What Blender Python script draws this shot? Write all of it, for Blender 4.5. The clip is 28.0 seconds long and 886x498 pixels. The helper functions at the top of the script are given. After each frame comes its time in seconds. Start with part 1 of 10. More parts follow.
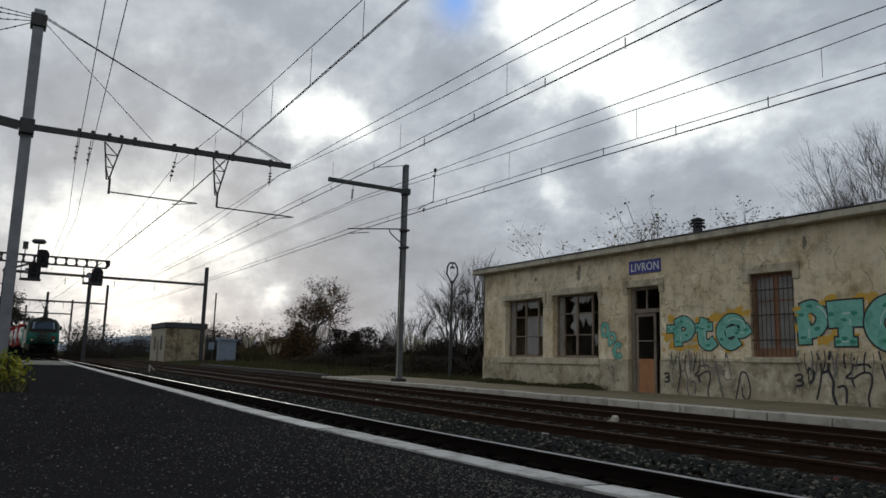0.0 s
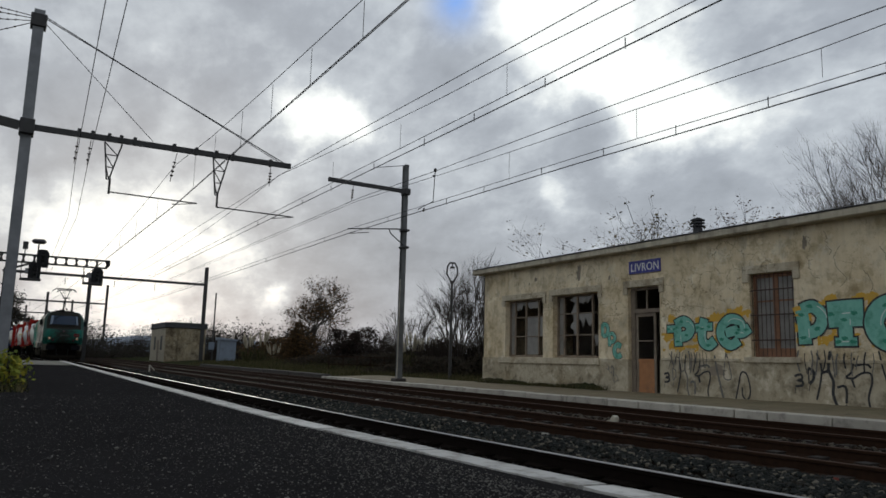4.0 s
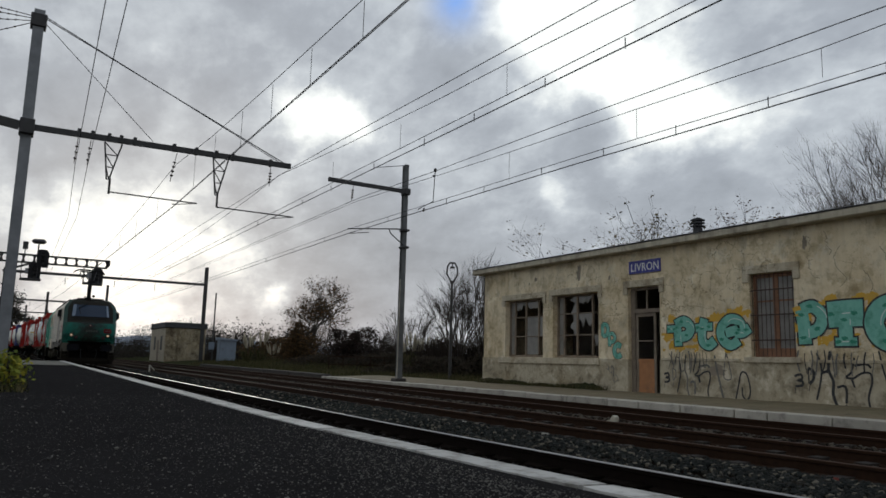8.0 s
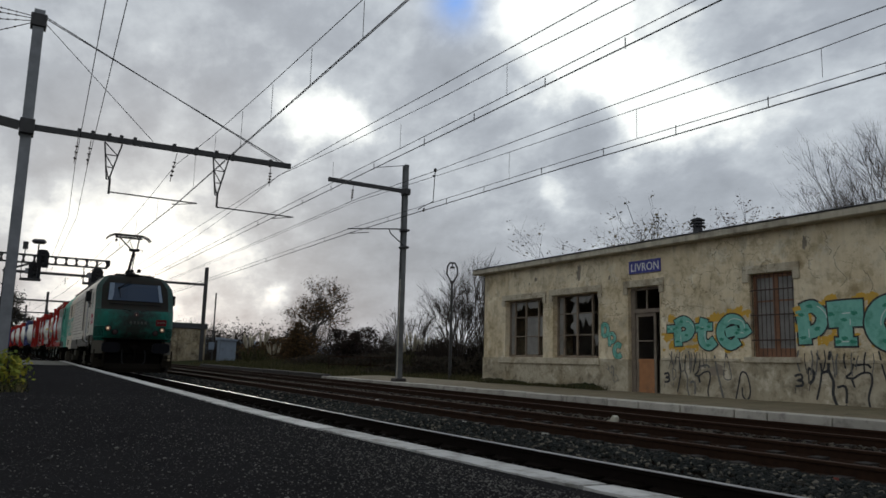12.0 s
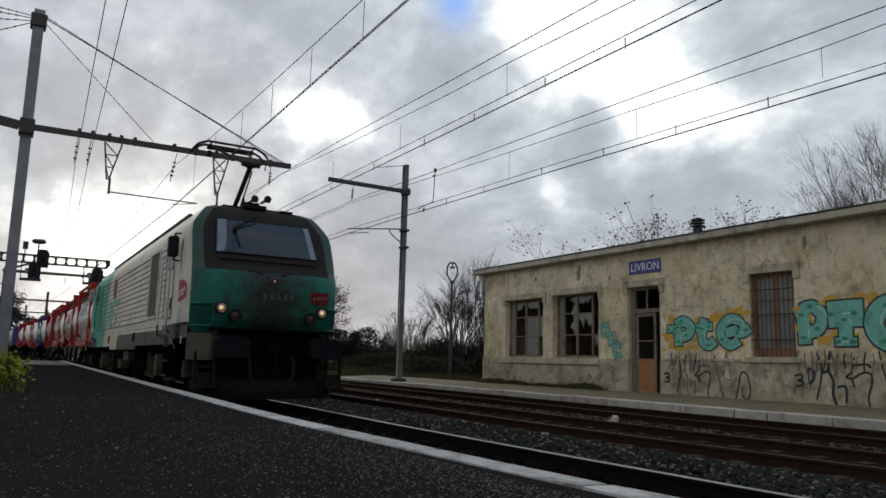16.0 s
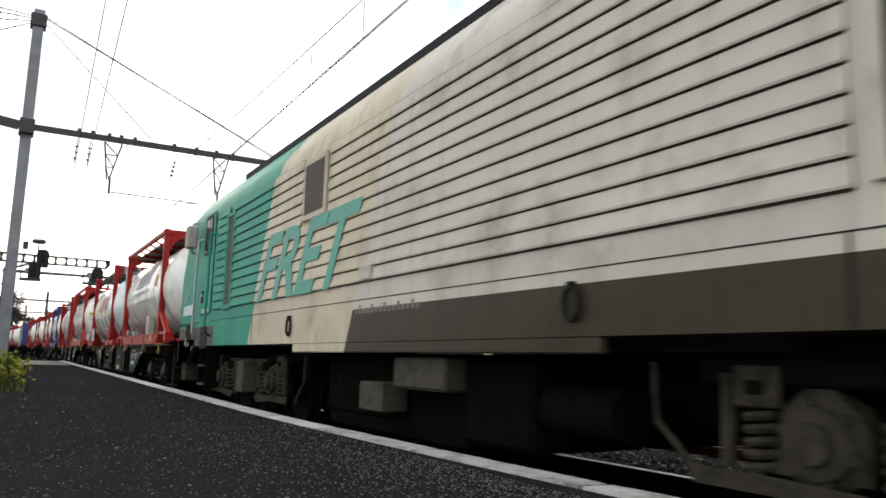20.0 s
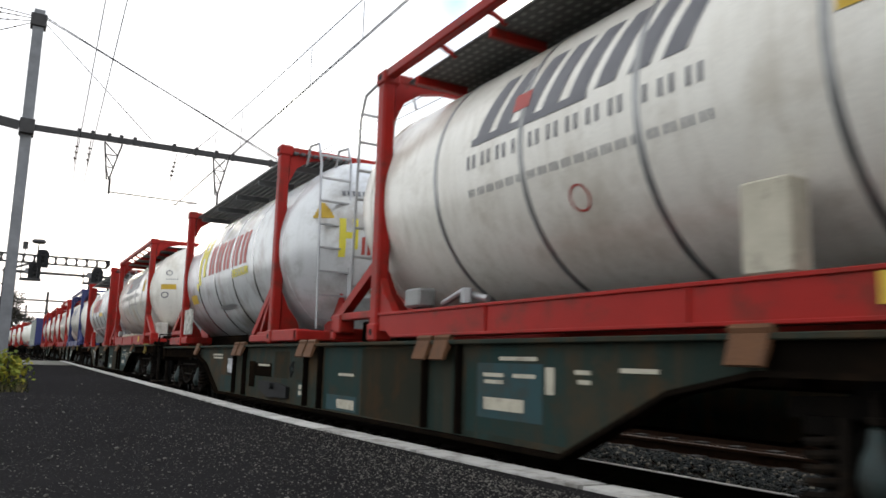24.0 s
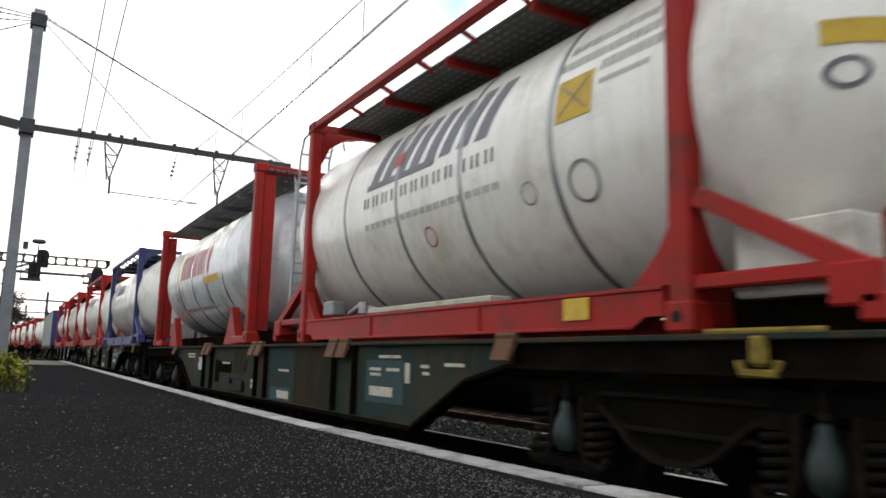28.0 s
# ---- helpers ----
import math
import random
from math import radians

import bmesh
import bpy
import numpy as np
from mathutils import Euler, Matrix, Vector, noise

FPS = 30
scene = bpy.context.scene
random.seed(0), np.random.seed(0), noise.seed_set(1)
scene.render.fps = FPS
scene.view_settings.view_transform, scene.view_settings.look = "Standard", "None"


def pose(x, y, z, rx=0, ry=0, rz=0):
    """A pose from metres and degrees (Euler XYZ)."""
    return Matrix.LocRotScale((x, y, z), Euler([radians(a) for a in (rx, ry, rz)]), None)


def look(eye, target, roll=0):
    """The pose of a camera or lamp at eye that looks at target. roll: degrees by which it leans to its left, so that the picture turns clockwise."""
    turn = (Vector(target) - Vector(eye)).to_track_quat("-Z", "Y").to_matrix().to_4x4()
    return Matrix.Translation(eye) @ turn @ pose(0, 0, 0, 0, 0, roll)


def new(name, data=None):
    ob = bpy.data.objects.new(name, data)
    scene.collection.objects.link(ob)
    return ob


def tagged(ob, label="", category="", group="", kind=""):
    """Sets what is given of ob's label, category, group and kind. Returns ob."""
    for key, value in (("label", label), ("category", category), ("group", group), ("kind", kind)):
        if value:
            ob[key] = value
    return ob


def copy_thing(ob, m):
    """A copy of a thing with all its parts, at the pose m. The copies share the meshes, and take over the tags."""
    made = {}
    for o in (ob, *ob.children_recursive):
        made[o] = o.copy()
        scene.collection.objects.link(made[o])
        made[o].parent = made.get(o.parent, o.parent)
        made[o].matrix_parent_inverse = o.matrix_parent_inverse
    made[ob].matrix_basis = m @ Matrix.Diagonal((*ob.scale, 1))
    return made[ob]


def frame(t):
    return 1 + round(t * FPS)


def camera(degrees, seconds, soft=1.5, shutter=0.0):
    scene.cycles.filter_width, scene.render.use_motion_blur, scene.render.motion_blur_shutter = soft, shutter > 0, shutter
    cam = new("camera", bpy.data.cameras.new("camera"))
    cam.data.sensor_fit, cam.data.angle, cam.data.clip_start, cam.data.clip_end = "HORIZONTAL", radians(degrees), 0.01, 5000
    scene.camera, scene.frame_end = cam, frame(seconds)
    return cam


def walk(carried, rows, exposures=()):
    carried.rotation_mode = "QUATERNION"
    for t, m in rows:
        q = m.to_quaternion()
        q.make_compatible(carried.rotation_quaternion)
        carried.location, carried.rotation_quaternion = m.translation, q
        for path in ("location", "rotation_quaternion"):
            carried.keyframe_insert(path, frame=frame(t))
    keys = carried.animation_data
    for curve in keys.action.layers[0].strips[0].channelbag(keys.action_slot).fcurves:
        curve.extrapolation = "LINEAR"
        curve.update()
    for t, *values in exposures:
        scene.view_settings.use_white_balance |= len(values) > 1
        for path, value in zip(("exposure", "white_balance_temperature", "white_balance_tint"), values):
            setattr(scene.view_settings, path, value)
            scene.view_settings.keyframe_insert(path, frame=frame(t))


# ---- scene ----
# The camera stands still on the near platform, a little above knee height.
# x runs across the tracks, y along them, z = 0 is the top of the rails.
EYE = (0.0, 0.0, 0.916)
cam = camera(61.39, 28.0, soft=1.6, shutter=0.35)
STAND = look(EYE, (EYE[0] + 4.97, EYE[1] + 8.55, EYE[2] + 1.50), 1.515)
walk(cam, [(0.0, STAND), (28.0, STAND)],
     exposures=[(0.0, 0.0, 6500, 5), (14.0, 0.0, 6500, 5), (15.0, 0.08, 6500, 5), (16.0, 0.2, 6530, 5), (17.0, 0.36, 6560, 6), (18.0, 0.66, 6680, 6), (18.6, 1.08, 6780, 7), (19.0, 1.36, 6800, 7), (19.4, 1.48, 6820, 7), (20.5, 1.54, 6850, 7), (22.5, 1.54, 6850, 7), (24.0, 1.44, 6850, 7), (26.0, 1.36, 6850, 7), (27.0, 1.44, 6850, 7), (28.0, 1.36, 6850, 7)])

D1, D2, D3 = 4.33, 8.25, 11.67          # the three track centres
XB = 16.3                               # front of the station building


def zg(y):
    """The line climbs gently away from the camera."""
    return 0.0036 * min(max(0.0, y - 10.0), 150.0)


def bend(y):
    """The far end of the line bears left."""
    if y < 58:
        return 0.0
    if y < 84:
        return -0.0008 * (y - 58) ** 2
    return -0.541 - 0.0416 * (y - 84)


def bow(y, k=0.005, y1=8.5):
    """The edge and the rails swing outwards a little beside the camera."""
    return k * max(0.0, y1 - max(y, 2.0)) ** 2


# ---- sky and sun ----
world = bpy.data.worlds.new("sky")
scene.world = world
world.use_nodes = True


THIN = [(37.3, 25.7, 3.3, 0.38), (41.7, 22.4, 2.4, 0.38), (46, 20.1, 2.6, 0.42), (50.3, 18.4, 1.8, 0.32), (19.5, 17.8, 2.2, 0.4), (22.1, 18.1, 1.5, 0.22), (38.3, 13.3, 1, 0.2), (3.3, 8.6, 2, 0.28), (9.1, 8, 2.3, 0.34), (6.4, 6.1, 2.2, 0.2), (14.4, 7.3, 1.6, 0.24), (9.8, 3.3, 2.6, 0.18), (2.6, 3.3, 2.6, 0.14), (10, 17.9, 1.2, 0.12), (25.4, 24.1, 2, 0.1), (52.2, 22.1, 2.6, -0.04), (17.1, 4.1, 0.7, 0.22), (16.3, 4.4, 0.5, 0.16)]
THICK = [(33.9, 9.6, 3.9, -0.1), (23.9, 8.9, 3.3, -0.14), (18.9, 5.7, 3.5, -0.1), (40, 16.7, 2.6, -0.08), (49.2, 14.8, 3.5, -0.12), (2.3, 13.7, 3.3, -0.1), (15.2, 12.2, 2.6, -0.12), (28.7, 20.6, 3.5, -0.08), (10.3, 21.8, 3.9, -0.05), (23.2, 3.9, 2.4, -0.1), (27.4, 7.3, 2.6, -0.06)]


def world_nodes():
    nt = world.node_tree
    nt.nodes.clear()
    N, Lk = nt.nodes.new, nt.links.new
    out, bg = N("ShaderNodeOutputWorld"), N("ShaderNodeBackground")
    Lk(bg.outputs[0], out.inputs[0])
    sky = N("ShaderNodeTexSky")
    sky.sky_type, sky.sun_disc = "NISHITA", False
    sky.sun_elevation, sky.sun_rotation = radians(9), radians(8.8)
    sky.air_density, sky.dust_density = 1.4, 2.0
    tc = N("ShaderNodeTexCoord")
    sep = N("ShaderNodeSeparateXYZ")
    Lk(tc.outputs["Generated"], sep.inputs[0])

    def math_(op, a, b=None):
        n = N("ShaderNodeMath")
        n.operation = op
        for i, v in enumerate((a, b)):
            if v is None:
                continue
            if isinstance(v, (int, float)):
                n.inputs[i].default_value = v
            else:
                Lk(v, n.inputs[i])
        return n.outputs[0]

    up = math_("ADD", math_("MAXIMUM", sep.outputs[2], 0.0), 0.50)
    comb = N("ShaderNodeCombineXYZ")
    Lk(math_("DIVIDE", sep.outputs[0], up), comb.inputs[0])
    Lk(math_("DIVIDE", sep.outputs[1], up), comb.inputs[1])

    def noise_(scale, detail, rough, off):
        mp = N("ShaderNodeMapping")
        mp.inputs["Location"].default_value = off
        mp.inputs["Rotation"].default_value = (0, 0, radians(25))
        mp.inputs["Scale"].default_value = (1.0, 0.8, 1.0)
        Lk(comb.outputs[0], mp.inputs[0])
        n = N("ShaderNodeTexNoise")
        n.inputs["Scale"].default_value, n.inputs["Detail"].default_value = scale, detail
        n.inputs["Roughness"].default_value, n.inputs["Distortion"].default_value = rough, 0.0
        Lk(mp.outputs[0], n.inputs["Vector"])
        return n.outputs["Fac"]

    big = noise_(4.4, 7.0, 0.55, (7.7, 2.9, 0.0))
    fine = noise_(13.0, 7.0, 0.6, (0.4, 5.2, 0.0))
    cover = math_("ADD", math_("MULTIPLY", math_("SUBTRACT", big, 0.5), 0.62), math_("ADD", math_("MULTIPLY", math_("SUBTRACT", fine, 0.5), 0.50), 0.505))
    # the cloud deck frays: directions are stirred before thin and thick places are laid into it
    wn = N("ShaderNodeTexNoise")
    wn.inputs["Scale"].default_value, wn.inputs["Detail"].default_value, wn.inputs["Roughness"].default_value = 9.0, 5.0, 0.6
    Lk(tc.outputs["Generated"], wn.inputs["Vector"])
    stir = N("ShaderNodeVectorMath")
    stir.operation = "MULTIPLY_ADD"
    off = N("ShaderNodeVectorMath")
    off.operation = "SUBTRACT"
    Lk(wn.outputs["Color"], off.inputs[0])
    off.inputs[1].default_value = (0.5, 0.5, 0.5)
    Lk(off.outputs[0], stir.inputs[0])
    stir.inputs[1].default_value = (0.11, 0.11, 0.11)
    Lk(tc.outputs["Generated"], stir.inputs[2])
    norm = N("ShaderNodeVectorMath")
    norm.operation = "NORMALIZE"
    Lk(stir.outputs[0], norm.inputs[0])
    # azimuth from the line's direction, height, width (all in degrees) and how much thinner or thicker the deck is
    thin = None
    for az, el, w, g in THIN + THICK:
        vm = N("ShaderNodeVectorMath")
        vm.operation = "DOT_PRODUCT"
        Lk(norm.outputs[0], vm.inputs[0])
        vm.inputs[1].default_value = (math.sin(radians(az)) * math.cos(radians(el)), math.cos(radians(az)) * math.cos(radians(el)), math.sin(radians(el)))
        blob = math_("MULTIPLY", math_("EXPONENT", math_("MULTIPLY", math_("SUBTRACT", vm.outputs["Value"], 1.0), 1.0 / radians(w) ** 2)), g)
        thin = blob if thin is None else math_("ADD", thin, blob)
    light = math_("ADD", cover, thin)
    ramp = N("ShaderNodeValToRGB")
    r = ramp.color_ramp
    r.elements[0].position, r.elements[0].color = 0.24, (0.315, 0.335, 0.39, 1)
    r.elements[1].position, r.elements[1].color = 0.78, (1.05, 1.06, 1.07, 1)
    e = r.elements.new(0.44)
    e.color = (0.41, 0.435, 0.50, 1)
    e = r.elements.new(0.58)
    e.color = (0.57, 0.60, 0.665, 1)
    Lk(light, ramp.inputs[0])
    # a rift of clear sky high up, and the haze at the horizon
    skyc = N("ShaderNodeMix")
    skyc.data_type = "RGBA"
    vm = N("ShaderNodeVectorMath")
    vm.operation = "DOT_PRODUCT"
    Lk(tc.outputs["Generated"], vm.inputs[0])
    vm.inputs[1].default_value = Vector((0.458, 0.768, 0.450)).normalized()
    rift = math_("MULTIPLY", math_("EXPONENT", math_("MULTIPLY", math_("SUBTRACT", vm.outputs["Value"], 1.0), 2400.0)), math_("MULTIPLY", fine, 1.5))
    zen = N("ShaderNodeVectorMath")
    zen.operation = "DOT_PRODUCT"
    Lk(norm.outputs[0], zen.inputs[0])
    zen.inputs[1].default_value = Vector((0.40, -0.20, 0.89)).normalized()
    gap = N("ShaderNodeMapRange")
    Lk(big, gap.inputs[0])
    gap.inputs[1].default_value, gap.inputs[2].default_value = 0.62, 0.42
    overhead = math_("MULTIPLY", math_("EXPONENT", math_("MULTIPLY", math_("SUBTRACT", zen.outputs["Value"], 1.0), 14.0)), gap.outputs[0])
    Lk(math_("MINIMUM", math_("ADD", rift, overhead), 1.0), skyc.inputs[0])
    Lk(ramp.outputs[0], skyc.inputs[6])
    skyc.inputs[7].default_value = (0.20, 0.40, 0.92, 1)
    tot = N("ShaderNodeVectorMath")
    tot.operation = "MULTIPLY_ADD"
    Lk(sky.outputs[0], tot.inputs[0])
    tot.inputs[1].default_value = (0.003, 0.003, 0.003)
    Lk(skyc.outputs[2], tot.inputs[2])
    Lk(tot.outputs[0], bg.inputs[0])
    bg.inputs[1].default_value = 1.0


world_nodes()
sun = new("sun", bpy.data.lights.new("sun", "SUN"))
sun.data.energy, sun.data.angle, sun.data.color = 0.6, radians(20), (1.0, 0.93, 0.82)
sun.matrix_world = look((0, 0, 30), (-1.51, -9.8, 28.2))
# ---- materials ----
def surf(name, c1, c2=None, scale=6.0, rough=0.75, metal=0.0, bump=0.15, grain=60.0, dirt=None, dirt_amount=0.35, dirt_scale=1.6,
         vary=0.0, streak=0.0, spec=0.4, pale=None):
    """A surface with a fine grain, a coarser mottling and patches of dirt, in metres."""
    m = bpy.data.materials.new(name)
    m.use_nodes = True
    nt = m.node_tree
    N, Lk = nt.nodes.new, nt.links.new
    b = nt.nodes["Principled BSDF"]
    b.inputs["Roughness"].default_value, b.inputs["Metallic"].default_value = rough, metal
    b.inputs["Specular IOR Level"].default_value = spec
    tc = N("ShaderNodeTexCoord")

    def nz(sc, det, rg=0.6, stretch=None):
        n = N("ShaderNodeTexNoise")
        n.inputs["Scale"].default_value, n.inputs["Detail"].default_value, n.inputs["Roughness"].default_value = sc, det, rg
        if stretch:
            mp = N("ShaderNodeMapping")
            mp.inputs["Scale"].default_value = stretch
            Lk(tc.outputs["Object"], mp.inputs[0])
            Lk(mp.outputs[0], n.inputs["Vector"])
        else:
            Lk(tc.outputs["Object"], n.inputs["Vector"])
        return n.outputs["Fac"]

    def mix(f, a, c):
        n = N("ShaderNodeMix")
        n.data_type = "RGBA"
        for sock, v in ((n.inputs[0], f), (n.inputs[6], a), (n.inputs[7], c)):
            if isinstance(v, (tuple, list)):
                sock.default_value = (*v[:3], 1)
            elif isinstance(v, float):
                sock.default_value = v
            else:
                Lk(v, sock)
        return n.outputs[2]

    def rng(f, lo, hi):
        n = N("ShaderNodeMapRange")
        Lk(f, n.inputs[0])
        n.inputs[1].default_value, n.inputs[2].default_value = lo, hi
        return n.outputs[0]

    c2 = c2 or tuple(min(1, v * 0.72) for v in c1)
    col = mix(rng(nz(scale, 5), 0.3, 0.7), c1, c2)
    fine = nz(grain, 3)
    col = mix(rng(fine, 0.35, 0.9), col, tuple(v * 0.8 for v in c1))
    if pale:
        col = mix(rng(nz(2.3, 6, 0.7), 0.52, 0.66), col, pale)
        col = mix(rng(nz(0.45, 4, 0.6), 0.5, 0.62), col, tuple(0.5 * (u + v) for u, v in zip(pale, c2)))
    if dirt:
        f = rng(nz(dirt_scale, 7, 0.68), 0.62 - dirt_amount * 0.4, 0.86 - dirt_amount * 0.3)
        col = mix(f, col, dirt)
        if streak:
            f2 = N("ShaderNodeMath")
            f2.operation = "MULTIPLY"
            Lk(rng(nz(1.0, 5, 0.6, (7.0, 7.0, 0.35)), 0.5, 0.8), f2.inputs[0])
            f2.inputs[1].default_value = streak
            col = mix(f2.outputs[0], col, dirt)
    if vary:
        oi = N("ShaderNodeObjectInfo")
        hs = N("ShaderNodeHueSaturation")
        Lk(rng(oi.outputs["Random"], 0.0, 1.0), hs.inputs["Fac"])
        mr = N("ShaderNodeMapRange")
        Lk(oi.outputs["Random"], mr.inputs[0])
        mr.inputs[3].default_value, mr.inputs[4].default_value = 1 - vary, 1 + vary
        Lk(mr.outputs[0], hs.inputs["Value"])
        hs.inputs["Fac"].default_value = 1.0
        for l in list(hs.inputs["Fac"].links):
            nt.links.remove(l)
        Lk(col, hs.inputs["Color"])
        col = hs.outputs[0]
    Lk(col, b.inputs["Base Color"])
    if bump:
        bp = N("ShaderNodeBump")
        bp.inputs["Strength"].default_value, bp.inputs["Distance"].default_value = bump, 0.01
        Lk(fine, bp.inputs["Height"])
        Lk(bp.outputs[0], b.inputs["Normal"])
    return m


def weathered(name, c1, c2, pale, dirt, **more):
    """Old lime render: clouded colour, rough mottling with crisp edges, hairline crazing in places."""
    m = surf(name, c1, c2, dirt=dirt, pale=pale, **more)
    nt = m.node_tree
    N, Lk = nt.nodes.new, nt.links.new
    b = nt.nodes["Principled BSDF"]
    col = b.inputs["Base Color"].links[0].from_socket
    tc = N("ShaderNodeTexCoord")

    def noise_(scale, detail, rough):
        n = N("ShaderNodeTexNoise")
        n.inputs["Scale"].default_value, n.inputs["Detail"].default_value, n.inputs["Roughness"].default_value = scale, detail, rough
        Lk(tc.outputs["Object"], n.inputs["Vector"])
        return n

    def between(f, lo, hi, a=0.0, z=1.0):
        n = N("ShaderNodeMapRange")
        Lk(f, n.inputs[0])
        n.inputs[1].default_value, n.inputs[2].default_value, n.inputs[3].default_value, n.inputs[4].default_value = lo, hi, a, z
        return n.outputs[0]

    def times(f, a, c):
        n = N("ShaderNodeMix")
        n.data_type, n.blend_type = "RGBA", "MULTIPLY"
        Lk(f, n.inputs[0])
        Lk(a, n.inputs[6])
        n.inputs[7].default_value = (*c, 1)
        return n.outputs[2]

    col = times(between(noise_(2.6, 9, 0.74).outputs["Fac"], 0.50, 0.60), col, (0.74, 0.72, 0.68))
    col = times(between(noise_(0.7, 8, 0.7).outputs["Fac"], 0.55, 0.66), col, (0.66, 0.62, 0.55))
    col = times(between(noise_(9.0, 6, 0.8).outputs["Fac"], 0.58, 0.66), col, (0.68, 0.66, 0.62))
    # crazing: thin cell borders, bent, only where a broad mask lets them show
    wob, mixv = noise_(3.0, 4, 0.6), N("ShaderNodeVectorMath")
    mixv.operation = "MULTIPLY_ADD"
    Lk(wob.outputs["Color"], mixv.inputs[0])
    mixv.inputs[1].default_value = (0.35, 0.35, 0.35)
    Lk(tc.outputs["Object"], mixv.inputs[2])
    v = N("ShaderNodeTexVoronoi")
    v.feature = "DISTANCE_TO_EDGE"
    v.inputs["Scale"].default_value = 2.2
    Lk(mixv.outputs[0], v.inputs["Vector"])
    both = N("ShaderNodeMath")
    both.operation = "MULTIPLY"
    Lk(between(v.outputs["Distance"], 0.004, 0.014, 1.0, 0.0), both.inputs[0])
    Lk(between(noise_(0.5, 3, 0.5).outputs["Fac"], 0.50, 0.58), both.inputs[1])
    col = times(both.outputs[0], col, (0.38, 0.35, 0.31))
    Lk(col, b.inputs["Base Color"])
    return m


def island_stone(name, cols, rough=0.85):
    """Loose pieces that each take a colour of their own."""
    m = bpy.data.materials.new(name)
    m.use_nodes = True
    nt = m.node_tree
    b = nt.nodes["Principled BSDF"]
    g, r = nt.nodes.new("ShaderNodeNewGeometry"), nt.nodes.new("ShaderNodeValToRGB")
    r.color_ramp.interpolation = "CONSTANT"
    for i, c in enumerate(cols):
        e = r.color_ramp.elements[i] if i < 2 else r.color_ramp.elements.new(0.5)
        e.position, e.color = i / len(cols), (*c, 1)
    nt.links.new(g.outputs["Random Per Island"], r.inputs[0])
    tc, n = nt.nodes.new("ShaderNodeTexCoord"), nt.nodes.new("ShaderNodeTexNoise")
    n.inputs["Scale"].default_value = 40
    nt.links.new(tc.outputs["Object"], n.inputs["Vector"])
    mx = nt.nodes.new("ShaderNodeMix")
    mx.data_type, mx.blend_type = "RGBA", "MULTIPLY"
    mx.inputs[0].default_value = 0.5
    nt.links.new(r.outputs[0], mx.inputs[6])
    nt.links.new(n.outputs["Fac"], mx.inputs[7])
    nt.links.new(mx.outputs[2], b.inputs["Base Color"])
    b.inputs["Roughness"].default_value, b.inputs["Specular IOR Level"].default_value = rough, 0.1
    return m


def glass(name, colour=(0.02, 0.025, 0.03), rough=0.06, spec=0.5):
    m = bpy.data.materials.new(name)
    m.use_nodes = True
    b = m.node_tree.nodes["Principled BSDF"]
    b.inputs["Base Color"].default_value = (*colour, 1)
    b.inputs["Roughness"].default_value = rough
    b.inputs["Specular IOR Level"].default_value = spec
    return m


def glow(name, colour, strength):
    m = bpy.data.materials.new(name)
    m.use_nodes = True
    b = m.node_tree.nodes["Principled BSDF"]
    b.inputs["Base Color"].default_value = (*colour, 1)
    b.inputs["Emission Color"].default_value, b.inputs["Emission Strength"].default_value = (*colour, 1), strength
    b.inputs["Roughness"].default_value = 0.2
    return m




def asphalt():
    """Worn asphalt: black binder with grey and pale aggregate showing."""
    m = surf("asphalt", (0.0243, 0.0228, 0.0224), (0.0165, 0.0154, 0.0152), 0.9, 1.0, bump=1.0, grain=110, spec=0.0)
    nt = m.node_tree
    N, Lk = nt.nodes.new, nt.links.new
    b = nt.nodes["Principled BSDF"]
    src = b.inputs["Base Color"].links[0].from_socket
    tc = N("ShaderNodeTexCoord")
    for sc, lo, hi, c in ((150.0, 0.75, 1.0, (0.034, 0.032, 0.031)), (115.0, 0.972, 0.99, (0.12, 0.115, 0.105))):
        v, sep, mr, mx = N("ShaderNodeTexVoronoi"), N("ShaderNodeSeparateColor"), N("ShaderNodeMapRange"), N("ShaderNodeMix")
        v.inputs["Scale"].default_value = sc
        Lk(tc.outputs["Object"], v.inputs["Vector"])
        Lk(v.outputs["Color"], sep.inputs[0])
        Lk(sep.outputs[0], mr.inputs[0])
        mr.inputs[1].default_value, mr.inputs[2].default_value = lo, hi
        mx.data_type = "RGBA"
        Lk(mr.outputs[0], mx.inputs[0])
        Lk(src, mx.inputs[6])
        mx.inputs[7].default_value = (*c, 1)
        src = mx.outputs[2]
    Lk(src, b.inputs["Base Color"])
    return m


ASPHALT = asphalt()
PALE_EDGE = surf("pale_edge", (0.54, 0.525, 0.485), (0.36, 0.345, 0.31), 5.0, 0.85, bump=0.6, dirt=(0.10, 0.088, 0.072), dirt_amount=0.33, dirt_scale=5, vary=0.14, spec=0.15)
PAVING = surf("pale_paving", (0.15, 0.145, 0.125), (0.10, 0.098, 0.082), 1.0, 0.95, bump=0.4, dirt=(0.05, 0.055, 0.035), dirt_amount=0.35, spec=0.1)
KERB = surf("kerb", (0.46, 0.425, 0.355), (0.33, 0.30, 0.25), 3.0, 0.85, bump=0.4, dirt=(0.13, 0.12, 0.11), dirt_amount=0.25, dirt_scale=3, vary=0.12)
KERB_DARK = surf("kerb_dark", (0.045, 0.038, 0.032), (0.026, 0.022, 0.019), 3.0, 0.9, bump=0.4)
SAND = surf("sandy_surface", (0.19, 0.152, 0.090), (0.13, 0.104, 0.060), 1.2, 0.95, bump=0.6, grain=80, dirt=(0.065, 0.068, 0.032), dirt_amount=0.3)
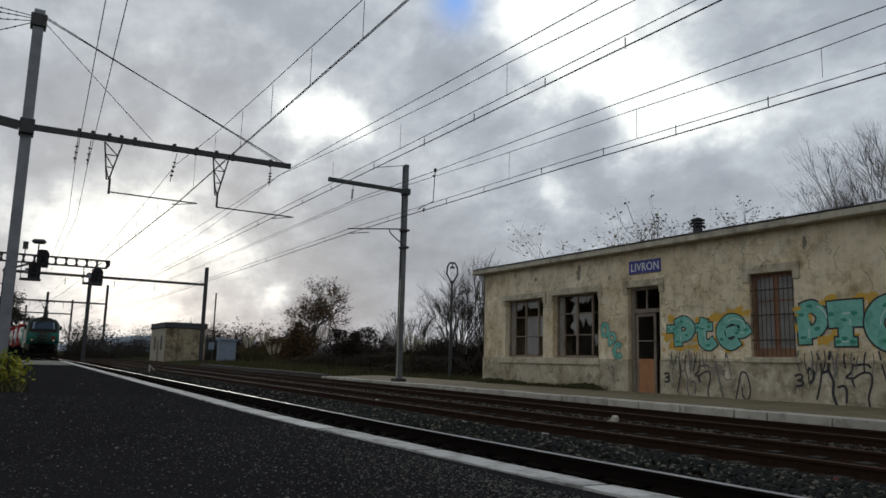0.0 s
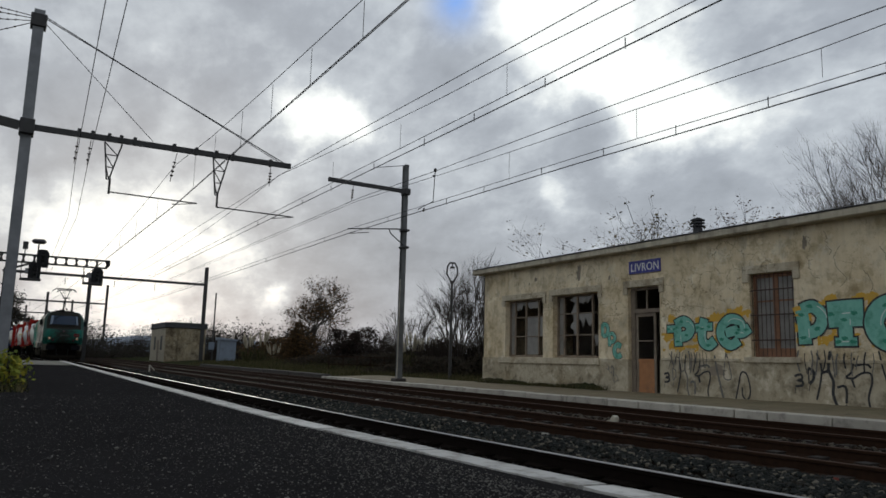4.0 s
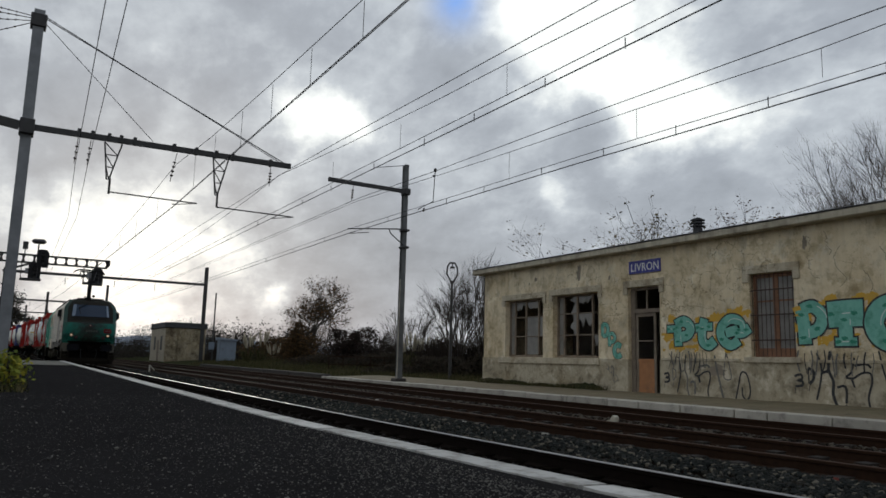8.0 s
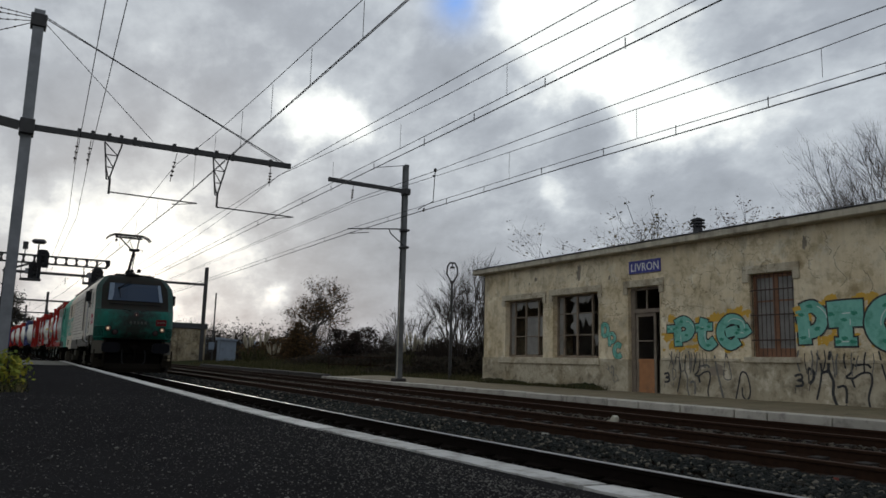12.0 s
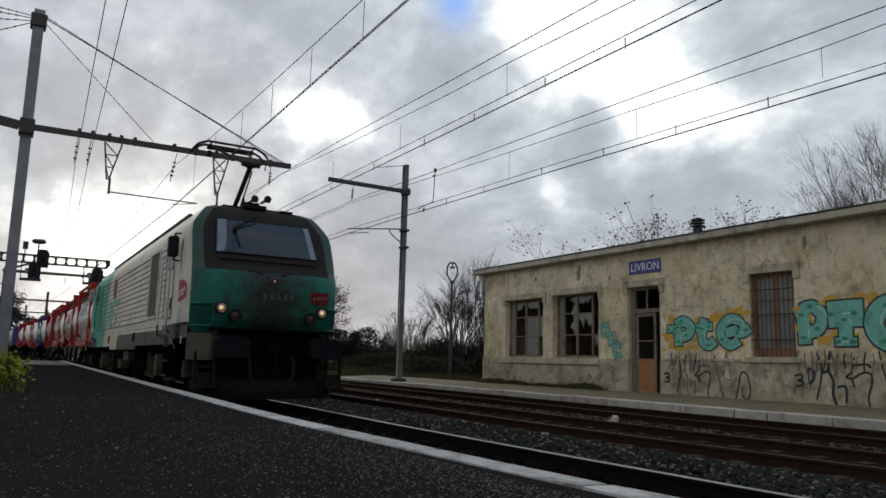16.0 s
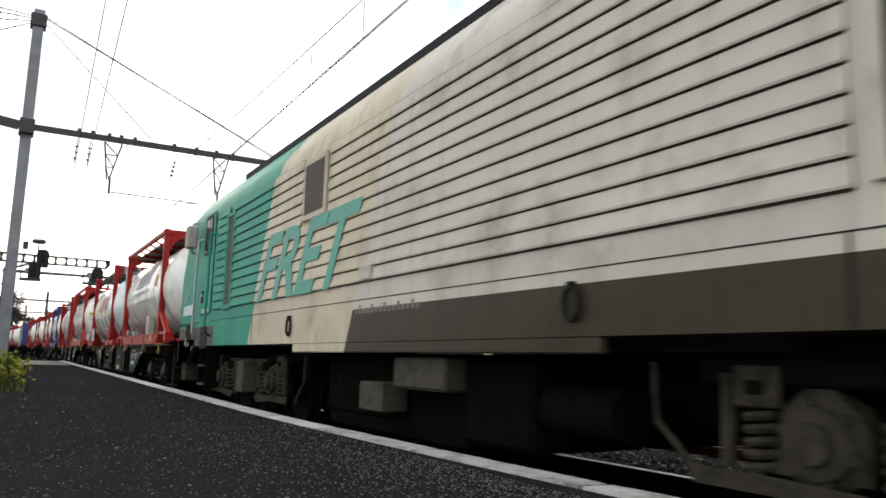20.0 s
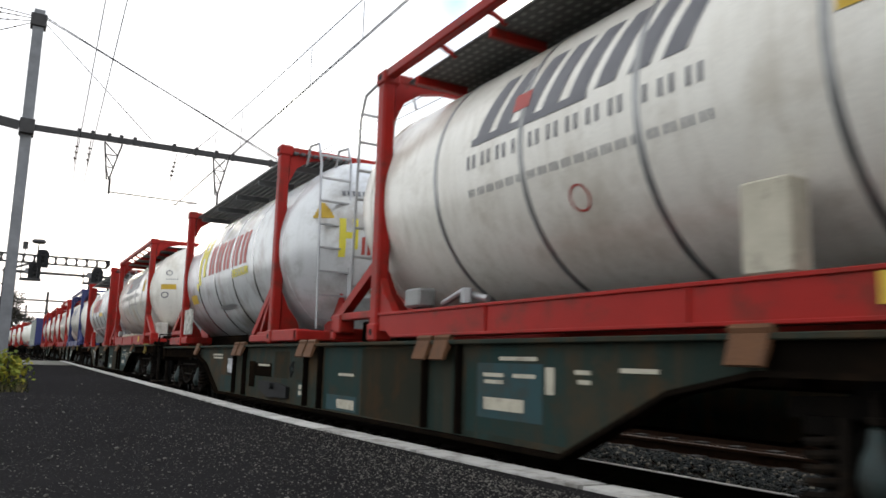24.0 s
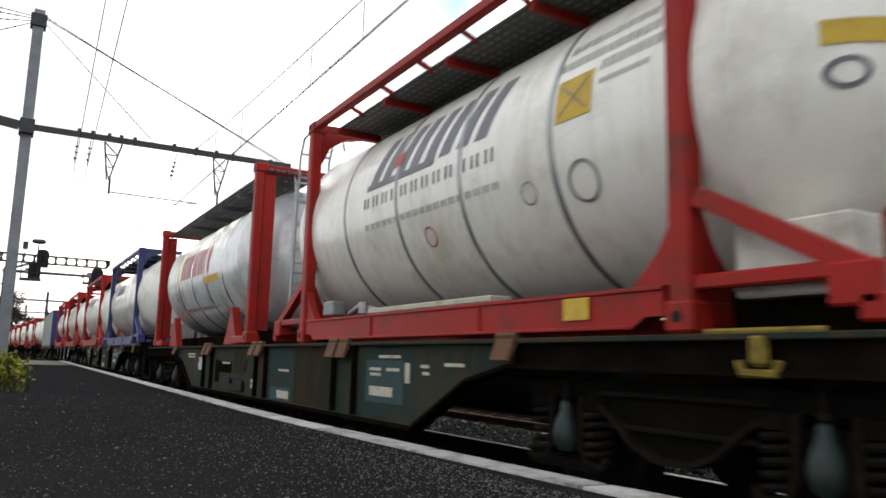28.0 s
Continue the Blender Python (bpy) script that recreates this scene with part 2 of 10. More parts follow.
EARTH = surf("earth", (0.040, 0.040, 0.022), (0.024, 0.030, 0.013), 0.5, 1.0, bump=0.9, grain=25, dirt=(0.055, 0.046, 0.028), dirt_amount=0.3, dirt_scale=0.4, spec=0.0)
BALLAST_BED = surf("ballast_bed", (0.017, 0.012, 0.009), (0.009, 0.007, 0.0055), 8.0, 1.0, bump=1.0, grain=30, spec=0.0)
STONE_MAT = island_stone("ballast_stone", [(0.020, 0.022, 0.019), (0.036, 0.036, 0.030), (0.012, 0.014, 0.012), (0.028, 0.025, 0.019), (0.16, 0.14, 0.105), (0.016, 0.018, 0.016), (0.040, 0.028, 0.018), (0.012, 0.014, 0.012), (0.023, 0.025, 0.021), (0.075, 0.070, 0.058)])
STONE_RUST = island_stone("rusty_stone", [(0.030, 0.021, 0.014), (0.046, 0.034, 0.024), (0.020, 0.015, 0.011), (0.10, 0.085, 0.065), (0.034, 0.027, 0.021), (0.022, 0.017, 0.013), (0.026, 0.019, 0.013)])
# near track stones: shade beside the platform is put into their colour
STONE_SHADED = island_stone("shaded_stone", [(0.012, 0.010, 0.008), (0.018, 0.015, 0.012), (0.008, 0.007, 0.006), (0.026, 0.022, 0.018)])
PEBBLE = island_stone("pebble", [(0.12, 0.113, 0.10), (0.07, 0.065, 0.058), (0.19, 0.178, 0.155), (0.055, 0.05, 0.046), (0.40, 0.375, 0.33)])
RAIL_SIDE = surf("rusty_rail", (0.034, 0.0165, 0.0085), (0.017, 0.0088, 0.005), 14.0, 0.85, bump=0.3, spec=0.12)
RAIL_TOP = surf("polished_rail", (0.34, 0.33, 0.33), (0.22, 0.21, 0.21), 5.0, 0.4, metal=0.8, bump=0.0)
# near track rail and sleeper: darker copies with the platform-side shade in the colour
RAIL_SHADED = surf("shaded_rail", (0.012, 0.0085, 0.0065), (0.007, 0.005, 0.004), 14.0, 0.9, bump=0.3, spec=0.05)
SLEEPER_SHADED = surf("shaded_sleeper", (0.010, 0.008, 0.006), (0.006, 0.005, 0.004), 4.0, 1.0, bump=0.6, spec=0.0)
RAIL_TOP2 = surf("dull_rail", (0.062, 0.033, 0.021), (0.036, 0.020, 0.013), 5.0, 0.8, spec=0.12, bump=0.0)
SLEEPER = surf("sleeper", (0.030, 0.024, 0.018), (0.018, 0.014, 0.011), 4.0, 0.95, bump=0.6)
MAST = surf("galvanised_mast", (0.235, 0.24, 0.245), (0.14, 0.143, 0.148), 3.0, 0.6, metal=0.25, bump=0.1)
MAST_DULL = surf("dull_mast", (0.15, 0.152, 0.15), (0.09, 0.092, 0.09), 3.0, 0.65, metal=0.2, bump=0.1, dirt=(0.05, 0.04, 0.03), dirt_amount=0.25)
DARK_STEEL = surf("dark_steel", (0.055, 0.052, 0.05), (0.032, 0.03, 0.029), 5.0, 0.6, metal=0.2)
WIRE = surf("wire", (0.045, 0.045, 0.047), (0.03, 0.03, 0.03), 5.0, 0.6, bump=0.0)
INSULATOR = surf("brown_insulator", (0.05, 0.03, 0.022), (0.03, 0.02, 0.016), 5.0, 0.3, bump=0.0)
RENDER_WALL = weathered("stained_render", (0.77, 0.645, 0.435), (0.60, 0.485, 0.305), (0.87, 0.785, 0.60), (0.28, 0.215, 0.125), scale=1.3, rough=0.95, bump=0.8, grain=40, dirt_amount=0.27, dirt_scale=1.15, streak=0.32, spec=0.15)
CONCRETE = weathered("lintel_concrete", (0.54, 0.465, 0.34), (0.40, 0.34, 0.24), (0.60, 0.53, 0.40), (0.2, 0.175, 0.13), scale=2.0, rough=0.9, bump=0.4, dirt_amount=0.22)
PLINTH = weathered("grey_plinth", (0.48, 0.41, 0.29), (0.35, 0.295, 0.195), (0.60, 0.53, 0.40), (0.17, 0.148, 0.105), scale=1.5, rough=0.92, bump=0.7, grain=60, dirt_amount=0.3, dirt_scale=1.3, streak=0.35)
ROOF_EDGE = surf("roof_edge", (0.56, 0.50, 0.38), (0.38, 0.335, 0.25), 1.6, 0.9, bump=0.4, dirt=(0.13, 0.11, 0.085), dirt_amount=0.36, dirt_scale=1.5, streak=0.5)
ROOF_FELT = surf("roof_felt", (0.06, 0.06, 0.062), (0.04, 0.04, 0.04), 2.0, 0.9)
INSIDE = surf("inside_plaster", (0.30, 0.27, 0.23), (0.20, 0.178, 0.15), 1.0, 0.95)
CRACK = surf("crack", (0.10, 0.085, 0.068), None, 9.0, 0.95)
BARE = surf("bare_patch", (0.29, 0.24, 0.18), (0.22, 0.185, 0.14), 4.0, 0.95)
DOOR_WOOD = surf("orange_door_wood", (0.42, 0.19, 0.075), (0.30, 0.13, 0.05), 5.0, 0.6, dirt=(0.13, 0.08, 0.05), dirt_amount=0.2)
DOOR_FRAME = surf("weathered_frame", (0.24, 0.19, 0.14), (0.15, 0.12, 0.09), 4.0, 0.8, dirt=(0.07, 0.05, 0.04), dirt_amount=0.3)
SASH = surf("weathered_sash", (0.27, 0.205, 0.145), (0.17, 0.125, 0.085), 5.0, 0.8, dirt=(0.05, 0.04, 0.03), dirt_amount=0.3)
SASH_BROWN = surf("brown_sash", (0.29, 0.14, 0.075), (0.18, 0.092, 0.055), 5.0, 0.75, dirt=(0.06, 0.04, 0.03), dirt_amount=0.3)
BAR_RUST = surf("rusty_bars", (0.07, 0.045, 0.033), (0.045, 0.03, 0.024), 8.0, 0.8)
PANE = surf("dusty_pane", (0.26, 0.245, 0.22), (0.12, 0.112, 0.10), 2.2, 0.35, bump=0.0, spec=0.4)
DARK_GLASS = glass("dark_glass", (0.008, 0.009, 0.011), 0.08, 0.3)
SIGN_BLUE = surf("blue_enamel", (0.045, 0.045, 0.26), (0.035, 0.035, 0.2), 6.0, 0.35, bump=0.0, dirt=(0.05, 0.05, 0.12), dirt_amount=0.2)
WHITE_PAINT = surf("white_paint", (0.72, 0.72, 0.70), (0.6, 0.6, 0.58), 8.0, 0.6, bump=0.0)
SPRAY_AQUA = surf("spray_turquoise", (0.22, 0.52, 0.41), (0.13, 0.37, 0.29), 5.0, 0.7, bump=0.1, dirt=(0.04, 0.20, 0.13), dirt_amount=0.30, dirt_scale=3)
SPRAY_BLACK = surf("spray_black", (0.026, 0.026, 0.028), (0.05, 0.048, 0.046), 7.0, 0.7, bump=0.1)
SPRAY_GREY = surf("faded_spray", (0.12, 0.115, 0.105), (0.21, 0.195, 0.165), 9.0, 0.8, bump=0.1)
SPRAY_PALE = surf("spray_white", (0.62, 0.70, 0.66), (0.5, 0.58, 0.54), 8.0, 0.7, bump=0.1)
SPRAY_DEEP = surf("spray_deep_green", (0.035, 0.22, 0.14), (0.05, 0.27, 0.18), 8.0, 0.7, bump=0.1)
SPRAY_YELLOW = surf("spray_yellow", (0.66, 0.37, 0.03), (0.5, 0.33, 0.09), 6.0, 0.8, bump=0.1)
# ---- mesh building ----
class Shape:
    """Gathers boxes, tubes and sheets into one mesh."""

    def __init__(self, z0=0.0):
        self.v, self.f, self.z0 = [], [], z0

    def add(self, vs, fs):
        n = len(self.v)
        self.v += [(p[0], p[1], p[2] - self.z0) for p in vs]
        self.f += [tuple(i + n for i in q) for q in fs]
        return self

    def box(self, x0, x1, y0, y1, z0, z1, b=0.0):
        x0, x1 = min(x0, x1), max(x0, x1)
        y0, y1 = min(y0, y1), max(y0, y1)
        z0, z1 = min(z0, z1), max(z0, z1)
        b = min(b, 0.45 * min(x1 - x0, y1 - y0, z1 - z0))
        if b <= 0:
            vs = [(x, y, z) for x in (x0, x1) for y in (y0, y1) for z in (z0, z1)]
            return self.add(vs, [(0, 1, 3, 2), (4, 6, 7, 5), (0, 4, 5, 1), (2, 3, 7, 6), (0, 2, 6, 4), (1, 5, 7, 3)])
        X, Y, Z = (x0, x1), (y0, y1), (z0, z1)
        vs, ix = [], {}
        for i in (0, 1):
            for j in (0, 1):
                for k in (0, 1):
                    s = (1 - 2 * i, 1 - 2 * j, 1 - 2 * k)
                    for a in range(3):
                        p = [X[i], Y[j], Z[k]]
                        for c in range(3):
                            if c != a:
                                p[c] += s[c] * b
                        ix[i, j, k, a] = len(vs)
                        vs.append(p)
        fs = []
        for a in range(3):
            o = [c for c in range(3) if c != a]
            for side in (0, 1):
                q = []
                for u, w in ((0, 0), (1, 0), (1, 1), (0, 1)):
                    c = [0, 0, 0]
                    c[a], c[o[0]], c[o[1]] = side, u, w
                    q.append(ix[(*c, a)])
                fs.append(tuple(q))
            for u in (0, 1):
                for w in (0, 1):
                    c0, c1 = [0, 0, 0], [0, 0, 0]
                    c0[a], c1[a] = 0, 1
                    for c in (c0, c1):
                        c[o[0]], c[o[1]] = u, w
                    fs.append((ix[(*c0, o[0])], ix[(*c1, o[0])], ix[(*c1, o[1])], ix[(*c0, o[1])]))
        for i in (0, 1):
            for j in (0, 1):
                for k in (0, 1):
                    fs.append((ix[i, j, k, 0], ix[i, j, k, 1], ix[i, j, k, 2]))
        return self.add(vs, fs)

    def tube(self, p, q, r, n=8, r2=None, cap=True):
        p, q = Vector(p), Vector(q)
        d = (q - p).normalized()
        a = d.orthogonal().normalized()
        c = d.cross(a)
        r2 = r if r2 is None else r2
        vs = []
        for i in range(n):
            t = 2 * math.pi * i / n
            u = a * math.cos(t) + c * math.sin(t)
            vs += [p + u * r, q + u * r2]
        fs = [(2 * i, 2 * i + 1, (2 * i + 3) % (2 * n), (2 * i + 2) % (2 * n)) for i in range(n)]
        if cap:
            fs += [tuple(range(0, 2 * n, 2)), tuple(range(1, 2 * n, 2))]
        return self.add(vs, fs)

    def path(self, pts, r, n=6):
        """A round bar bent along a line, mitred at its corners, in one piece."""
        pts = [Vector(p) for p in pts]
        dirs = [(b - a).normalized() for a, b in zip(pts, pts[1:])]
        side = dirs[0].orthogonal().normalized()
        vs = []
        for i, p in enumerate(pts):
            d0, d1 = dirs[max(i - 1, 0)], dirs[min(i, len(dirs) - 1)]
            m = d0 + d1
            m = m.normalized() if m.length > 0.2 else d0
            side = (side - d0 * side.dot(d0)).normalized()
            up = d0.cross(side)
            for k in range(n):
                a = 2 * math.pi * k / n
                o = (side * math.cos(a) + up * math.sin(a)) * r
                vs.append(p + o - d0 * max(-3 * r, min(3 * r, o.dot(m) / d0.dot(m))))
        fs = [(i * n + k, i * n + (k + 1) % n, (i + 1) * n + (k + 1) % n, (i + 1) * n + k) for i in range(len(pts) - 1) for k in range(n)]
        last = (len(pts) - 1) * n
        return self.add(vs, fs + [tuple(range(n))[::-1], tuple(range(last, last + n))])

    def beam(self, p, q, w, h, up=(0, 0, 1)):
        """A bar with a rectangular section from p to q."""
        p, q = Vector(p), Vector(q)
        d = (q - p).normalized()
        s = d.cross(Vector(up)).normalized() * (w / 2)
        t = s.normalized().cross(d) * (h / 2)
        vs = [e + i * s + j * t for e in (p, q) for i, j in ((-1, -1), (1, -1), (1, 1), (-1, 1))]
        return self.add(vs, [(0, 1, 2, 3), (4, 7, 6, 5), (0, 4, 5, 1), (1, 5, 6, 2), (2, 6, 7, 3), (3, 7, 4, 0)])

    def prism(self, pts, axis, a0, a1):
        """A flat outline (the two other axes in order) extruded along an axis."""
        n = len(pts)
        put = {"x": lambda a, p: (a, p[0], p[1]), "y": lambda a, p: (p[0], a, p[1]), "z": lambda a, p: (p[0], p[1], a)}[axis]
        vs = [put(a0, p) for p in pts] + [put(a1, p) for p in pts]
        fs = [(i, (i + 1) % n, (i + 1) % n + n, i + n) for i in range(n)] + [tuple(range(n)), tuple(range(2 * n - 1, n - 1, -1))]
        return self.add(vs, fs)

    def lathe(self, prof, cx, cz, n=32, axis="y", a0=0.0, a1=2 * math.pi):
        """A profile of (along, radius) turned about an axis."""
        full = a1 - a0 > 6.28
        m = n if full else n + 1
        vs = []
        for s, r in prof:
            for i in range(m):
                t = a0 + (a1 - a0) * i / n
                u, w = r * math.cos(t), r * math.sin(t)
                vs.append({"y": (cx + u, s, cz + w), "x": (s, cx + u, cz + w), "z": (cx + u, cz + w, s)}[axis])
        fs = []
        for k in range(len(prof) - 1):
            for i in range(n if full else n):
                j = (i + 1) % m
                fs.append((k * m + i, k * m + j, (k + 1) * m + j, (k + 1) * m + i))
        return self.add(vs, fs)

    def sheet(self, rows):
        """A grid of points, row by row."""
        w = len(rows[0])
        vs = [p for r in rows for p in r]
        fs = [(i * w + j, i * w + j + 1, (i + 1) * w + j + 1, (i + 1) * w + j) for i in range(len(rows) - 1) for j in range(w - 1)]
        return self.add(vs, fs)

    def mesh(self, name, smooth=35, fix=True):
        me = bpy.data.meshes.new(name)
        me.from_pydata([tuple(p) for p in self.v], [], self.f)
        if fix and len(self.f) < 30000:
            bm = bmesh.new()
            bm.from_mesh(me)
            if len(self.v) < 6000:
                bmesh.ops.remove_doubles(bm, verts=bm.verts, dist=0.0002)
            bmesh.ops.recalc_face_normals(bm, faces=bm.faces)
            bm.to_mesh(me)
            bm.free()
        if smooth:
            me.polygons.foreach_set("use_smooth", [True] * len(me.polygons))
            me.set_sharp_from_angle(angle=radians(smooth))
        me.update()
        return me


def part(name, shape, material, parent, label="", smooth=35):
    """Links a shape as one mesh object under a thing or a part."""
    me = shape if isinstance(shape, bpy.types.Mesh) else shape.mesh(name, smooth)
    if not me.materials:
        me.materials.append(material)
    ob = new(name, me)
    ob.parent = parent
    if label:
        tagged(ob, label)
    return ob


def thing(name, label, category, at=(0, 0, 0), group="", kind=""):
    ob = new(name)
    ob.empty_display_size = 0.2
    ob.matrix_basis = pose(*at) if not isinstance(at, Matrix) else at
    return tagged(ob, label, category, group, kind)


def single(name, shape, material, label, category, kind="", smooth=35, group=""):
    """A thing that is one mesh."""
    ob = part(name, shape, material, None, "", smooth)
    return tagged(ob, label, category, group, kind)


def words(name, body, size, material, parent, m, depth=0.004, fat=0.0, spacing=1.0, shear=0.0):
    """Lettering in the built-in font, as a mesh; m places its lower left corner, its own x to the right and y up."""
    cu = bpy.data.curves.new(name, "FONT")
    cu.body, cu.size, cu.extrude, cu.offset, cu.space_character, cu.shear = body, size, depth, fat, spacing, shear
    cu.resolution_u = 4
    tmp = bpy.data.objects.new(name, cu)
    scene.collection.objects.link(tmp)
    bpy.context.view_layer.update()
    me = bpy.data.meshes.new_from_object(tmp.evaluated_get(bpy.context.evaluated_depsgraph_get()))
    bpy.data.objects.remove(tmp)
    me.transform(m)
    me.materials.clear()
    me.materials.append(material)
    ob = new(name, me)
    ob.parent = parent
    return ob


def facing_west(x, y, z):
    """Places lettering on a wall that faces the tracks (towards -x): its x runs towards -y, its y up."""
    return Matrix(((0, 0, -1, x), (-1, 0, 0, y), (0, 1, 0, z), (0, 0, 0, 1)))
# ---- ground ----
def build_ground():
    xs = [-3000, -800, -200, -60, -25, -12, -6, 0, 2.6, 2.9, 3.2, 5, 7, 9, 11, 12.9, 13.2, 13.6, 15, 17, 20, 24, 30, 45, 80, 200, 800, 3000]
    ys = [-3000, -600, -120, -40, -15, -5, 0, 5, 10, 15, 20, 25, 30, 34, 38, 44, 50, 58, 66, 75, 85, 100, 120, 150, 200, 300, 600, 1500, 4000]

    def h(x, y):
        if 2.7 < x < 13.3:
            z = -0.30
        elif x <= 2.7:
            z = -0.25
        else:
            z = -0.06 + 0.10 * min(1.0, max(0.0, (x - 13.5) / 8.0)) + (0.25 if y > 45 else 0.0) * min(1, (x - 13.3) / 4)
            if x > 24:
                z += 0.02 * min(x - 24, 60)
        return z + zg(y)
    rows = [[(x + (bend(y) if abs(x) < 100 else 0), y, h(x, y)) for x in xs] for y in ys]
    single("ground", Shape().sheet(rows), EARTH, "rough earth and winter grass beside the line", "ground", "structure", smooth=60)
    bed = []
    for i in range(96):
        y = -12 + i * 1.6 if i < 60 else 84 + (i - 60) * 5
        row = []
        for j in range(40):
            x = 2.95 + j * 0.262
            row.append((x + bend(y), y, -0.19 + zg(y) + 0.03 * noise.noise(Vector((x * 1.3, y * 0.8, 0))) + (-0.10 if j in (0, 39) else 0)))
        bed.append(row)
    single("ballast", Shape().sheet(bed), BALLAST_BED, "dark ballast bed under the tracks", "ballast", "structure", smooth=60)


build_ground()


# ---- tracks ----
def rail_section(c):
    return [(c - 0.07, -0.17), (c + 0.07, -0.17), (c + 0.07, -0.155), (c + 0.012, -0.135), (c + 0.012, -0.045), (c + 0.036, -0.035),
            (c + 0.036, -0.008), (c - 0.036, -0.008), (c - 0.036, -0.035), (c - 0.012, -0.045), (c - 0.012, -0.135), (c - 0.07, -0.155)]


def build_track(xc, top, side, label):
    t = thing("track", label, "railway track", (0, 0, 0), "tracks through the station", "structure")
    knots = [-25, 2, 4, 6, 8, 10, 30, 58, 66, 75, 84, 120, 160, 240]
    for s in (-0.754, 0.754):
        body, head = Shape(), Shape()
        for a, b in zip(knots, knots[1:]):
            sec = rail_section(xc + s)
            n = len(sec)
            vs = [(p[0] + bend(a) + bow(a, 0.003, 10.0), a, p[1] + zg(a)) for p in sec] + [(p[0] + bend(b) + bow(b, 0.003, 10.0), b, p[1] + zg(b)) for p in sec]
            body.add(vs, [(i, (i + 1) % n, (i + 1) % n + n, i + n) for i in range(n)])
            hd = [(xc + s - 0.034, -0.010), (xc + s + 0.034, -0.010), (xc + s + 0.034, -0.003), (xc + s + 0.026, 0.0), (xc + s - 0.026, 0.0), (xc + s - 0.034, -0.003)]
            vs = [(p[0] + bend(a) + bow(a, 0.003, 10.0), a, p[1] + zg(a)) for p in hd] + [(p[0] + bend(b) + bow(b, 0.003, 10.0), b, p[1] + zg(b)) for p in hd]
            head.add(vs, [(i, (i + 1) % 6, (i + 1) % 6 + 6, i + 6) for i in range(6)])
        r = part("rail", body, side, t)
        part("railhead", head, top, r)
    return t


TRACK_1 = build_track(D1, RAIL_TOP, RAIL_SHADED, "railway track with brightly polished rails beside the platform")
TRACK_2 = build_track(D2, RAIL_TOP2, RAIL_SIDE, "railway track with brown, little used rails")
TRACK_3 = build_track(D3, RAIL_TOP2, RAIL_SIDE, "rusty railway track below the far platform edge")


# ---- platforms ----
def plat_z(y):
    return 0.295 + 0.006 * max(0.0, y - 9.0) if y < 42 else 0.493 - 0.02 * (y - 42)


def build_near_platform():
    p = thing("platform", "dark asphalt platform with a pale edge", "platform", (0, 0, 0), "", "structure")
    ys = [-8 + 0.8 * i for i in range(72)]
    xs = [-14 + 0.75 * i for i in range(22)] + [2.46]
    rows = [[(x + (bow(y) if x > 2 else 0.0), y, plat_z(y) + 0.012 * noise.noise(Vector((x, y, 3))) * (x < 2)) for x in xs] for y in ys]
    part("surface", Shape().sheet(rows), ASPHALT, p, "dark worn asphalt")
    paved = [[(x, y, plat_z(y) + 0.02) for x in (-14.0, -6.0, -2.0, 0.5, 2.44)] for y in (31.0, 34.0, 37.0, 40.0)]
    part("paved_end", Shape().sheet(paved), PAVING, p, "pale worn paving at the platform's end")
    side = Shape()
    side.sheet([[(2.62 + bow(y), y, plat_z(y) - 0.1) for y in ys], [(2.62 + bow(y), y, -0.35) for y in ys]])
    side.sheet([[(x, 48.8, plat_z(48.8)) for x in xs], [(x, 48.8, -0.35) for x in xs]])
    # the dark colour stands in for shade below the edge slabs
    part("platform_wall", side, KERB_DARK, p, "masonry face of the platform, coloured dark as shade")
    random.seed(5)
    y = -6.91
    while y < 40:
        ln = 1.67
        y1 = y + ln - 0.045
        z0, z1 = plat_z(y), plat_z(y1)
        j = random.uniform(-0.012, 0.012)
        sh = Shape()
        n = 24 if 1 < y < 12 else 6
        up, lo, inn = [], [], []
        ragged = random.uniform(0, 50)
        for i in range(n + 1):
            yy = y + (y1 - y) * i / n
            zz = z0 + (z1 - z0) * i / n + 0.008
            w = 0.008 * noise.noise(Vector((yy * 2.0, ragged, 0))) + bow(yy)
            worn = 0.030 * max(0.0, 1 - min(i, n - i) / (0.12 * n)) * (0.4 + noise.noise(Vector((ragged, 3, i // (n // 2)))))
            inn.append((2.475 + j + w + worn + 0.020 * noise.noise(Vector((yy * 7.0, ragged, 1))) + 0.012 * noise.noise(Vector((yy * 23.0, ragged, 2))), yy, zz))
            up.append((2.715 + j + w - 0.6 * worn + 0.008 * noise.noise(Vector((yy * 11.0, ragged, 5))), yy, zz - 0.004))
            lo.append((2.725 + j + w, yy, zz - 0.13))
        under = [(q[0] + 0.12, q[1], q[2] - 0.13) for q in inn]
        low_in = [(q[0], q[1], q[2] - 0.06) for q in inn]
        sh.sheet([low_in, inn, up, lo, under])
        sh.add([low_in[0], inn[0], up[0], lo[0], under[0]], [(0, 1, 2, 3, 4)])
        sh.add([low_in[-1], inn[-1], up[-1], lo[-1], under[-1]], [(4, 3, 2, 1, 0)])
        part("edge_slab", sh, PALE_EDGE, p, smooth=30)
        y += ln


build_near_platform()


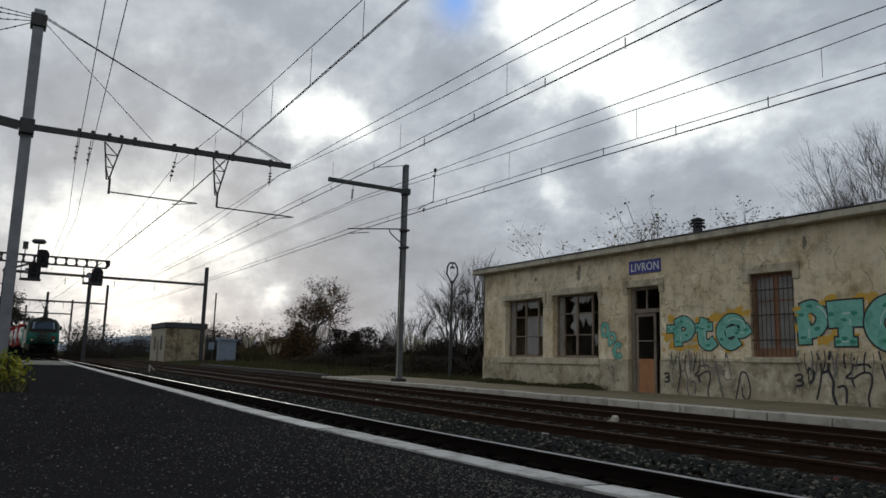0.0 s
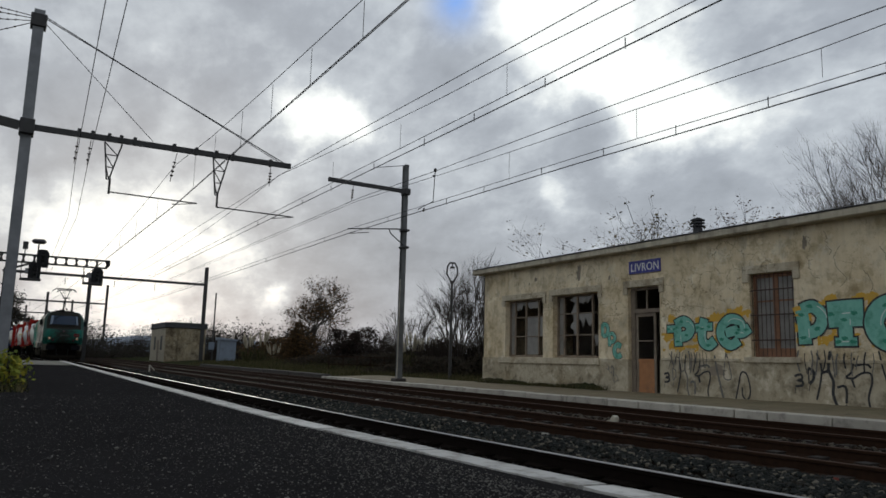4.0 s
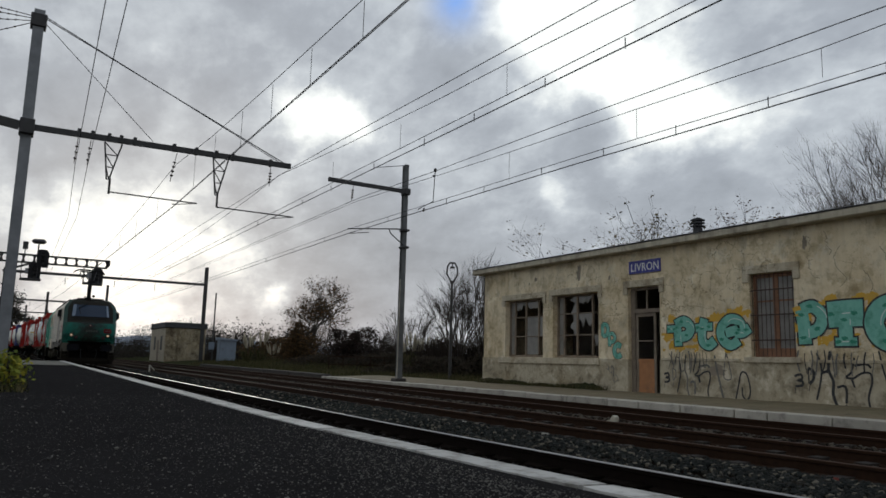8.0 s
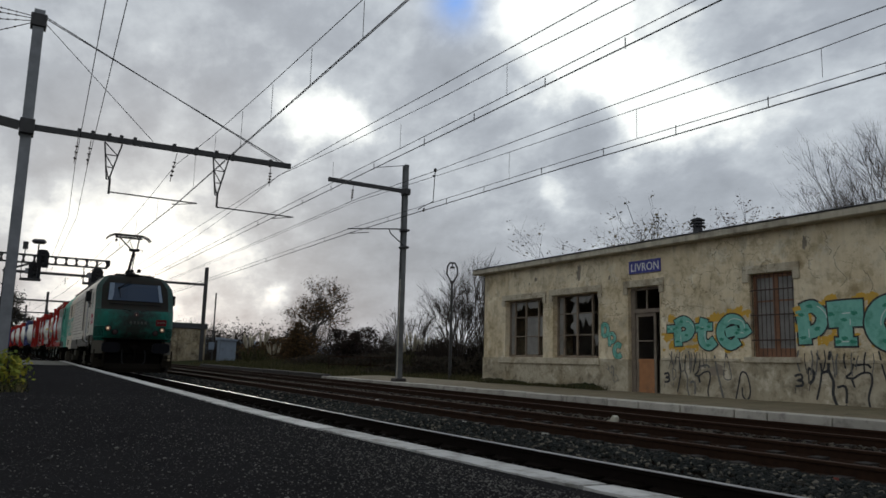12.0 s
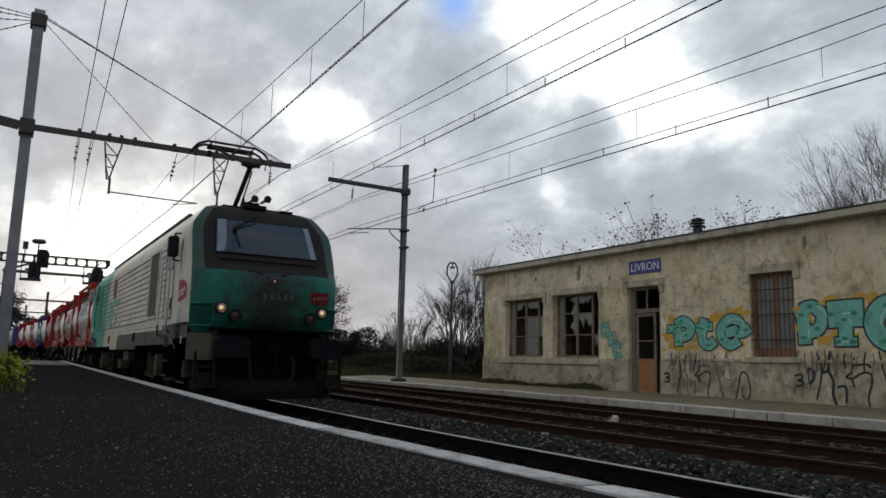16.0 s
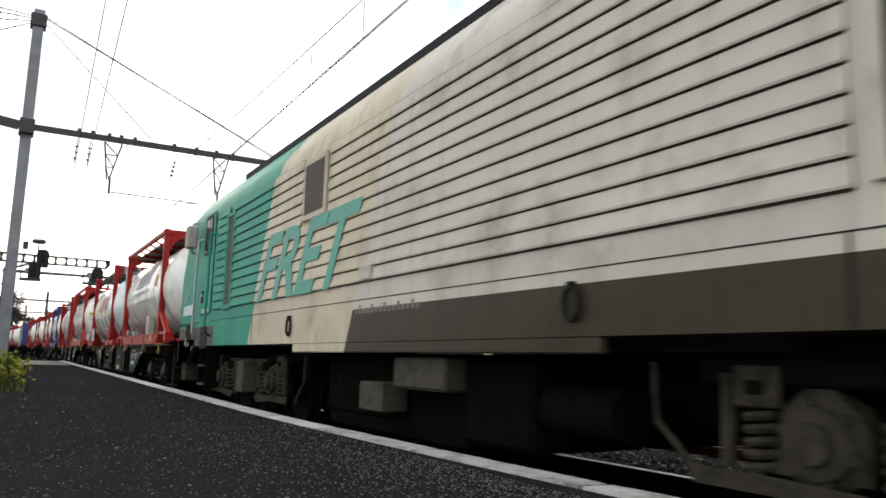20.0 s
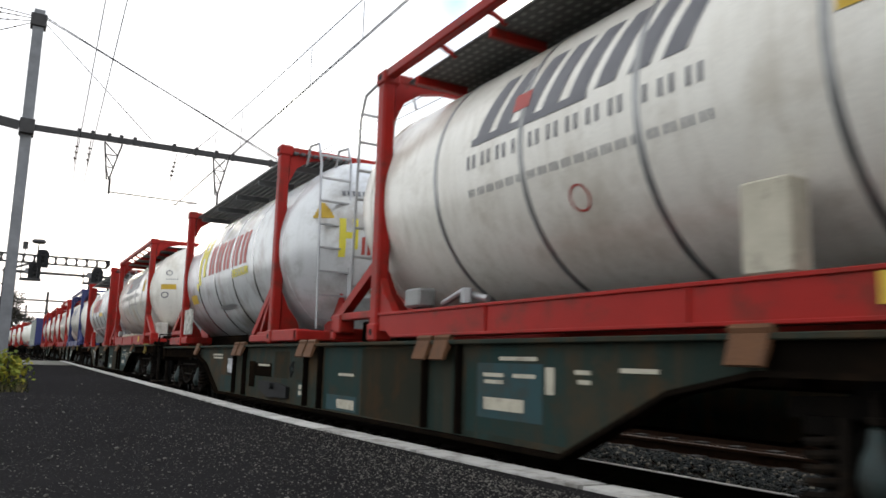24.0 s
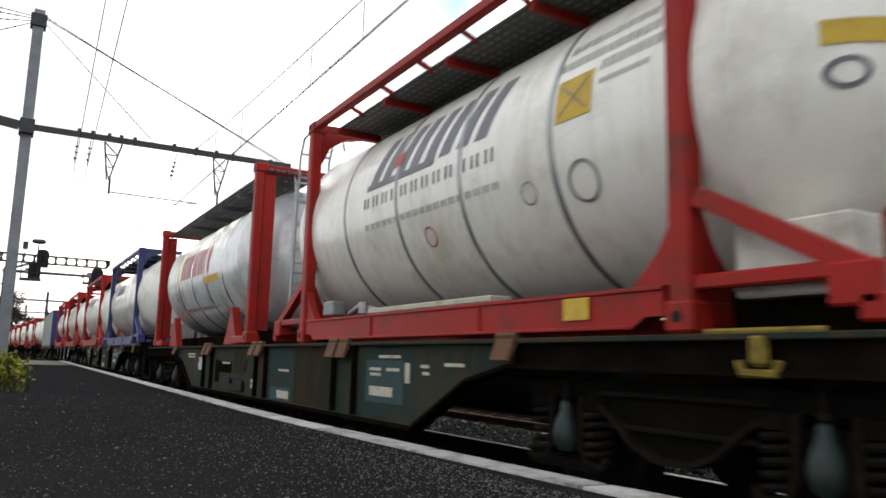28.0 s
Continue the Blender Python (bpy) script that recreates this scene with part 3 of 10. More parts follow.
def build_far_platform():
    p = thing("far_platform", "sandy far platform with grey concrete edge slabs", "platform", (0, 0, 0), "", "structure")
    ys = [-12 + i for i in range(47)]
    xs = [13.5, 14.2, 15, 15.8, 16.28]
    part("surface", Shape().sheet([[(x, y, 0.105 + 0.033 * (x - 13.5) + 0.015 * noise.noise(Vector((x, y, 0)))) for x in xs] for y in ys]), SAND, p, "trodden sandy surface")
    # wall coloured dark for the shade gap under the slabs
    part("platform_wall", Shape().box(13.34, 13.5, -12, 34, -0.32, 0.04), KERB_DARK, p)
    random.seed(8)
    cuts = [-11.5, -9.6, -7.7, -5.8, -3.9, -2, -0.2, 1.6, 3.4, 5.2, 6.9, 8.45, 9.82, 10.6, 12.05, 13.33, 14.4, 15.97, 17.8, 19.5, 21.2, 23, 24.8, 26.6, 28.4, 30.2, 32, 34]
    for a, b in zip(cuts, cuts[1:]):
        z = 0.115 + random.uniform(-0.008, 0.008)
        x = 13.25 + random.uniform(-0.012, 0.012)
        part("edge_slab", Shape().box(x, 13.62, a + 0.016, b - 0.016, -0.075, z, 0.018), KERB, p)
    old = Shape()
    for i in range(16):
        a = 34.05 + i * 1.6
        old.box(13.3 + bend(a) + 0.02 * (i % 3), 13.75, a, a + 1.57, -0.25 + zg(a), 0.12 + zg(a) + 0.01 * (i % 2), 0.02)
    part("old_edge", old, KERB_DARK, p, "blackened old edge stones past the slabs")


build_far_platform()


# ---- station building ----
K = XB / 12.9


def Y(y):
    return y * K


def Z(z):
    return 0.916 + (z - 0.916) * K


HOLES = {"window_1": (16.56, 18.37, 1.12, 2.77), "window_2": (14.30, 16.13, 1.12, 2.79), "door_1": (12.25, 13.26, 0.30, 2.80), "window_3": (8.86, 9.85, 1.18, 2.83)}
YR, YL = 0.5, Y(19.5)


def holed(sh, x0, x1, y0, y1, z0, z1, holes):
    cy = sorted({y0, y1, *[v for h in holes for v in h[:2]]})
    cz = sorted({z0, z1, *[v for h in holes for v in h[2:]]})
    cy, cz = [v for v in cy if y0 <= v <= y1], [v for v in cz if z0 <= v <= z1]
    for a, b in zip(cy, cy[1:]):
        for c, d in zip(cz, cz[1:]):
            m, n = (a + b) / 2, (c + d) / 2
            if not any(h[0] < m < h[1] and h[2] < n < h[3] for h in holes):
                sh.box(x0, x1, a, b, c, d)


def build_station():
    st = thing("station_building", "small abandoned station building with stained render and graffiti", "building", (XB, 0, 0.1))
    st.matrix_basis = pose(0, 0, 0)
    hs = [(Y(a), Y(b), Z(c), Z(d)) for a, b, c, d in HOLES.values()]
    zt = Z(3.66)
    w = Shape()
    holed(w, XB, XB + 0.35, YR, YL, Z(1.10), zt, hs)
    part("wall_front", w, RENDER_WALL, st, "cracked beige render", smooth=0)
    pl = Shape()
    holed(pl, XB - 0.03, XB + 0.35, YR, YL + 0.03, -0.1, Z(1.10), [hs[2]])
    part("plinth", pl, PLINTH, st, "grey cement plinth", smooth=0)
    sides = Shape()
    sides.box(XB + 0.35, XB + 7.0, YL - 0.35, YL, -0.1, zt)
    part("wall_north", sides, RENDER_WALL, st, smooth=0)
    back = Shape().box(XB + 7.0, XB + 7.35, YR, YL, -0.1, zt)
    back.box(XB + 0.35, XB + 7.0, YR, YR + 0.35, -0.1, zt)
    part("wall_back", back, RENDER_WALL, st, smooth=0)
    inn = Shape()
    inn.box(XB + 0.351, XB + 6.9, YR + 0.4, YL - 0.36, 0.0, 0.16)
    for y in (Y(14.0), Y(11.0), Y(6)):
        inn.box(XB + 0.36, XB + 6.9, y - 0.07, y + 0.07, 0.16, zt - 0.06)
    inn.box(XB + 4.2, XB + 4.3, YR + 0.4, YL - 0.36, 0.16, zt - 0.06)
    part("partition", inn, INSIDE, st, "dim plastered rooms inside")
    part("ceiling", Shape().box(XB + 0.351, XB + 6.99, YR + 0.36, YL - 0.36, zt - 0.06, zt - 0.004), INSIDE, st)
    rf = Shape().box(XB - 0.32, XB + 7.6, YR - 0.3, YL + 0.45, Z(3.66), Z(3.80), 0.02)
    roof = part("roof", rf, ROOF_EDGE, st, "pale concrete roof slab with a rounded edge")
    part("roof_felt", Shape().box(XB - 0.34, XB + 7.62, YR - 0.32, YL + 0.47, Z(3.80) + 0.003, Z(3.80) + 0.04, 0.012), ROOF_FELT, roof, "dark roofing felt")
    ch = Shape().box(XB + 2.0, XB + 2.22, 15.74, 15.96, Z(3.80) + 0.04, 5.30, 0.02)
    chim = part("chimney", ch, ROOF_FELT, st, "short dark chimney pot with stacked caps")
    for i in range(3):
        part("chimney_cap", Shape().box(XB + 1.95, XB + 2.27, 15.69, 16.01, 5.303 + 0.095 * i, 5.36 + 0.095 * i, 0.012).box(XB + 2.02, XB + 2.20, 15.76, 15.94, 5.36 + 0.095 * i, 5.397 + 0.095 * i), ROOF_FELT, chim)
    # concrete surrounds, lintels and sills
    for key, (a, b, c, d) in HOLES.items():
        a, b, c, d = Y(a), Y(b), Z(c), Z(d)
        l = Shape().box(XB - 0.045, XB + 0.02, a - 0.18, b + 0.18, d + 0.002, d + 0.21, 0.008)
        l.box(XB - 0.045, XB + 0.02, a - 0.18, a - 0.002, d - 0.20, d, 0.006)
        l.box(XB - 0.045, XB + 0.02, b + 0.002, b + 0.18, d - 0.20, d, 0.006)
        part("lintel", l, CONCRETE, st, "plain concrete lintel with dropped ends")
        if key == "window_3":
            part("sill", Shape().box(XB - 0.10, XB + 0.2, a - 0.16, b + 0.16, c - 0.14, c - 0.002, 0.012), CONCRETE, st)
    part("sill", Shape().box(XB - 0.10, XB + 0.2, Y(14.24), Y(18.6), Z(0.95), Z(1.12) - 0.003, 0.012), CONCRETE, st, "long shared window sill")
    part("ledge", Shape().box(XB - 0.055, XB - 0.002, YR, Y(8.6), Z(1.08), Z(1.14), 0.01).box(XB - 0.055, XB - 0.002, Y(10.1), Y(12.2), Z(1.08), Z(1.14), 0.01), PLINTH, st)
    part("threshold", Shape().box(XB - 0.12, XB + 0.3, Y(12.2), Y(13.32), 0.05, Z(0.30) + 0.02, 0.012), CONCRETE, st)
    return st


build_station()


def ragged_pane(y0, y1, z0, z1, x, rng, whole):
    """What is left of a pane: all of it, or a torn strip along one side."""
    if whole:
        return Shape().box(x, x + 0.005, y0, y1, z0, z1)
    side = rng.random()
    pts = []
    n = 6
    if side < 0.6:
        for i in range(n + 1):
            pts.append((y0 + (y1 - y0) * i / n, z1 - (z1 - z0) * rng.uniform(0.12, 0.7)))
        pts += [(y1, z1), (y0, z1)]
    else:
        for i in range(n + 1):
            pts.append((y0 + (y1 - y0) * rng.uniform(0.15, 0.6), z0 + (z1 - z0) * i / n))
        pts += [(y0, z1), (y0, z0)]
    return Shape().prism(pts, "x", x, x + 0.005)


def build_windows():
    rng = random.Random(11)
    for key in ("window_1", "window_2"):
        a, b, c, d = HOLES[key]
        a, b, c, d = Y(a), Y(b), Z(c), Z(d)
        w = tagged(new(key), "timber window with broken panes in a deep reveal", "window", "", "structure")
        x = XB + 0.2
        fr = Shape()
        fr.box(x, x + 0.07, a, a + 0.07, c, d, 0.006).box(x, x + 0.07, b - 0.07, b, c, d, 0.006)
        fr.box(x, x + 0.07, a + 0.07, b - 0.07, c, c + 0.08, 0.006).box(x, x + 0.07, a + 0.07, b - 0.07, d - 0.06, d, 0.006)
        part("window_frame", fr, SASH, w)
        edges = [a + 0.07 + (b - a - 0.14) * t for t in (0, 0.2, 0.55, 0.86, 1.0)]
        for e in edges[1:-1]:
            part("mullion", Shape().box(x - 0.01, x + 0.06, e - 0.035, e + 0.035, c + 0.08, d - 0.06, 0.006), SASH, w)
        zs = [c + 0.08, c + (d - c) * 0.36, c + (d - c) * 0.70, d - 0.06]
        for zz in zs[1:-1]:
            part("glazing_bar", Shape().box(x + 0.005, x + 0.05, a + 0.07, b - 0.07, zz - 0.018, zz + 0.018, 0.004), DOOR_FRAME, w)
        for i in range(4):
            for j in range(3):
                if rng.random() < (0.85 if key == "window_1" else 0.5) or j == 2 or i == 3:
                    ob = part("pane", ragged_pane(edges[i] + 0.03, edges[i + 1] - 0.03, zs[j] + 0.02, zs[j + 1] - 0.02, x + 0.03, rng, i == 3 or rng.random() < (0.4 if key == "window_1" else 0.12)), PANE, w, "dusty broken pane", smooth=0)
                    ob.visible_shadow = False
    # the barred window
    a, b, c, d = HOLES["window_3"]
    a, b, c, d = Y(a), Y(b), Z(c), Z(d)
    w = tagged(new("window_3"), "brown window behind rusty iron bars", "window", "", "structure")
    x = XB + 0.16
    fr = Shape()
    fr.box(x, x + 0.08, a, a + 0.1, c, d, 0.006).box(x, x + 0.08, b - 0.1, b, c, d, 0.006).box(x, x + 0.08, a + 0.1, b - 0.1, c, c + 0.22, 0.006)
    fr.box(x, x + 0.08, a + 0.1, b - 0.1, d - 0.1, d, 0.006)
    fr.box(x - 0.005, x + 0.08, (a + b) / 2 - 0.09, (a + b) / 2 + 0.06, c + 0.22, d - 0.1, 0.006)
    part("window_frame", fr, SASH_BROWN, w)
    part("shutter", Shape().box(x + 0.055, x + 0.075, a + 0.1, (a + b) / 2 - 0.09, c + 0.22, c + (d - c) * 0.62).box(x + 0.055, x + 0.075, (a + b) / 2 + 0.06, b - 0.1, c + 0.22, c + (d - c) * 0.46), DOOR_FRAME, w, "grey board behind the bars")
    for s in ((a + 0.1, (a + b) / 2 - 0.09), ((a + b) / 2 + 0.06, b - 0.1)):
        ob = part("pane", Shape().box(x + 0.03, x + 0.035, s[0], s[1], c + 0.22, d - 0.1), PANE, w)
        ob.visible_shadow = False
        part("glazing_bar", Shape().box(x + 0.01, x + 0.05, s[0], s[1], c + (d - c) * 0.66, c + (d - c) * 0.66 + 0.04), SASH_BROWN, w)
    for i in range(10):
        y = a + (b - a) * (i + 0.5) / 10
        part("bar", Shape().tube((XB + 0.04, y, c + 0.02), (XB + 0.04, y, d - 0.01), 0.009, 6), BAR_RUST, w)
    for f in (0.2, 0.5, 0.8):
        part("cross_bar", Shape().box(XB + 0.03, XB + 0.05, a, b, c + (d - c) * f - 0.014, c + (d - c) * f + 0.014), BAR_RUST, w)
    # the door
    a, b, c, d = HOLES["door_1"]
    a, b, c, d = Y(a), Y(b), Z(c) + 0.02, Z(d)
    dr = tagged(new("door_1"), "half open door with an orange lower panel and empty glazing", "door", "", "structure")
    x = XB + 0.12
    tz = Z(2.26)
    fr = Shape()
    fr.box(x, x + 0.1, a, a + 0.07, c, d, 0.008).box(x, x + 0.1, b - 0.16, b, c, d, 0.008).box(x, x + 0.1, a + 0.07, b - 0.16, d - 0.08, d, 0.008)
    fr.box(x - 0.02, x + 0.1, a + 0.07, b - 0.16, tz - 0.09, tz + 0.03, 0.01)
    part("door_frame", fr, DOOR_FRAME, dr)
    mid = (a + b) / 2
    part("glazing_bar", Shape().box(x + 0.02, x + 0.06, mid - 0.02, mid + 0.02, tz + 0.03, d - 0.08), DOOR_FRAME, dr)
    l0, l1 = b - 0.18, a + 0.30
    lf = Shape()
    zp = c + (tz - c) * 0.33
    lf.box(x + 0.02, x + 0.07, l1, l1 + 0.09, c + 0.02, tz - 0.09, 0.008).box(x + 0.02, x + 0.07, l0 - 0.09, l0, c + 0.02, tz - 0.09, 0.008)
    lf.box(x + 0.02, x + 0.07, l1 + 0.09, l0 - 0.09, tz - 0.2, tz - 0.09, 0.008).box(x + 0.02, x + 0.07, l1 + 0.09, l0 - 0.09, c + (tz - c) * 0.62, c + (tz - c) * 0.62 + 0.035, 0.005)
    leaf = part("door_leaf", lf, DOOR_FRAME, dr)
    part("panel", Shape().box(x + 0.035, x + 0.06, l1 + 0.09, l0 - 0.09, c + 0.16, zp + 0.1, 0.006).box(x + 0.022, x + 0.068, l1 + 0.09, l0 - 0.09, c + 0.02, c + 0.158, 0.006).box(x + 0.022, x + 0.068, l1 + 0.09, l0 - 0.09, zp + 0.1, zp + 0.2, 0.006), DOOR_WOOD, leaf, "orange varnished lower panel")


build_windows()


def build_sign():
    s = thing("station_sign", "dark blue enamel station name sign with white letters", "sign")
    y0, y1, z0, z1 = Y(12.19), Y(13.2), Z(3.12), Z(3.43)
    part("plate", Shape().box(XB - 0.035, XB - 0.002, y0, y1, z0, z1, 0.008), SIGN_BLUE, s)
    words("lettering", "LIVRON", (z1 - z0) * 0.86, WHITE_PAINT, s, facing_west(XB - 0.038, y1 - 0.09, z0 + 0.075) @ Matrix.Diagonal((0.92, 1, 1, 1)), 0.002, 0.003, 1.06)
    return s


build_sign()


LETTERS = {  # strokes of the fat letters in a unit square, each with its weight
    "p": [(0.95, [(0.50, 0.04), (0.48, 0.5), (0.46, 0.80)]), (1.0, [(0.40, 0.80), (0.72, 0.92), (0.98, 0.70), (0.84, 0.42), (0.46, 0.36)]), (0.7, [(0.06, 0.66), (0.40, 0.66)])],
    "t": [(0.95, [(0.56, 0.98), (0.44, 0.55), (0.46, 0.20), (0.74, 0.06), (1.02, 0.22)]), (0.75, [(0.12, 0.66), (0.5, 0.70), (0.92, 0.70)])],
    "e": [(0.9, [(0.30, 0.46), (0.6, 0.54), (0.84, 0.60), (0.74, 0.86), (0.42, 0.92), (0.14, 0.62), (0.18, 0.26), (0.46, 0.06), (0.74, 0.22)]), (0.9, [(0.62, 0.48), (0.86, 0.46), (1.10, 0.62)])],
    "P": [(0.95, [(0.30, 0.02), (0.27, 0.5), (0.20, 0.90)]), (0.85, [(0.20, 0.90), (0.62, 0.97), (0.94, 0.72), (0.78, 0.40), (0.36, 0.30)])],
    "T": [(1.75, [(0.02, 0.74), (0.5, 0.76), (1.0, 0.76)]), (0.95, [(0.5, 0.7), (0.5, 0.4), (0.5, 0.03)]), (0.55, [(0.20, 0.07), (0.80, 0.07)])],
    "C": [(1.25, [(0.92, 0.80), (0.60, 0.93), (0.30, 0.80), (0.16, 0.50), (0.30, 0.18), (0.62, 0.05), (0.94, 0.20)])],
    "D": [(1.0, [(0.24, 0.06), (0.2, 0.94)]), (1.0, [(0.2, 0.92), (0.68, 0.88), (0.88, 0.52), (0.66, 0.1), (0.24, 0.06)])]}


def smooth_line(pts, n=5):
    out = []
    for i in range(len(pts) - 1):
        p0, p1, p2, p3 = pts[max(0, i - 1)], pts[i], pts[i + 1], pts[min(len(pts) - 1, i + 2)]
        for k in range(n):
            t = k / n
            out.append(tuple(0.5 * (2 * b + (c - a) * t + (2 * a - 5 * b + 4 * c - d) * t * t + (3 * b - a - 3 * c + d) * t ** 3) for a, b, c, d in zip(p0, p1, p2, p3)))
    return out + [pts[-1]]


def disc(sh, y, z, r, x, n=14):
    sh.add([(x, y, z)] + [(x, y + r * math.cos(2 * math.pi * i / n), z + r * math.sin(2 * math.pi * i / n)) for i in range(n)], [(0, i + 1, (i + 1) % n + 1) for i in range(n)])


RND = random.Random(12)


def stretch(p, d):
    """A stroke made longer by d at both ends."""
    a, b, c, e = p[0], p[1], p[-2], p[-1]
    la, lb = math.hypot(a[0] - b[0], a[1] - b[1]) or 1.0, math.hypot(e[0] - c[0], e[1] - c[1]) or 1.0
    return [(a[0] + (a[0] - b[0]) * d / la, a[1] + (a[1] - b[1]) * d / la)] + p[1:-1] + [(e[0] + (e[0] - c[0]) * d / lb, e[1] + (e[1] - c[1]) * d / lb)]


def graffiti(name, word, y, z, widths, height, label, fat=0.30, overlap=0.1):
    """Fat spray letters: a black outline with a turquoise body and paler and darker touches."""
    g = thing(name, label, "graffiti")
    y0 = y
    for k, (ch, w) in enumerate(zip(word, widths)):
        dy = 0.0016 * k
        for q, (mult, st) in enumerate(LETTERS[ch]):
            p = [(y0 - w * (0.09 + 0.82 * a), z + height * (0.09 + 0.82 * b)) for a, b in smooth_line(st)]
            wd = fat * height * mult
            edge, fill = Shape(), Shape()
            ribbon(edge, stretch(p, 0.035 * height), wd + 0.075 * height, XB - 0.0065 - dy - 0.00005 * q)
            ribbon(fill, p, wd, XB - 0.0072 - dy - 0.0001 * q)
            part("outline", edge, SPRAY_BLACK, g, smooth=0)
            part("fill", fill, SPRAY_AQUA, g, smooth=0)
            m = len(p)
            side = p[m // 4:m // 4 + max(3, m // 3)]
            gl = Shape()
            ribbon(gl, [(yy - 0.36 * wd, zz + 0.02 * wd) for yy, zz in side], 0.022 * height, XB - 0.0086 - dy)
            part("glint", gl, SPRAY_PALE, g, smooth=0)
            for u in (0.2, 0.75):
                bl = Shape()
                c = p[min(m - 1, int(u * m))]
                blotch(bl, c[0] + 0.1 * wd, c[1], 0.085 * height, 0.045 * height, RND, XB - 0.0082 - dy)
                part("touch", bl, SPRAY_DEEP, g, smooth=0)
        y0 -= w * (1 - overlap)
    return g


def blotch(sh, y, z, ry, rz, rng, x):
    pts = []
    n = 18
    for i in range(n):
        t = 2 * math.pi * i / n
        r = rng.uniform(0.55, 1.15)
        pts.append((y + ry * r * math.cos(t), z + rz * r * math.sin(t)))
    sh.prism(pts, "x", x - 0.001, x)


def ribbon(sh, pts, w, x):
    """A spray stroke on the wall through points (y, z), as one strip."""
    lo, hi = [], []
    for i, (y, z) in enumerate(pts):
        p, q = pts[max(0, i - 1)], pts[min(len(pts) - 1, i + 1)]
        ln = math.hypot(q[0] - p[0], q[1] - p[1]) or 1e-6
        ny, nz = -(q[1] - p[1]) / ln * w / 2, (q[0] - p[0]) / ln * w / 2
        lo.append((x, y - ny, z - nz))
        hi.append((x, y + ny, z + nz))
    sh.sheet([lo, hi])


def arc(cy, cz, ry, rz, t0, t1, n=9):
    return [(cy + ry * math.cos(radians(t0 + (t1 - t0) * i / n)), cz + rz * math.sin(radians(t0 + (t1 - t0) * i / n))) for i in range(n + 1)]


def build_graffiti():
    rng = random.Random(3)
    halo = thing("spray_halo", "yellow spray blotches on the render", "graffiti")
    i = 0
    for y0, y1, z0, z1 in ((12.5, 15.4, 1.40, 2.30), (12.5, 13.7, 2.2, 2.45), (8.2, 11.1, 1.5, 2.62)):
        for k in range(int((y1 - y0) * 20)):
            i += 1
            sh = Shape()
            blotch(sh, rng.uniform(y0, y1), rng.uniform(z0, z1), rng.uniform(0.05, 0.22), rng.uniform(0.04, 0.14), rng, XB - 0.003 - 0.000025 * i)
            part("blotch", sh, SPRAY_YELLOW, halo, smooth=0)
    graffiti("graffiti_letters", "pte", 15.36, 1.42, (1.12, 0.86, 1.12), 0.94, "turquoise bubble letters with black outline on the wall")
    graffiti("graffiti_letters", "PTC", 11.24, 1.44, (0.86, 1.02, 1.06), 1.12, "large turquoise bubble letters with black outline on the wall")
    for ch, y, z in (("D", 18.0, 1.80), ("P", 17.72, 1.49), ("C", 17.46, 1.16)):
        graffiti("graffiti_letters", ch, y, z, (0.46,), 0.5, "small turquoise graffiti letter climbing down the wall", 0.25)
    x = XB - 0.034
    strokes = [[(0.04, 0.55), (0.18, 0.58), (0.21, 0.5), (0.1, 0.47), (0.22, 0.45), (0.2, 0.38), (0.05, 0.36)],
               [(0.35, 0.7), (0.36, 0.42)],
               [(0.35, 0.7), (0.46, 0.65), (0.46, 0.51), (0.37, 0.41)],
               [(0.55, 0.98), (0.64, 0.73), (0.61, 0.46), (0.51, 0.13)],
               [(0.84, 1.01), (0.79, 0.69), (0.88, 0.47), (0.86, 0.25), (0.94, 0.03)],
               [(0.64, 0.62), (0.79, 0.66)],
               [(1.32, 0.9), (1.25, 0.65), (1.14, 0.56), (1.28, 0.54), (1.45, 0.63), (1.62, 0.63), (1.64, 0.47), (1.56, 0.22), (1.59, 0.0)],
               [(1.32, 0.76), (1.54, 0.79), (1.64, 0.73)],
               [(0.95, 0.37), (1.1, 0.4), (1.14, 0.29), (1.12, 0.1)],
               [(1.25, 0.55), (1.3, 0.38)],
               [(1.8, 1.02), (1.86, 0.72), (1.95, 0.4), (2.06, 0.02)],
               [(2.17, 1.09), (2.11, 0.79), (2.09, 0.51), (2.31, 0.5), (2.26, 0.79), (2.18, 1.06)],
               [(2.42, 0.01), (2.53, 0.37), (2.62, 0.64), (2.77, 0.62), (2.86, 0.38), (2.86, 0.16), (2.75, 0.05), (2.64, 0.15), (2.64, 0.32)]]
    for base, sc, mat, wide in ((15.36, 1.0, SPRAY_GREY, 0.05), (11.3, 1.15, SPRAY_BLACK, 0.062)):
        tag = thing("graffiti_tag", "loose dark spray tag on the plinth", "graffiti")
        for k, s in enumerate(strokes):
            sh = Shape()
            ribbon(sh, smooth_line([(base - p[0] * sc, 0.12 + p[1] * 1.14 * sc ** 0.7) for p in s], 4), wide * rng.uniform(0.6, 1.3), x - 0.0002 * k)
            part("stroke", sh, mat if k % 3 else SPRAY_BLACK, tag, smooth=0)
            if k % 2 == 0:
                p = s[-1]
                dr = Shape()
                ribbon(dr, [(base - p[0] * sc, 0.12 + p[1] * sc), (base - p[0] * sc + 0.01, 0.12 + p[1] * sc - 0.12)], 0.02, x - 0.0001)
                part("drip", dr, mat, tag, smooth=0)
    tag = thing("graffiti_tag", "row of thin faded spray drips above the plinth", "graffiti")
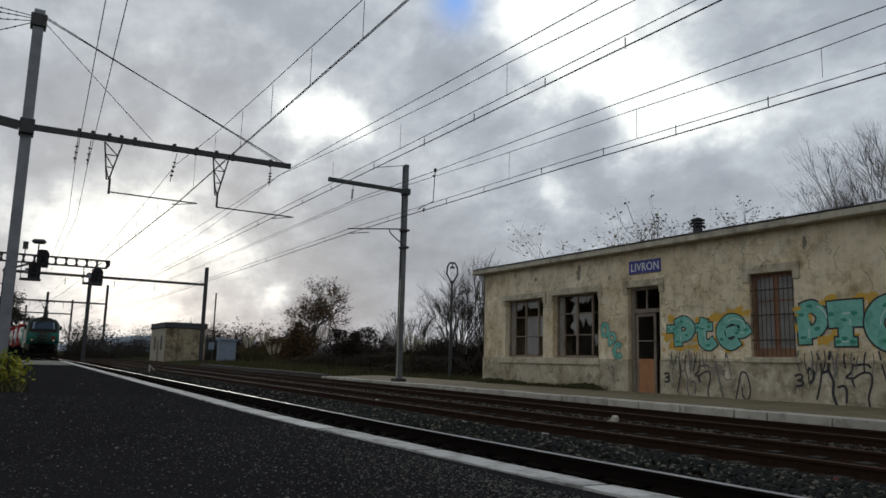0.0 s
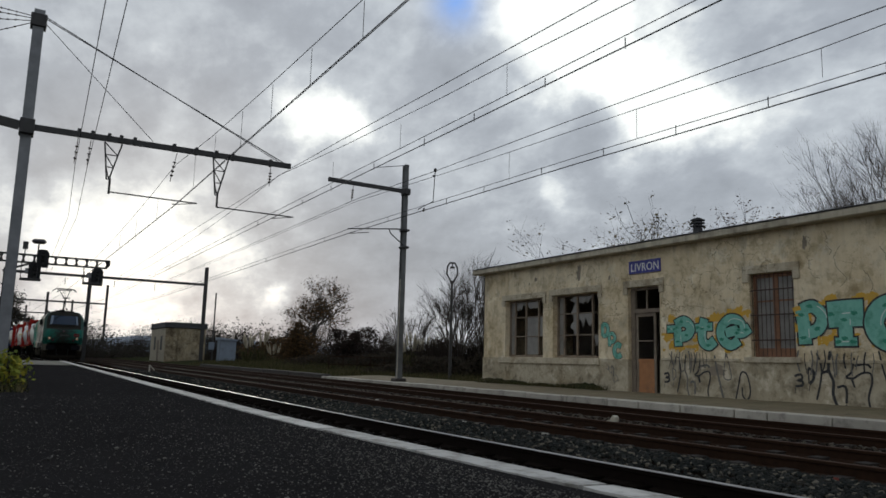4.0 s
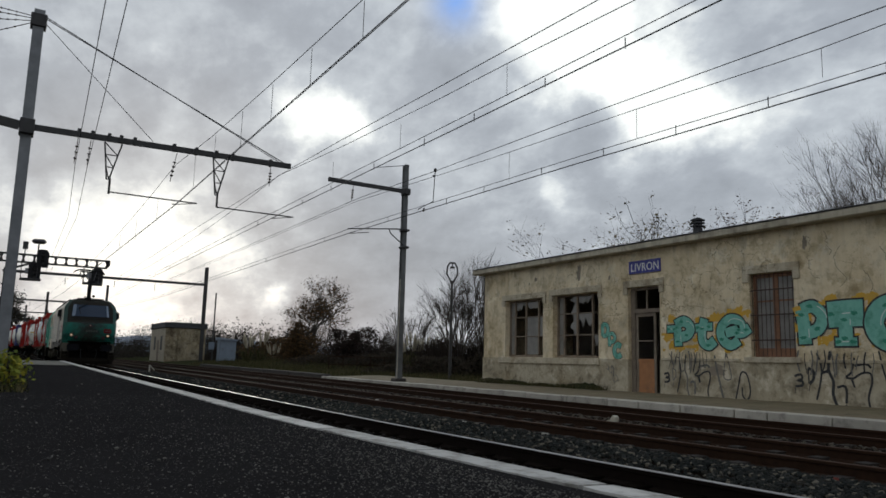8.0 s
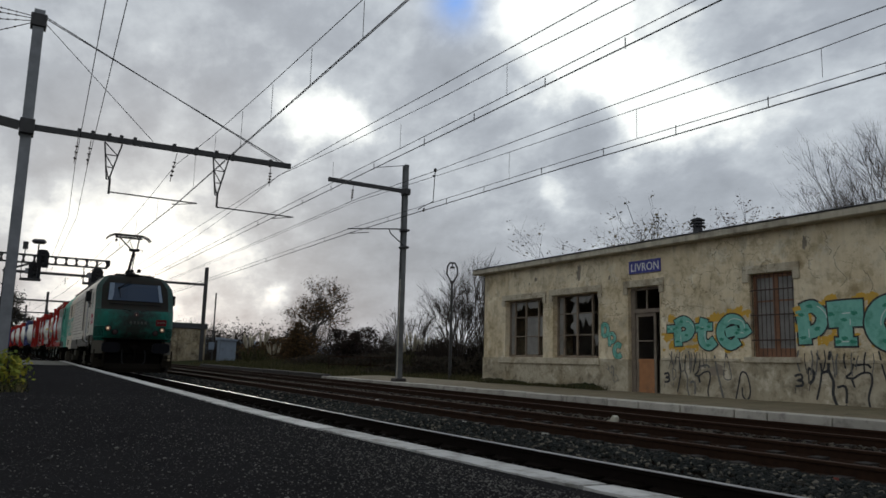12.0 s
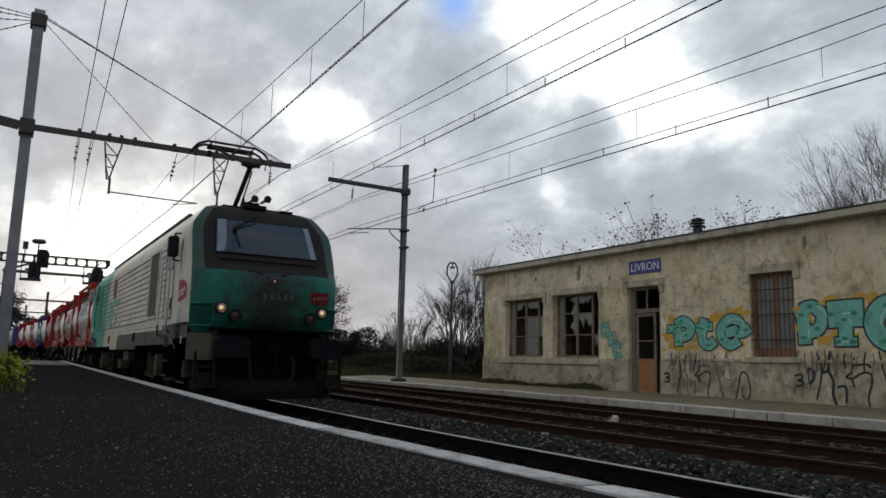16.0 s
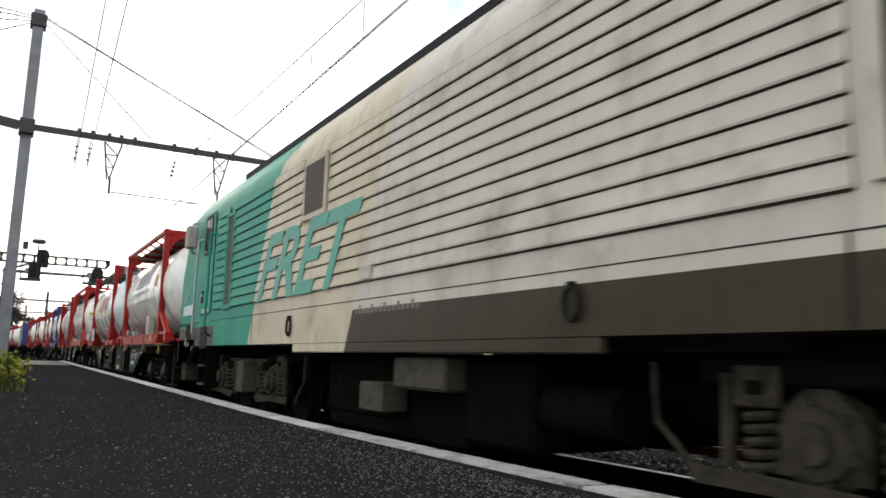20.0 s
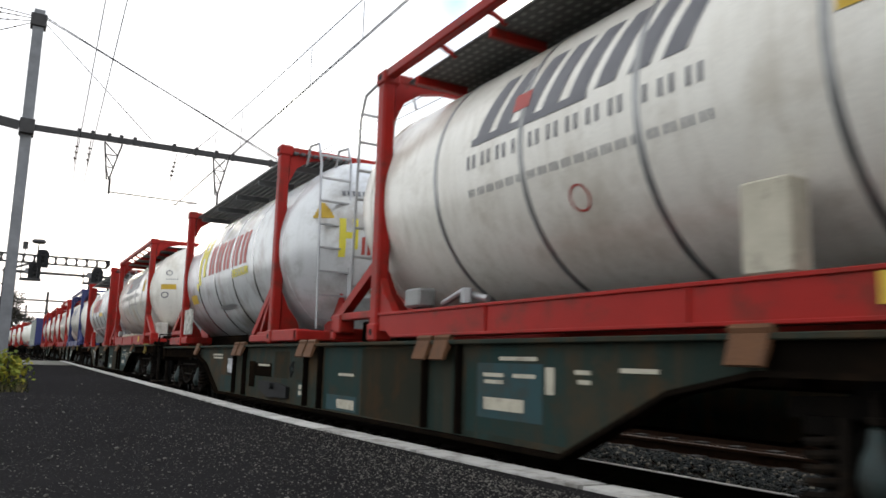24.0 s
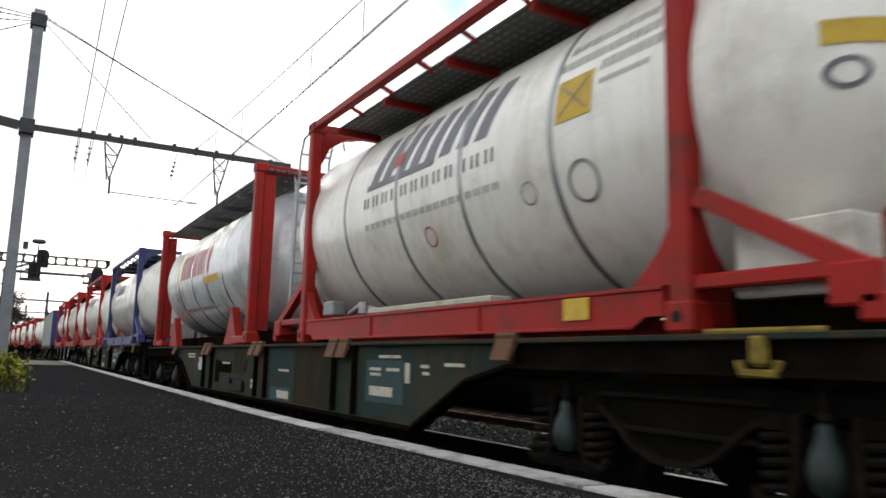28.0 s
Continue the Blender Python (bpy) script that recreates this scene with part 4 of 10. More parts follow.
    for k in range(26):
        y = 15.1 - 0.098 * k if k < 14 else 11.1 - 0.16 * (k - 14)
        sh = Shape()
        ribbon(sh, smooth_line([(y, 1.36 + rng.uniform(-0.06, 0.06)), (y - rng.uniform(-0.05, 0.1), 1.18), (y + rng.uniform(-0.08, 0.08), 0.86 + rng.uniform(-0.1, 0.2))], 3), rng.uniform(0.018, 0.045), XB - 0.062 - 0.0002 * k)
        part("drip", sh, SPRAY_GREY if k % 3 else SPRAY_BLACK, tag, smooth=0)
    tag = thing("graffiti_tag", "small faded spray scribble under the turquoise letters", "graffiti")
    for k in range(7):
        sh = Shape()
        y, z = Y(14.0) - rng.uniform(0, 0.45), 0.55 + rng.uniform(0, 0.35)
        ribbon(sh, arc(y, z, rng.uniform(0.05, 0.12), rng.uniform(0.06, 0.15), rng.uniform(0, 180), rng.uniform(220, 420)), 0.022, x)
        part("stroke", sh, SPRAY_GREY, tag, smooth=0)
    # cracks and bare patches of the render
    crk = thing("crack", "dark cracks running through the render", "crack")
    for y, z, n in ((8.55, 3.45, 9), (8.2, 3.5, 8), (7.9, 3.2, 9), (7.5, 2.7, 8), (15.9, 3.4, 4), (10.6, 3.5, 5), (8.45, 3.0, 7), (7.2, 3.1, 8)):
        p = [(Y(y), Z(z))]
        for i in range(n):
            p.append((p[-1][0] + rng.uniform(-0.13, 0.13), p[-1][1] - rng.uniform(0.02, 0.14)))
        cr = Shape()
        ribbon(cr, p, 0.009, XB - 0.0025)
        part("crack_line", cr, CRACK, crk, smooth=0)
    bpt = thing("bare_patch", "patches where the render has fallen off", "patch")
    for y, z, ry, rz in ((15.05, 3.35, 0.12, 0.3), (16.9, 3.3, 0.1, 0.08), (17.2, 3.2, 0.06, 0.05), (13.9, 3.1, 0.05, 0.09), (16.05, 2.95, 0.05, 0.05), (10.7, 0.9, 0.35, 0.16), (8.6, 3.35, 0.07, 0.2)):
        bp = Shape()
        blotch(bp, Y(y), Z(z), ry, rz, rng, XB - 0.002 if z > 1.1 else x)
        part("patch", bp, BARE, bpt, smooth=0)


build_graffiti()
# ---- masts, gantries and wires ----
def h_mast(parent, x, y, z0, z1, w=0.22, d=0.2, mat=None):
    """A rolled steel H section, its flanges across the line."""
    t = 0.022
    sh = Shape()
    sh.box(x - w / 2, x + w / 2, y - d / 2, y - d / 2 + t, z0, z1, 0.003)
    sh.box(x - w / 2, x + w / 2, y + d / 2 - t, y + d / 2, z0, z1, 0.003)
    sh.box(x - t / 2, x + t / 2, y - d / 2 + t, y + d / 2 - t, z0, z1)
    return part("mast", sh, mat or MAST, parent)


def insulator(parent, p, q, n=3, r=0.05):
    p, q = Vector(p), Vector(q)
    sh = Shape().tube(p, q, 0.012, 6)
    for i in range(n):
        c = p.lerp(q, 0.35 + 0.45 * i / max(1, n - 1))
        d = (q - p).normalized() * 0.02
        sh.tube(c - d, c + d, r, 10, r * 0.55)
    return part("insulator", sh, INSULATOR, parent, "brown disc insulator")


def lattice_drop(parent, x, y, z1, z0):
    sh = Shape()
    sh.beam((x - 0.16, y, z1), (x - 0.02, y, z0), 0.045, 0.045).beam((x + 0.34, y, z1), (x + 0.05, y, z0), 0.045, 0.045)
    n = 3
    for i in range(n):
        a, b = i / n, (i + 1) / n
        l = (x - 0.16 + 0.14 * a, y, z1 + (z0 - z1) * a)
        r = (x + 0.34 - 0.29 * b, y, z1 + (z0 - z1) * b)
        sh.tube(l, r, 0.018, 5)
        l2 = (x - 0.16 + 0.14 * b, y, z1 + (z0 - z1) * b)
        sh.tube(r, l2, 0.018, 5)
    return part("drop_bracket", sh, DARK_STEEL, parent)


def build_gantry():
    g = thing("catenary_gantry", "tall steel mast with a long dark boom carrying the wires", "catenary mast", (0, 0, 0))
    y = 25.0
    h_mast(g, 0.0, y, 0.2, 11.25, 0.3, 0.3)
    part("foundation", Shape().box(-0.4, 0.4, y - 0.4, y + 0.4, 0.1, 0.45, 0.03), KERB, g)
    bm = Shape().beam((-3.5, y - 0.22, 7.92), (-0.2, y - 0.22, 7.52), 0.14, 0.26).beam((-0.2, y - 0.22, 7.52), (8.12, y - 0.22, 7.57), 0.12, 0.17)
    part("boom", bm, DARK_STEEL, g, "dark steel boom over two tracks")
    part("collar", Shape().box(-0.2, 0.2, y - 0.34, y + 0.2, 7.3, 7.75, 0.02), DARK_STEEL, g)
    for x in (1.4, 1.78, 2.25, 2.6, 3.0, 4.2, 4.9, 5.55, 6.1, 7.4):
        part("clamp", Shape().box(x - 0.05, x + 0.05, y - 0.30, y - 0.14, 7.45, 7.70, 0.01), DARK_STEEL, g)
    lattice_drop(g, 2.3, y - 0.22, 7.42, 6.25)
    lattice_drop(g, 5.62, y - 0.22, 7.45, 6.2)
    for x0, x1, z in ((2.38, 5.04, 5.86), (5.68, 8.33, 5.8)):
        part("registration_arm", Shape().tube((x0, y - 0.22, 6.3), (x0, y - 0.22, 5.8), 0.035, 8).tube((x0, y - 0.22, z), (x1, y - 0.22, z - 0.02), 0.022, 8), DARK_STEEL, g)
        part("steady_arm", Shape().path([(x1, y - 0.22, z - 0.02), (x1 - 0.4, y - 0.22, z - 0.09), (x1 - 0.78, y - 0.22, z - 0.15)], 0.014, 6), DARK_STEEL, g)
    for x in (1.39, 1.75):
        insulator(g, (x, y - 0.22, 7.42), (x - 0.05, y - 0.22, 6.6))
    insulator(g, (4.3, y - 0.22, 7.42), (4.15, y - 0.22, 6.45), 4, 0.06)
    insulator(g, (7.42, y - 0.22, 7.45), (7.40, y - 0.22, 6.75), 4, 0.06)
    part("stay", Shape().tube((0.15, y - 0.2, 10.98), (7.95, y - 0.22, 7.62), 0.016, 6).tube((0.15, y - 0.24, 11.02), (7.7, y - 0.22, 7.66), 0.012, 6), WIRE, g, "twin stay cables")
    part("stay", Shape().tube((0.15, y - 0.2, 10.85), (3.55, y - 0.22, 7.66), 0.01, 6), WIRE, g)
    part("cap_bracket", Shape().box(-0.22, 0.22, y - 0.22, y + 0.22, 10.7, 11.1, 0.02), DARK_STEEL, g)
    for i, (dz, ex) in enumerate(((11.05, 11.0), (10.98, 10.3), (10.9, 9.2), (10.85, 6.9))):
        part("stay", Shape().tube((-0.15, y, dz), (-6.0, y - 0.3 * i, ex + 0.3), 0.012, 6), WIRE, g)
        insulator(g, (-0.3, y - 0.015 * i, dz + (ex + 0.3 - dz) * 0.03), (-1.2, y - 0.06 * i, dz + (ex + 0.3 - dz) * 0.18), 3, 0.035)


build_gantry()


def build_platform_mast():
    g = thing("catenary_mast", "grey steel mast on the far platform with a short boom", "catenary mast")
    x, y = 13.75, 26.9
    h_mast(g, x, y, 0.1, 8.98, 0.205, 0.19, MAST_DULL)
    part("foundation", Shape().box(x - 0.24, x + 0.24, y - 0.24, y + 0.24, 0.05, 0.24, 0.04), KERB_DARK, g)
    part("cable_duct", Shape().tube((x - 0.14, y - 0.1, 0.1), (x - 0.13, y - 0.1, 4.2), 0.025, 8), KERB, g, "pale cable pipe")
    part("boom", Shape().beam((x, y - 0.2, 7.8), (10.3, y - 0.2, 7.83), 0.12, 0.15), DARK_STEEL, g)
    part("collar", Shape().box(x - 0.13, x + 0.13, y - 0.27, y + 0.13, 7.68, 7.94, 0.02), DARK_STEEL, g)
    insulator(g, (11.35, y - 0.2, 7.75), (11.3, y - 0.2, 7.1), 4, 0.06)
    part("registration_arm", Shape().tube((x, y - 0.2, 6.22), (13.3, y - 0.2, 6.2), 0.03, 8).tube((13.3, y - 0.2, 6.2), (11.2, y - 0.2, 5.98), 0.024, 8), DARK_STEEL, g)
    part("steady_arm", Shape().path([(12.1, y - 0.2, 5.93), (11.6, y - 0.2, 5.85), (11.3, y - 0.2, 5.8)], 0.015, 6), DARK_STEEL, g)
    part("strut", Shape().path([(x, y - 0.2, 5.5), (13.05, y - 0.2, 6.0), (12.98, y - 0.2, 6.2)], 0.022, 6), DARK_STEEL, g)
    for z in (5.5, 6.2):
        part("clamp", Shape().box(x - 0.14, x + 0.14, y - 0.26, y + 0.13, z - 0.04, z + 0.04, 0.01), DARK_STEEL, g)
    part("stay", Shape().tube((x - 0.1, y - 0.2, 8.9), (12.2, y - 0.4, 8.55), 0.014, 6), WIRE, g)


build_platform_mast()


LINE = None


def wire(name, pts, r, label, n=5):
    sh = Shape()
    for a, b in zip(pts, pts[1:]):
        sh.tube(a, b, r, n, cap=False)
    return part(name, sh, WIRE, LINE, label if name != "dropper" else "", smooth=60)


def hang(y0, y1, x0, x1, z_end, sag, n=10):
    out = []
    for i in range(n + 1):
        t = i / n
        out.append((x0 + (x1 - x0) * t, y0 + (y1 - y0) * t, z_end - sag * 4 * t * (1 - t)))
    return out


def build_wires():
    global LINE
    LINE = thing("overhead_line", "contact and messenger wires with droppers over the near track", "overhead line")
    sup = [-25, 25, 72, 120, 170]
    # track 1
    z = [6.14, 5.70, 5.90, 6.05, 6.2]
    sx = [0.0, 0.02, -0.15, 0.1, -0.1]
    wire("contact_wire", [(D1 + sx[i] + bend(sup[i]), sup[i], z[i]) for i in range(5)], 0.009, "taut contact wire over the track")
    wire("contact_wire", [(D1 + sx[i] + 0.04 + bend(sup[i]), sup[i], z[i] + 0.015) for i in range(5)], 0.008, "taut contact wire over the track")
    pts = []
    for a, b in zip(sup, sup[1:]):
        pts += hang(a, b, D1 + bend(a), D1 + bend(b), 6.95 + zg(b) * 0.6, 0.6)[:-1]
    wire("messenger_wire", pts, 0.008, "sagging messenger wire over the track")
    for y in (10.1, 12.4, 14.7, 17.0, 19.6, 22, 28, 33, 38):
        zm = 6.35 + 0.00096 * y * y if y < 25 else 6.5
        wire("dropper", [(D1 + 0.01, y, zm), (D1 + 0.01, y, 5.92 - 0.0088 * y)], 0.006, "thin dropper between messenger and contact wire", 4)
    # track 2
    LINE = thing("overhead_line", "dark overhead wires over the middle track", "overhead line")
    wire("contact_wire", [(8.0, -25, 5.85), (8.0, 25, 5.93), (8.2, 72, 6.0), (8.1 + bend(120), 120, 6.1)], 0.013, "taut contact wire over the track")
    wire("auxiliary_wire", [(8.0, -25, 6.02), (8.0, 25, 6.12), (8.2, 72, 6.2)], 0.009, "thin wire just above the contact wire")
    wire("messenger_wire", [(8.0, -25, 7.2), (8.0, -5, 6.6), (8.0, 3, 6.54), (8.0, 8, 6.59), (8.0, 11.5, 6.74), (8.0, 14, 6.81), (8.0, 20, 7.08), (7.8, 25, 7.25)] + hang(25, 72, 7.8, 8.1, 7.25, 0.5)[1:], 0.009, "sagging messenger wire over the track")
    wire("feeder_wire", [(8.0, -25, 6.85), (8.0, 8.8, 6.95), (8.0, 14, 7.10), (8.0, 20, 7.29), (8.0, 25, 7.4), (8.3, 72, 7.6)], 0.010, "feeder wire beside the messenger")
    for y in (6.0, 8.22, 10.25, 12.62, 14.76, 17.5, 20.5, 23):
        wire("dropper", [(8.0, y, 6.05), (8.0, y, 5.87)], 0.010, "short clip between two wires", 4)
    for y in (11.45, 16.0, 20.4):
        wire("dropper", [(8.0, y, 6.74), (8.0, y, 6.08)], 0.005, "thin dropper between messenger and contact wire", 4)
    for y in (28, 32, 36.5, 41, 46, 51, 57, 63):
        u = (y - 25) / 47
        wire("dropper", [(8.0 + 0.2 * u, y, 6.12 + 0.08 * u), (8.0 + 0.2 * u, y, 5.93 + 0.07 * u)], 0.010, "short clip between two wires", 4)
    # track 3
    LINE = thing("overhead_line", "dark overhead wires over the far track", "overhead line")
    c3 = [(12.0, -25, 5.55), (12.0, 6.4, 5.77), (12.0, 14, 5.93), (11.9, 21.5, 5.99), (11.3, 26.7, 5.82), (11.8, 72, 6.0), (11.6 + bend(120), 120, 6.2)]
    wire("contact_wire", c3, 0.014, "taut contact wire over the far track")
    wire("auxiliary_wire", [(p[0], p[1], p[2] + 0.17) for p in c3], 0.009, "thin wire just above the contact wire")
    for y, zz in ((6.4, 5.77), (8.6, 5.83), (10.85, 5.87), (13.1, 5.91), (15.5, 5.94), (18.3, 5.96), (20.5, 5.98)):
        wire("dropper", [(12.0, y, zz), (12.0, y, zz + 0.2)], 0.010, "short clip between two wires", 4)
    for y in (24, 29.5, 33.5, 38, 43, 48, 53.5, 60):
        a, b = [(p, q) for p, q in zip(c3, c3[1:]) if p[1] <= y <= q[1]][0]
        u = (y - a[1]) / (b[1] - a[1])
        xw, zw = a[0] + (b[0] - a[0]) * u, a[2] + (b[2] - a[2]) * u
        wire("dropper", [(xw, y, zw), (xw, y, zw + 0.18)], 0.010, "short clip between two wires", 4)
    wire("feeder_wire", [(12.0, -25, 6.3), (12.0, 6.3, 6.90), (12.0, 14.5, 7.13), (12.0, 21.3, 7.27), (11.7, 26.7, 7.3), (11.9, 72, 7.4)], 0.011, "feeder wire over the far track")
    wire("messenger_wire", [(12.0, -25, 6.9), (12.0, 6.4, 6.60), (12.0, 7.5, 6.59), (12.0, 12, 6.76), (12.0, 18, 6.95), (11.5, 26.7, 7.1), (11.8, 72, 7.2)], 0.009, "sagging messenger wire over the far track")
    for y, z1 in ((7.5, 6.6), (12.0, 6.76), (17, 6.92)):
        wire("dropper", [(12.0, y, z1), (12.0, y, 6.05)], 0.005, "thin dropper between messenger and contact wire", 4)
    j = thing("wire_jumper", "suspended jumper with a coiled clamp under the feeder wire", "wire jumper")
    part("rod", Shape().path([(12.0, 21.3, 7.3), (11.92, 21.25, 6.2), (11.75, 21.6, 6.08), (11.7, 21.9, 6.0)], 0.014, 6), WIRE, j)
    part("clamp", Shape().box(11.96, 12.04, 21.25, 21.35, 7.24, 7.36, 0.02).tube((11.72, 21.5, 5.98), (11.92, 21.9, 5.98), 0.03, 8).box(11.89, 11.97, 21.2, 21.3, 7.06, 7.10, 0.01), DARK_STEEL, j)
    # two feeders on the platform side
    LINE = thing("overhead_line", "pair of slack feeder wires beside the platform", "overhead line")
    for x0, x1 in ((1.38, 0.2), (1.72, 0.52)):
        wire("feeder_wire", [(x1, -6, 7.6), ((x0 + x1 * 0.45) / 1.45 - 0.05, 13.5, 7.0), (x0, 24.8, 6.6), (x0 + 0.6, 36.6, 6.9), (x0 + 1.2, 72, 7.6)], 0.009, "slack feeder wire beside the platform")


build_wires()


def build_portal(y, x0, x1, zb, zt, posts, label):
    g = thing("catenary_portal", label, "catenary portal", (0, 0, 0), "portals down the line")
    for x in posts:
        h_mast(g, x + bend(y), y, -0.1 + zg(y), zt if x != posts[-1] else zt + 1.4, 0.3, 0.3, DARK_STEEL)
    part("cross_beam", Shape().beam((x0 + bend(y), y, zb), (x1 + bend(y), y, zb), 0.2, 0.22), DARK_STEEL, g)
    for x in (D1, D2, D3):
        insulator(g, (x + bend(y), y, zb - 0.1), (x + bend(y), y, zb - 0.9), 3, 0.07)


build_portal(72, -0.2, 16.2, 7.55, 7.8, (-0.2, 6.28, 16.2), "steel portal spanning three tracks behind the signals")
for yy, zz in ((112, 7.6), (150, 7.7), (195, 7.8), (250, 8.0)):
    build_portal(yy, -1.0, 13.5, zz, zz + 1.2, (-1.0, 6.3, 13.5), "distant steel portal with wires")


BLACK_SIGNAL = surf("signal_black", (0.012, 0.012, 0.013), (0.02, 0.019, 0.018), 6.0, 0.7, spec=0.2)


def signal_head(parent, x, y, z, back):
    sh = Shape().prism([(x - 0.40, z - 0.62), (x + 0.40, z - 0.62), (x + 0.40, z + 0.5), (x + 0.22, z + 0.70), (x - 0.22, z + 0.70), (x - 0.40, z + 0.5)], "y", y, y + 0.05)
    sh.box(x - 0.17, x + 0.17, y + 0.05, y + 0.4, z - 0.42, z + 0.45, 0.03)
    hd = part("signal_head", sh, back, parent, "black backed colour light signal")
    for dz in (-0.3, 0.0, 0.3):
        part("lamp_hood", Shape().lathe([(y - 0.22, 0.11), (y, 0.11)], x, z + dz, 12, "y", 0, math.pi), back, hd)
        part("lens", Shape().lathe([(y - 0.02, 0.001), (y - 0.02, 0.085), (y, 0.09)], x, z + dz, 12), DARK_STEEL, hd)
    return hd


def build_signals():
    g = thing("signal_gantry", "perforated steel beam carrying colour light signals over the tracks", "signal gantry")
    y = 62.0
    b = Shape()
    zb = 7.6
    b.box(-3, 6.35, y, y + 0.06, zb + 0.22, zb + 0.36).box(-3, 6.35, y, y + 0.06, zb - 0.34, zb - 0.2)
    for i in range(14):
        b.prism([(-2.9 + i * 0.7, zb - 0.2), (-2.65 + i * 0.7, zb - 0.2), (-2.72 + i * 0.7, zb), (-2.65 + i * 0.7, zb + 0.22), (-2.9 + i * 0.7, zb + 0.22), (-2.83 + i * 0.7, zb)], "y", y, y + 0.06)
    b.prism([(6.3, zb - 0.3), (6.55, zb - 0.05), (6.55, zb + 0.36), (6.3, zb + 0.36)], "y", y, y + 0.06)
    part("beam", b, DARK_STEEL, g, "perforated castellated beam")
    part("bracket", Shape().beam((-0.5, y, 6.6), (1.3, y, 7.3), 0.12, 0.14), DARK_STEEL, g)
    signal_head(g, 1.95, y - 0.5, 7.6, BLACK_SIGNAL)
    signal_head(g, 1.5, y - 0.3, 6.6, BLACK_SIGNAL)
    signal_head(g, 5.7, y - 0.3, 6.55, BLACK_SIGNAL)
    for x in (1.2, 5.3):
        cage = Shape()
        for a in (-0.55, 0.45):
            cage.tube((x + a, y - 0.2, 6.1), (x + a, y - 0.2, 7.3), 0.03, 6).tube((x + a, y - 0.9, 6.1), (x + a, y - 0.9, 6.9), 0.02, 6)
        cage.box(x - 0.6, x + 0.75, y - 0.95, y - 0.1, 5.98, 6.12, 0.02)
        part("service_cage", cage, DARK_STEEL, g)
        part("relay_box", Shape().box(x - 0.3, x + 0.05, y - 0.2, y + 0.05, 6.5, 6.9, 0.02), MAST, g, "pale relay box")
    part("hooded_lamp", Shape().tube((1.62, y, 7.9), (1.62, y, 8.75), 0.05, 8).box(1.15, 2.1, y - 0.25, y + 0.2, 8.75, 9.1, 0.14), DARK_STEEL, g)
    part("finial", Shape().box(0.6, 0.95, y - 0.1, y + 0.2, 8.3, 8.85, 0.03).tube((0.78, y, 7.9), (0.78, y, 8.3), 0.04, 6), DARK_STEEL, g)


build_signals()


# ---- small buildings and line-side things ----
HUT = weathered("hut_render", (0.36, 0.285, 0.17), (0.22, 0.18, 0.11), (0.42, 0.36, 0.25), (0.08, 0.06, 0.04), scale=0.8, rough=0.9, dirt_amount=0.36, dirt_scale=0.7, streak=0.3)
HUT_PALE = surf("hut_pale_render", (0.42, 0.37, 0.28), (0.32, 0.28, 0.21), 0.9, 0.9, dirt=(0.2, 0.18, 0.14), dirt_amount=0.3)
CABINET = surf("cabinet_paint", (0.21, 0.245, 0.29), (0.16, 0.19, 0.23), 2.0, 0.6, dirt=(0.09, 0.09, 0.09), dirt_amount=0.2)


def build_hut():
    h = thing("lineside_hut", "small flat roofed rendered hut beside the line", "hut")
    x0, x1, y0, y1 = 13.85, 17.75, 78.0, 86.0
    z0 = 0.1
    part("wall", Shape().box(x0, x1, y0, y1, z0, 3.6), HUT, h)
    part("wall_west", Shape().box(x0 - 0.03, x0 - 0.003, y0 - 0.02, y1, z0, 3.6), HUT_PALE, h, "paler end wall")
    part("roof", Shape().box(x0 - 0.15, x1 + 0.15, y0 - 0.15, y1 + 0.15, 3.6, 3.82, 0.03), ROOF_FELT, h)
    part("roof_rim", Shape().box(x0 - 0.1, x1 + 0.1, y0 - 0.1, y1 + 0.1, 3.825, 4.15, 0.02), ROOF_FELT, h)
    for yy in (79.3, 83.0):
        part("window", Shape().box(x0 - 0.06, x0 - 0.032, yy, yy + 0.9, 1.4, 2.8, 0.01), DARK_STEEL, h)
    part("door", Shape().box(x0 - 0.06, x0 - 0.032, 81.0, 82.0, z0 + 0.1, 2.4, 0.01), DOOR_FRAME, h)
    part("buttress", Shape().box(x0 + 1.2, x0 + 1.5, y0 - 0.12, y0 - 0.002, z0, 3.5, 0.02), HUT, h)


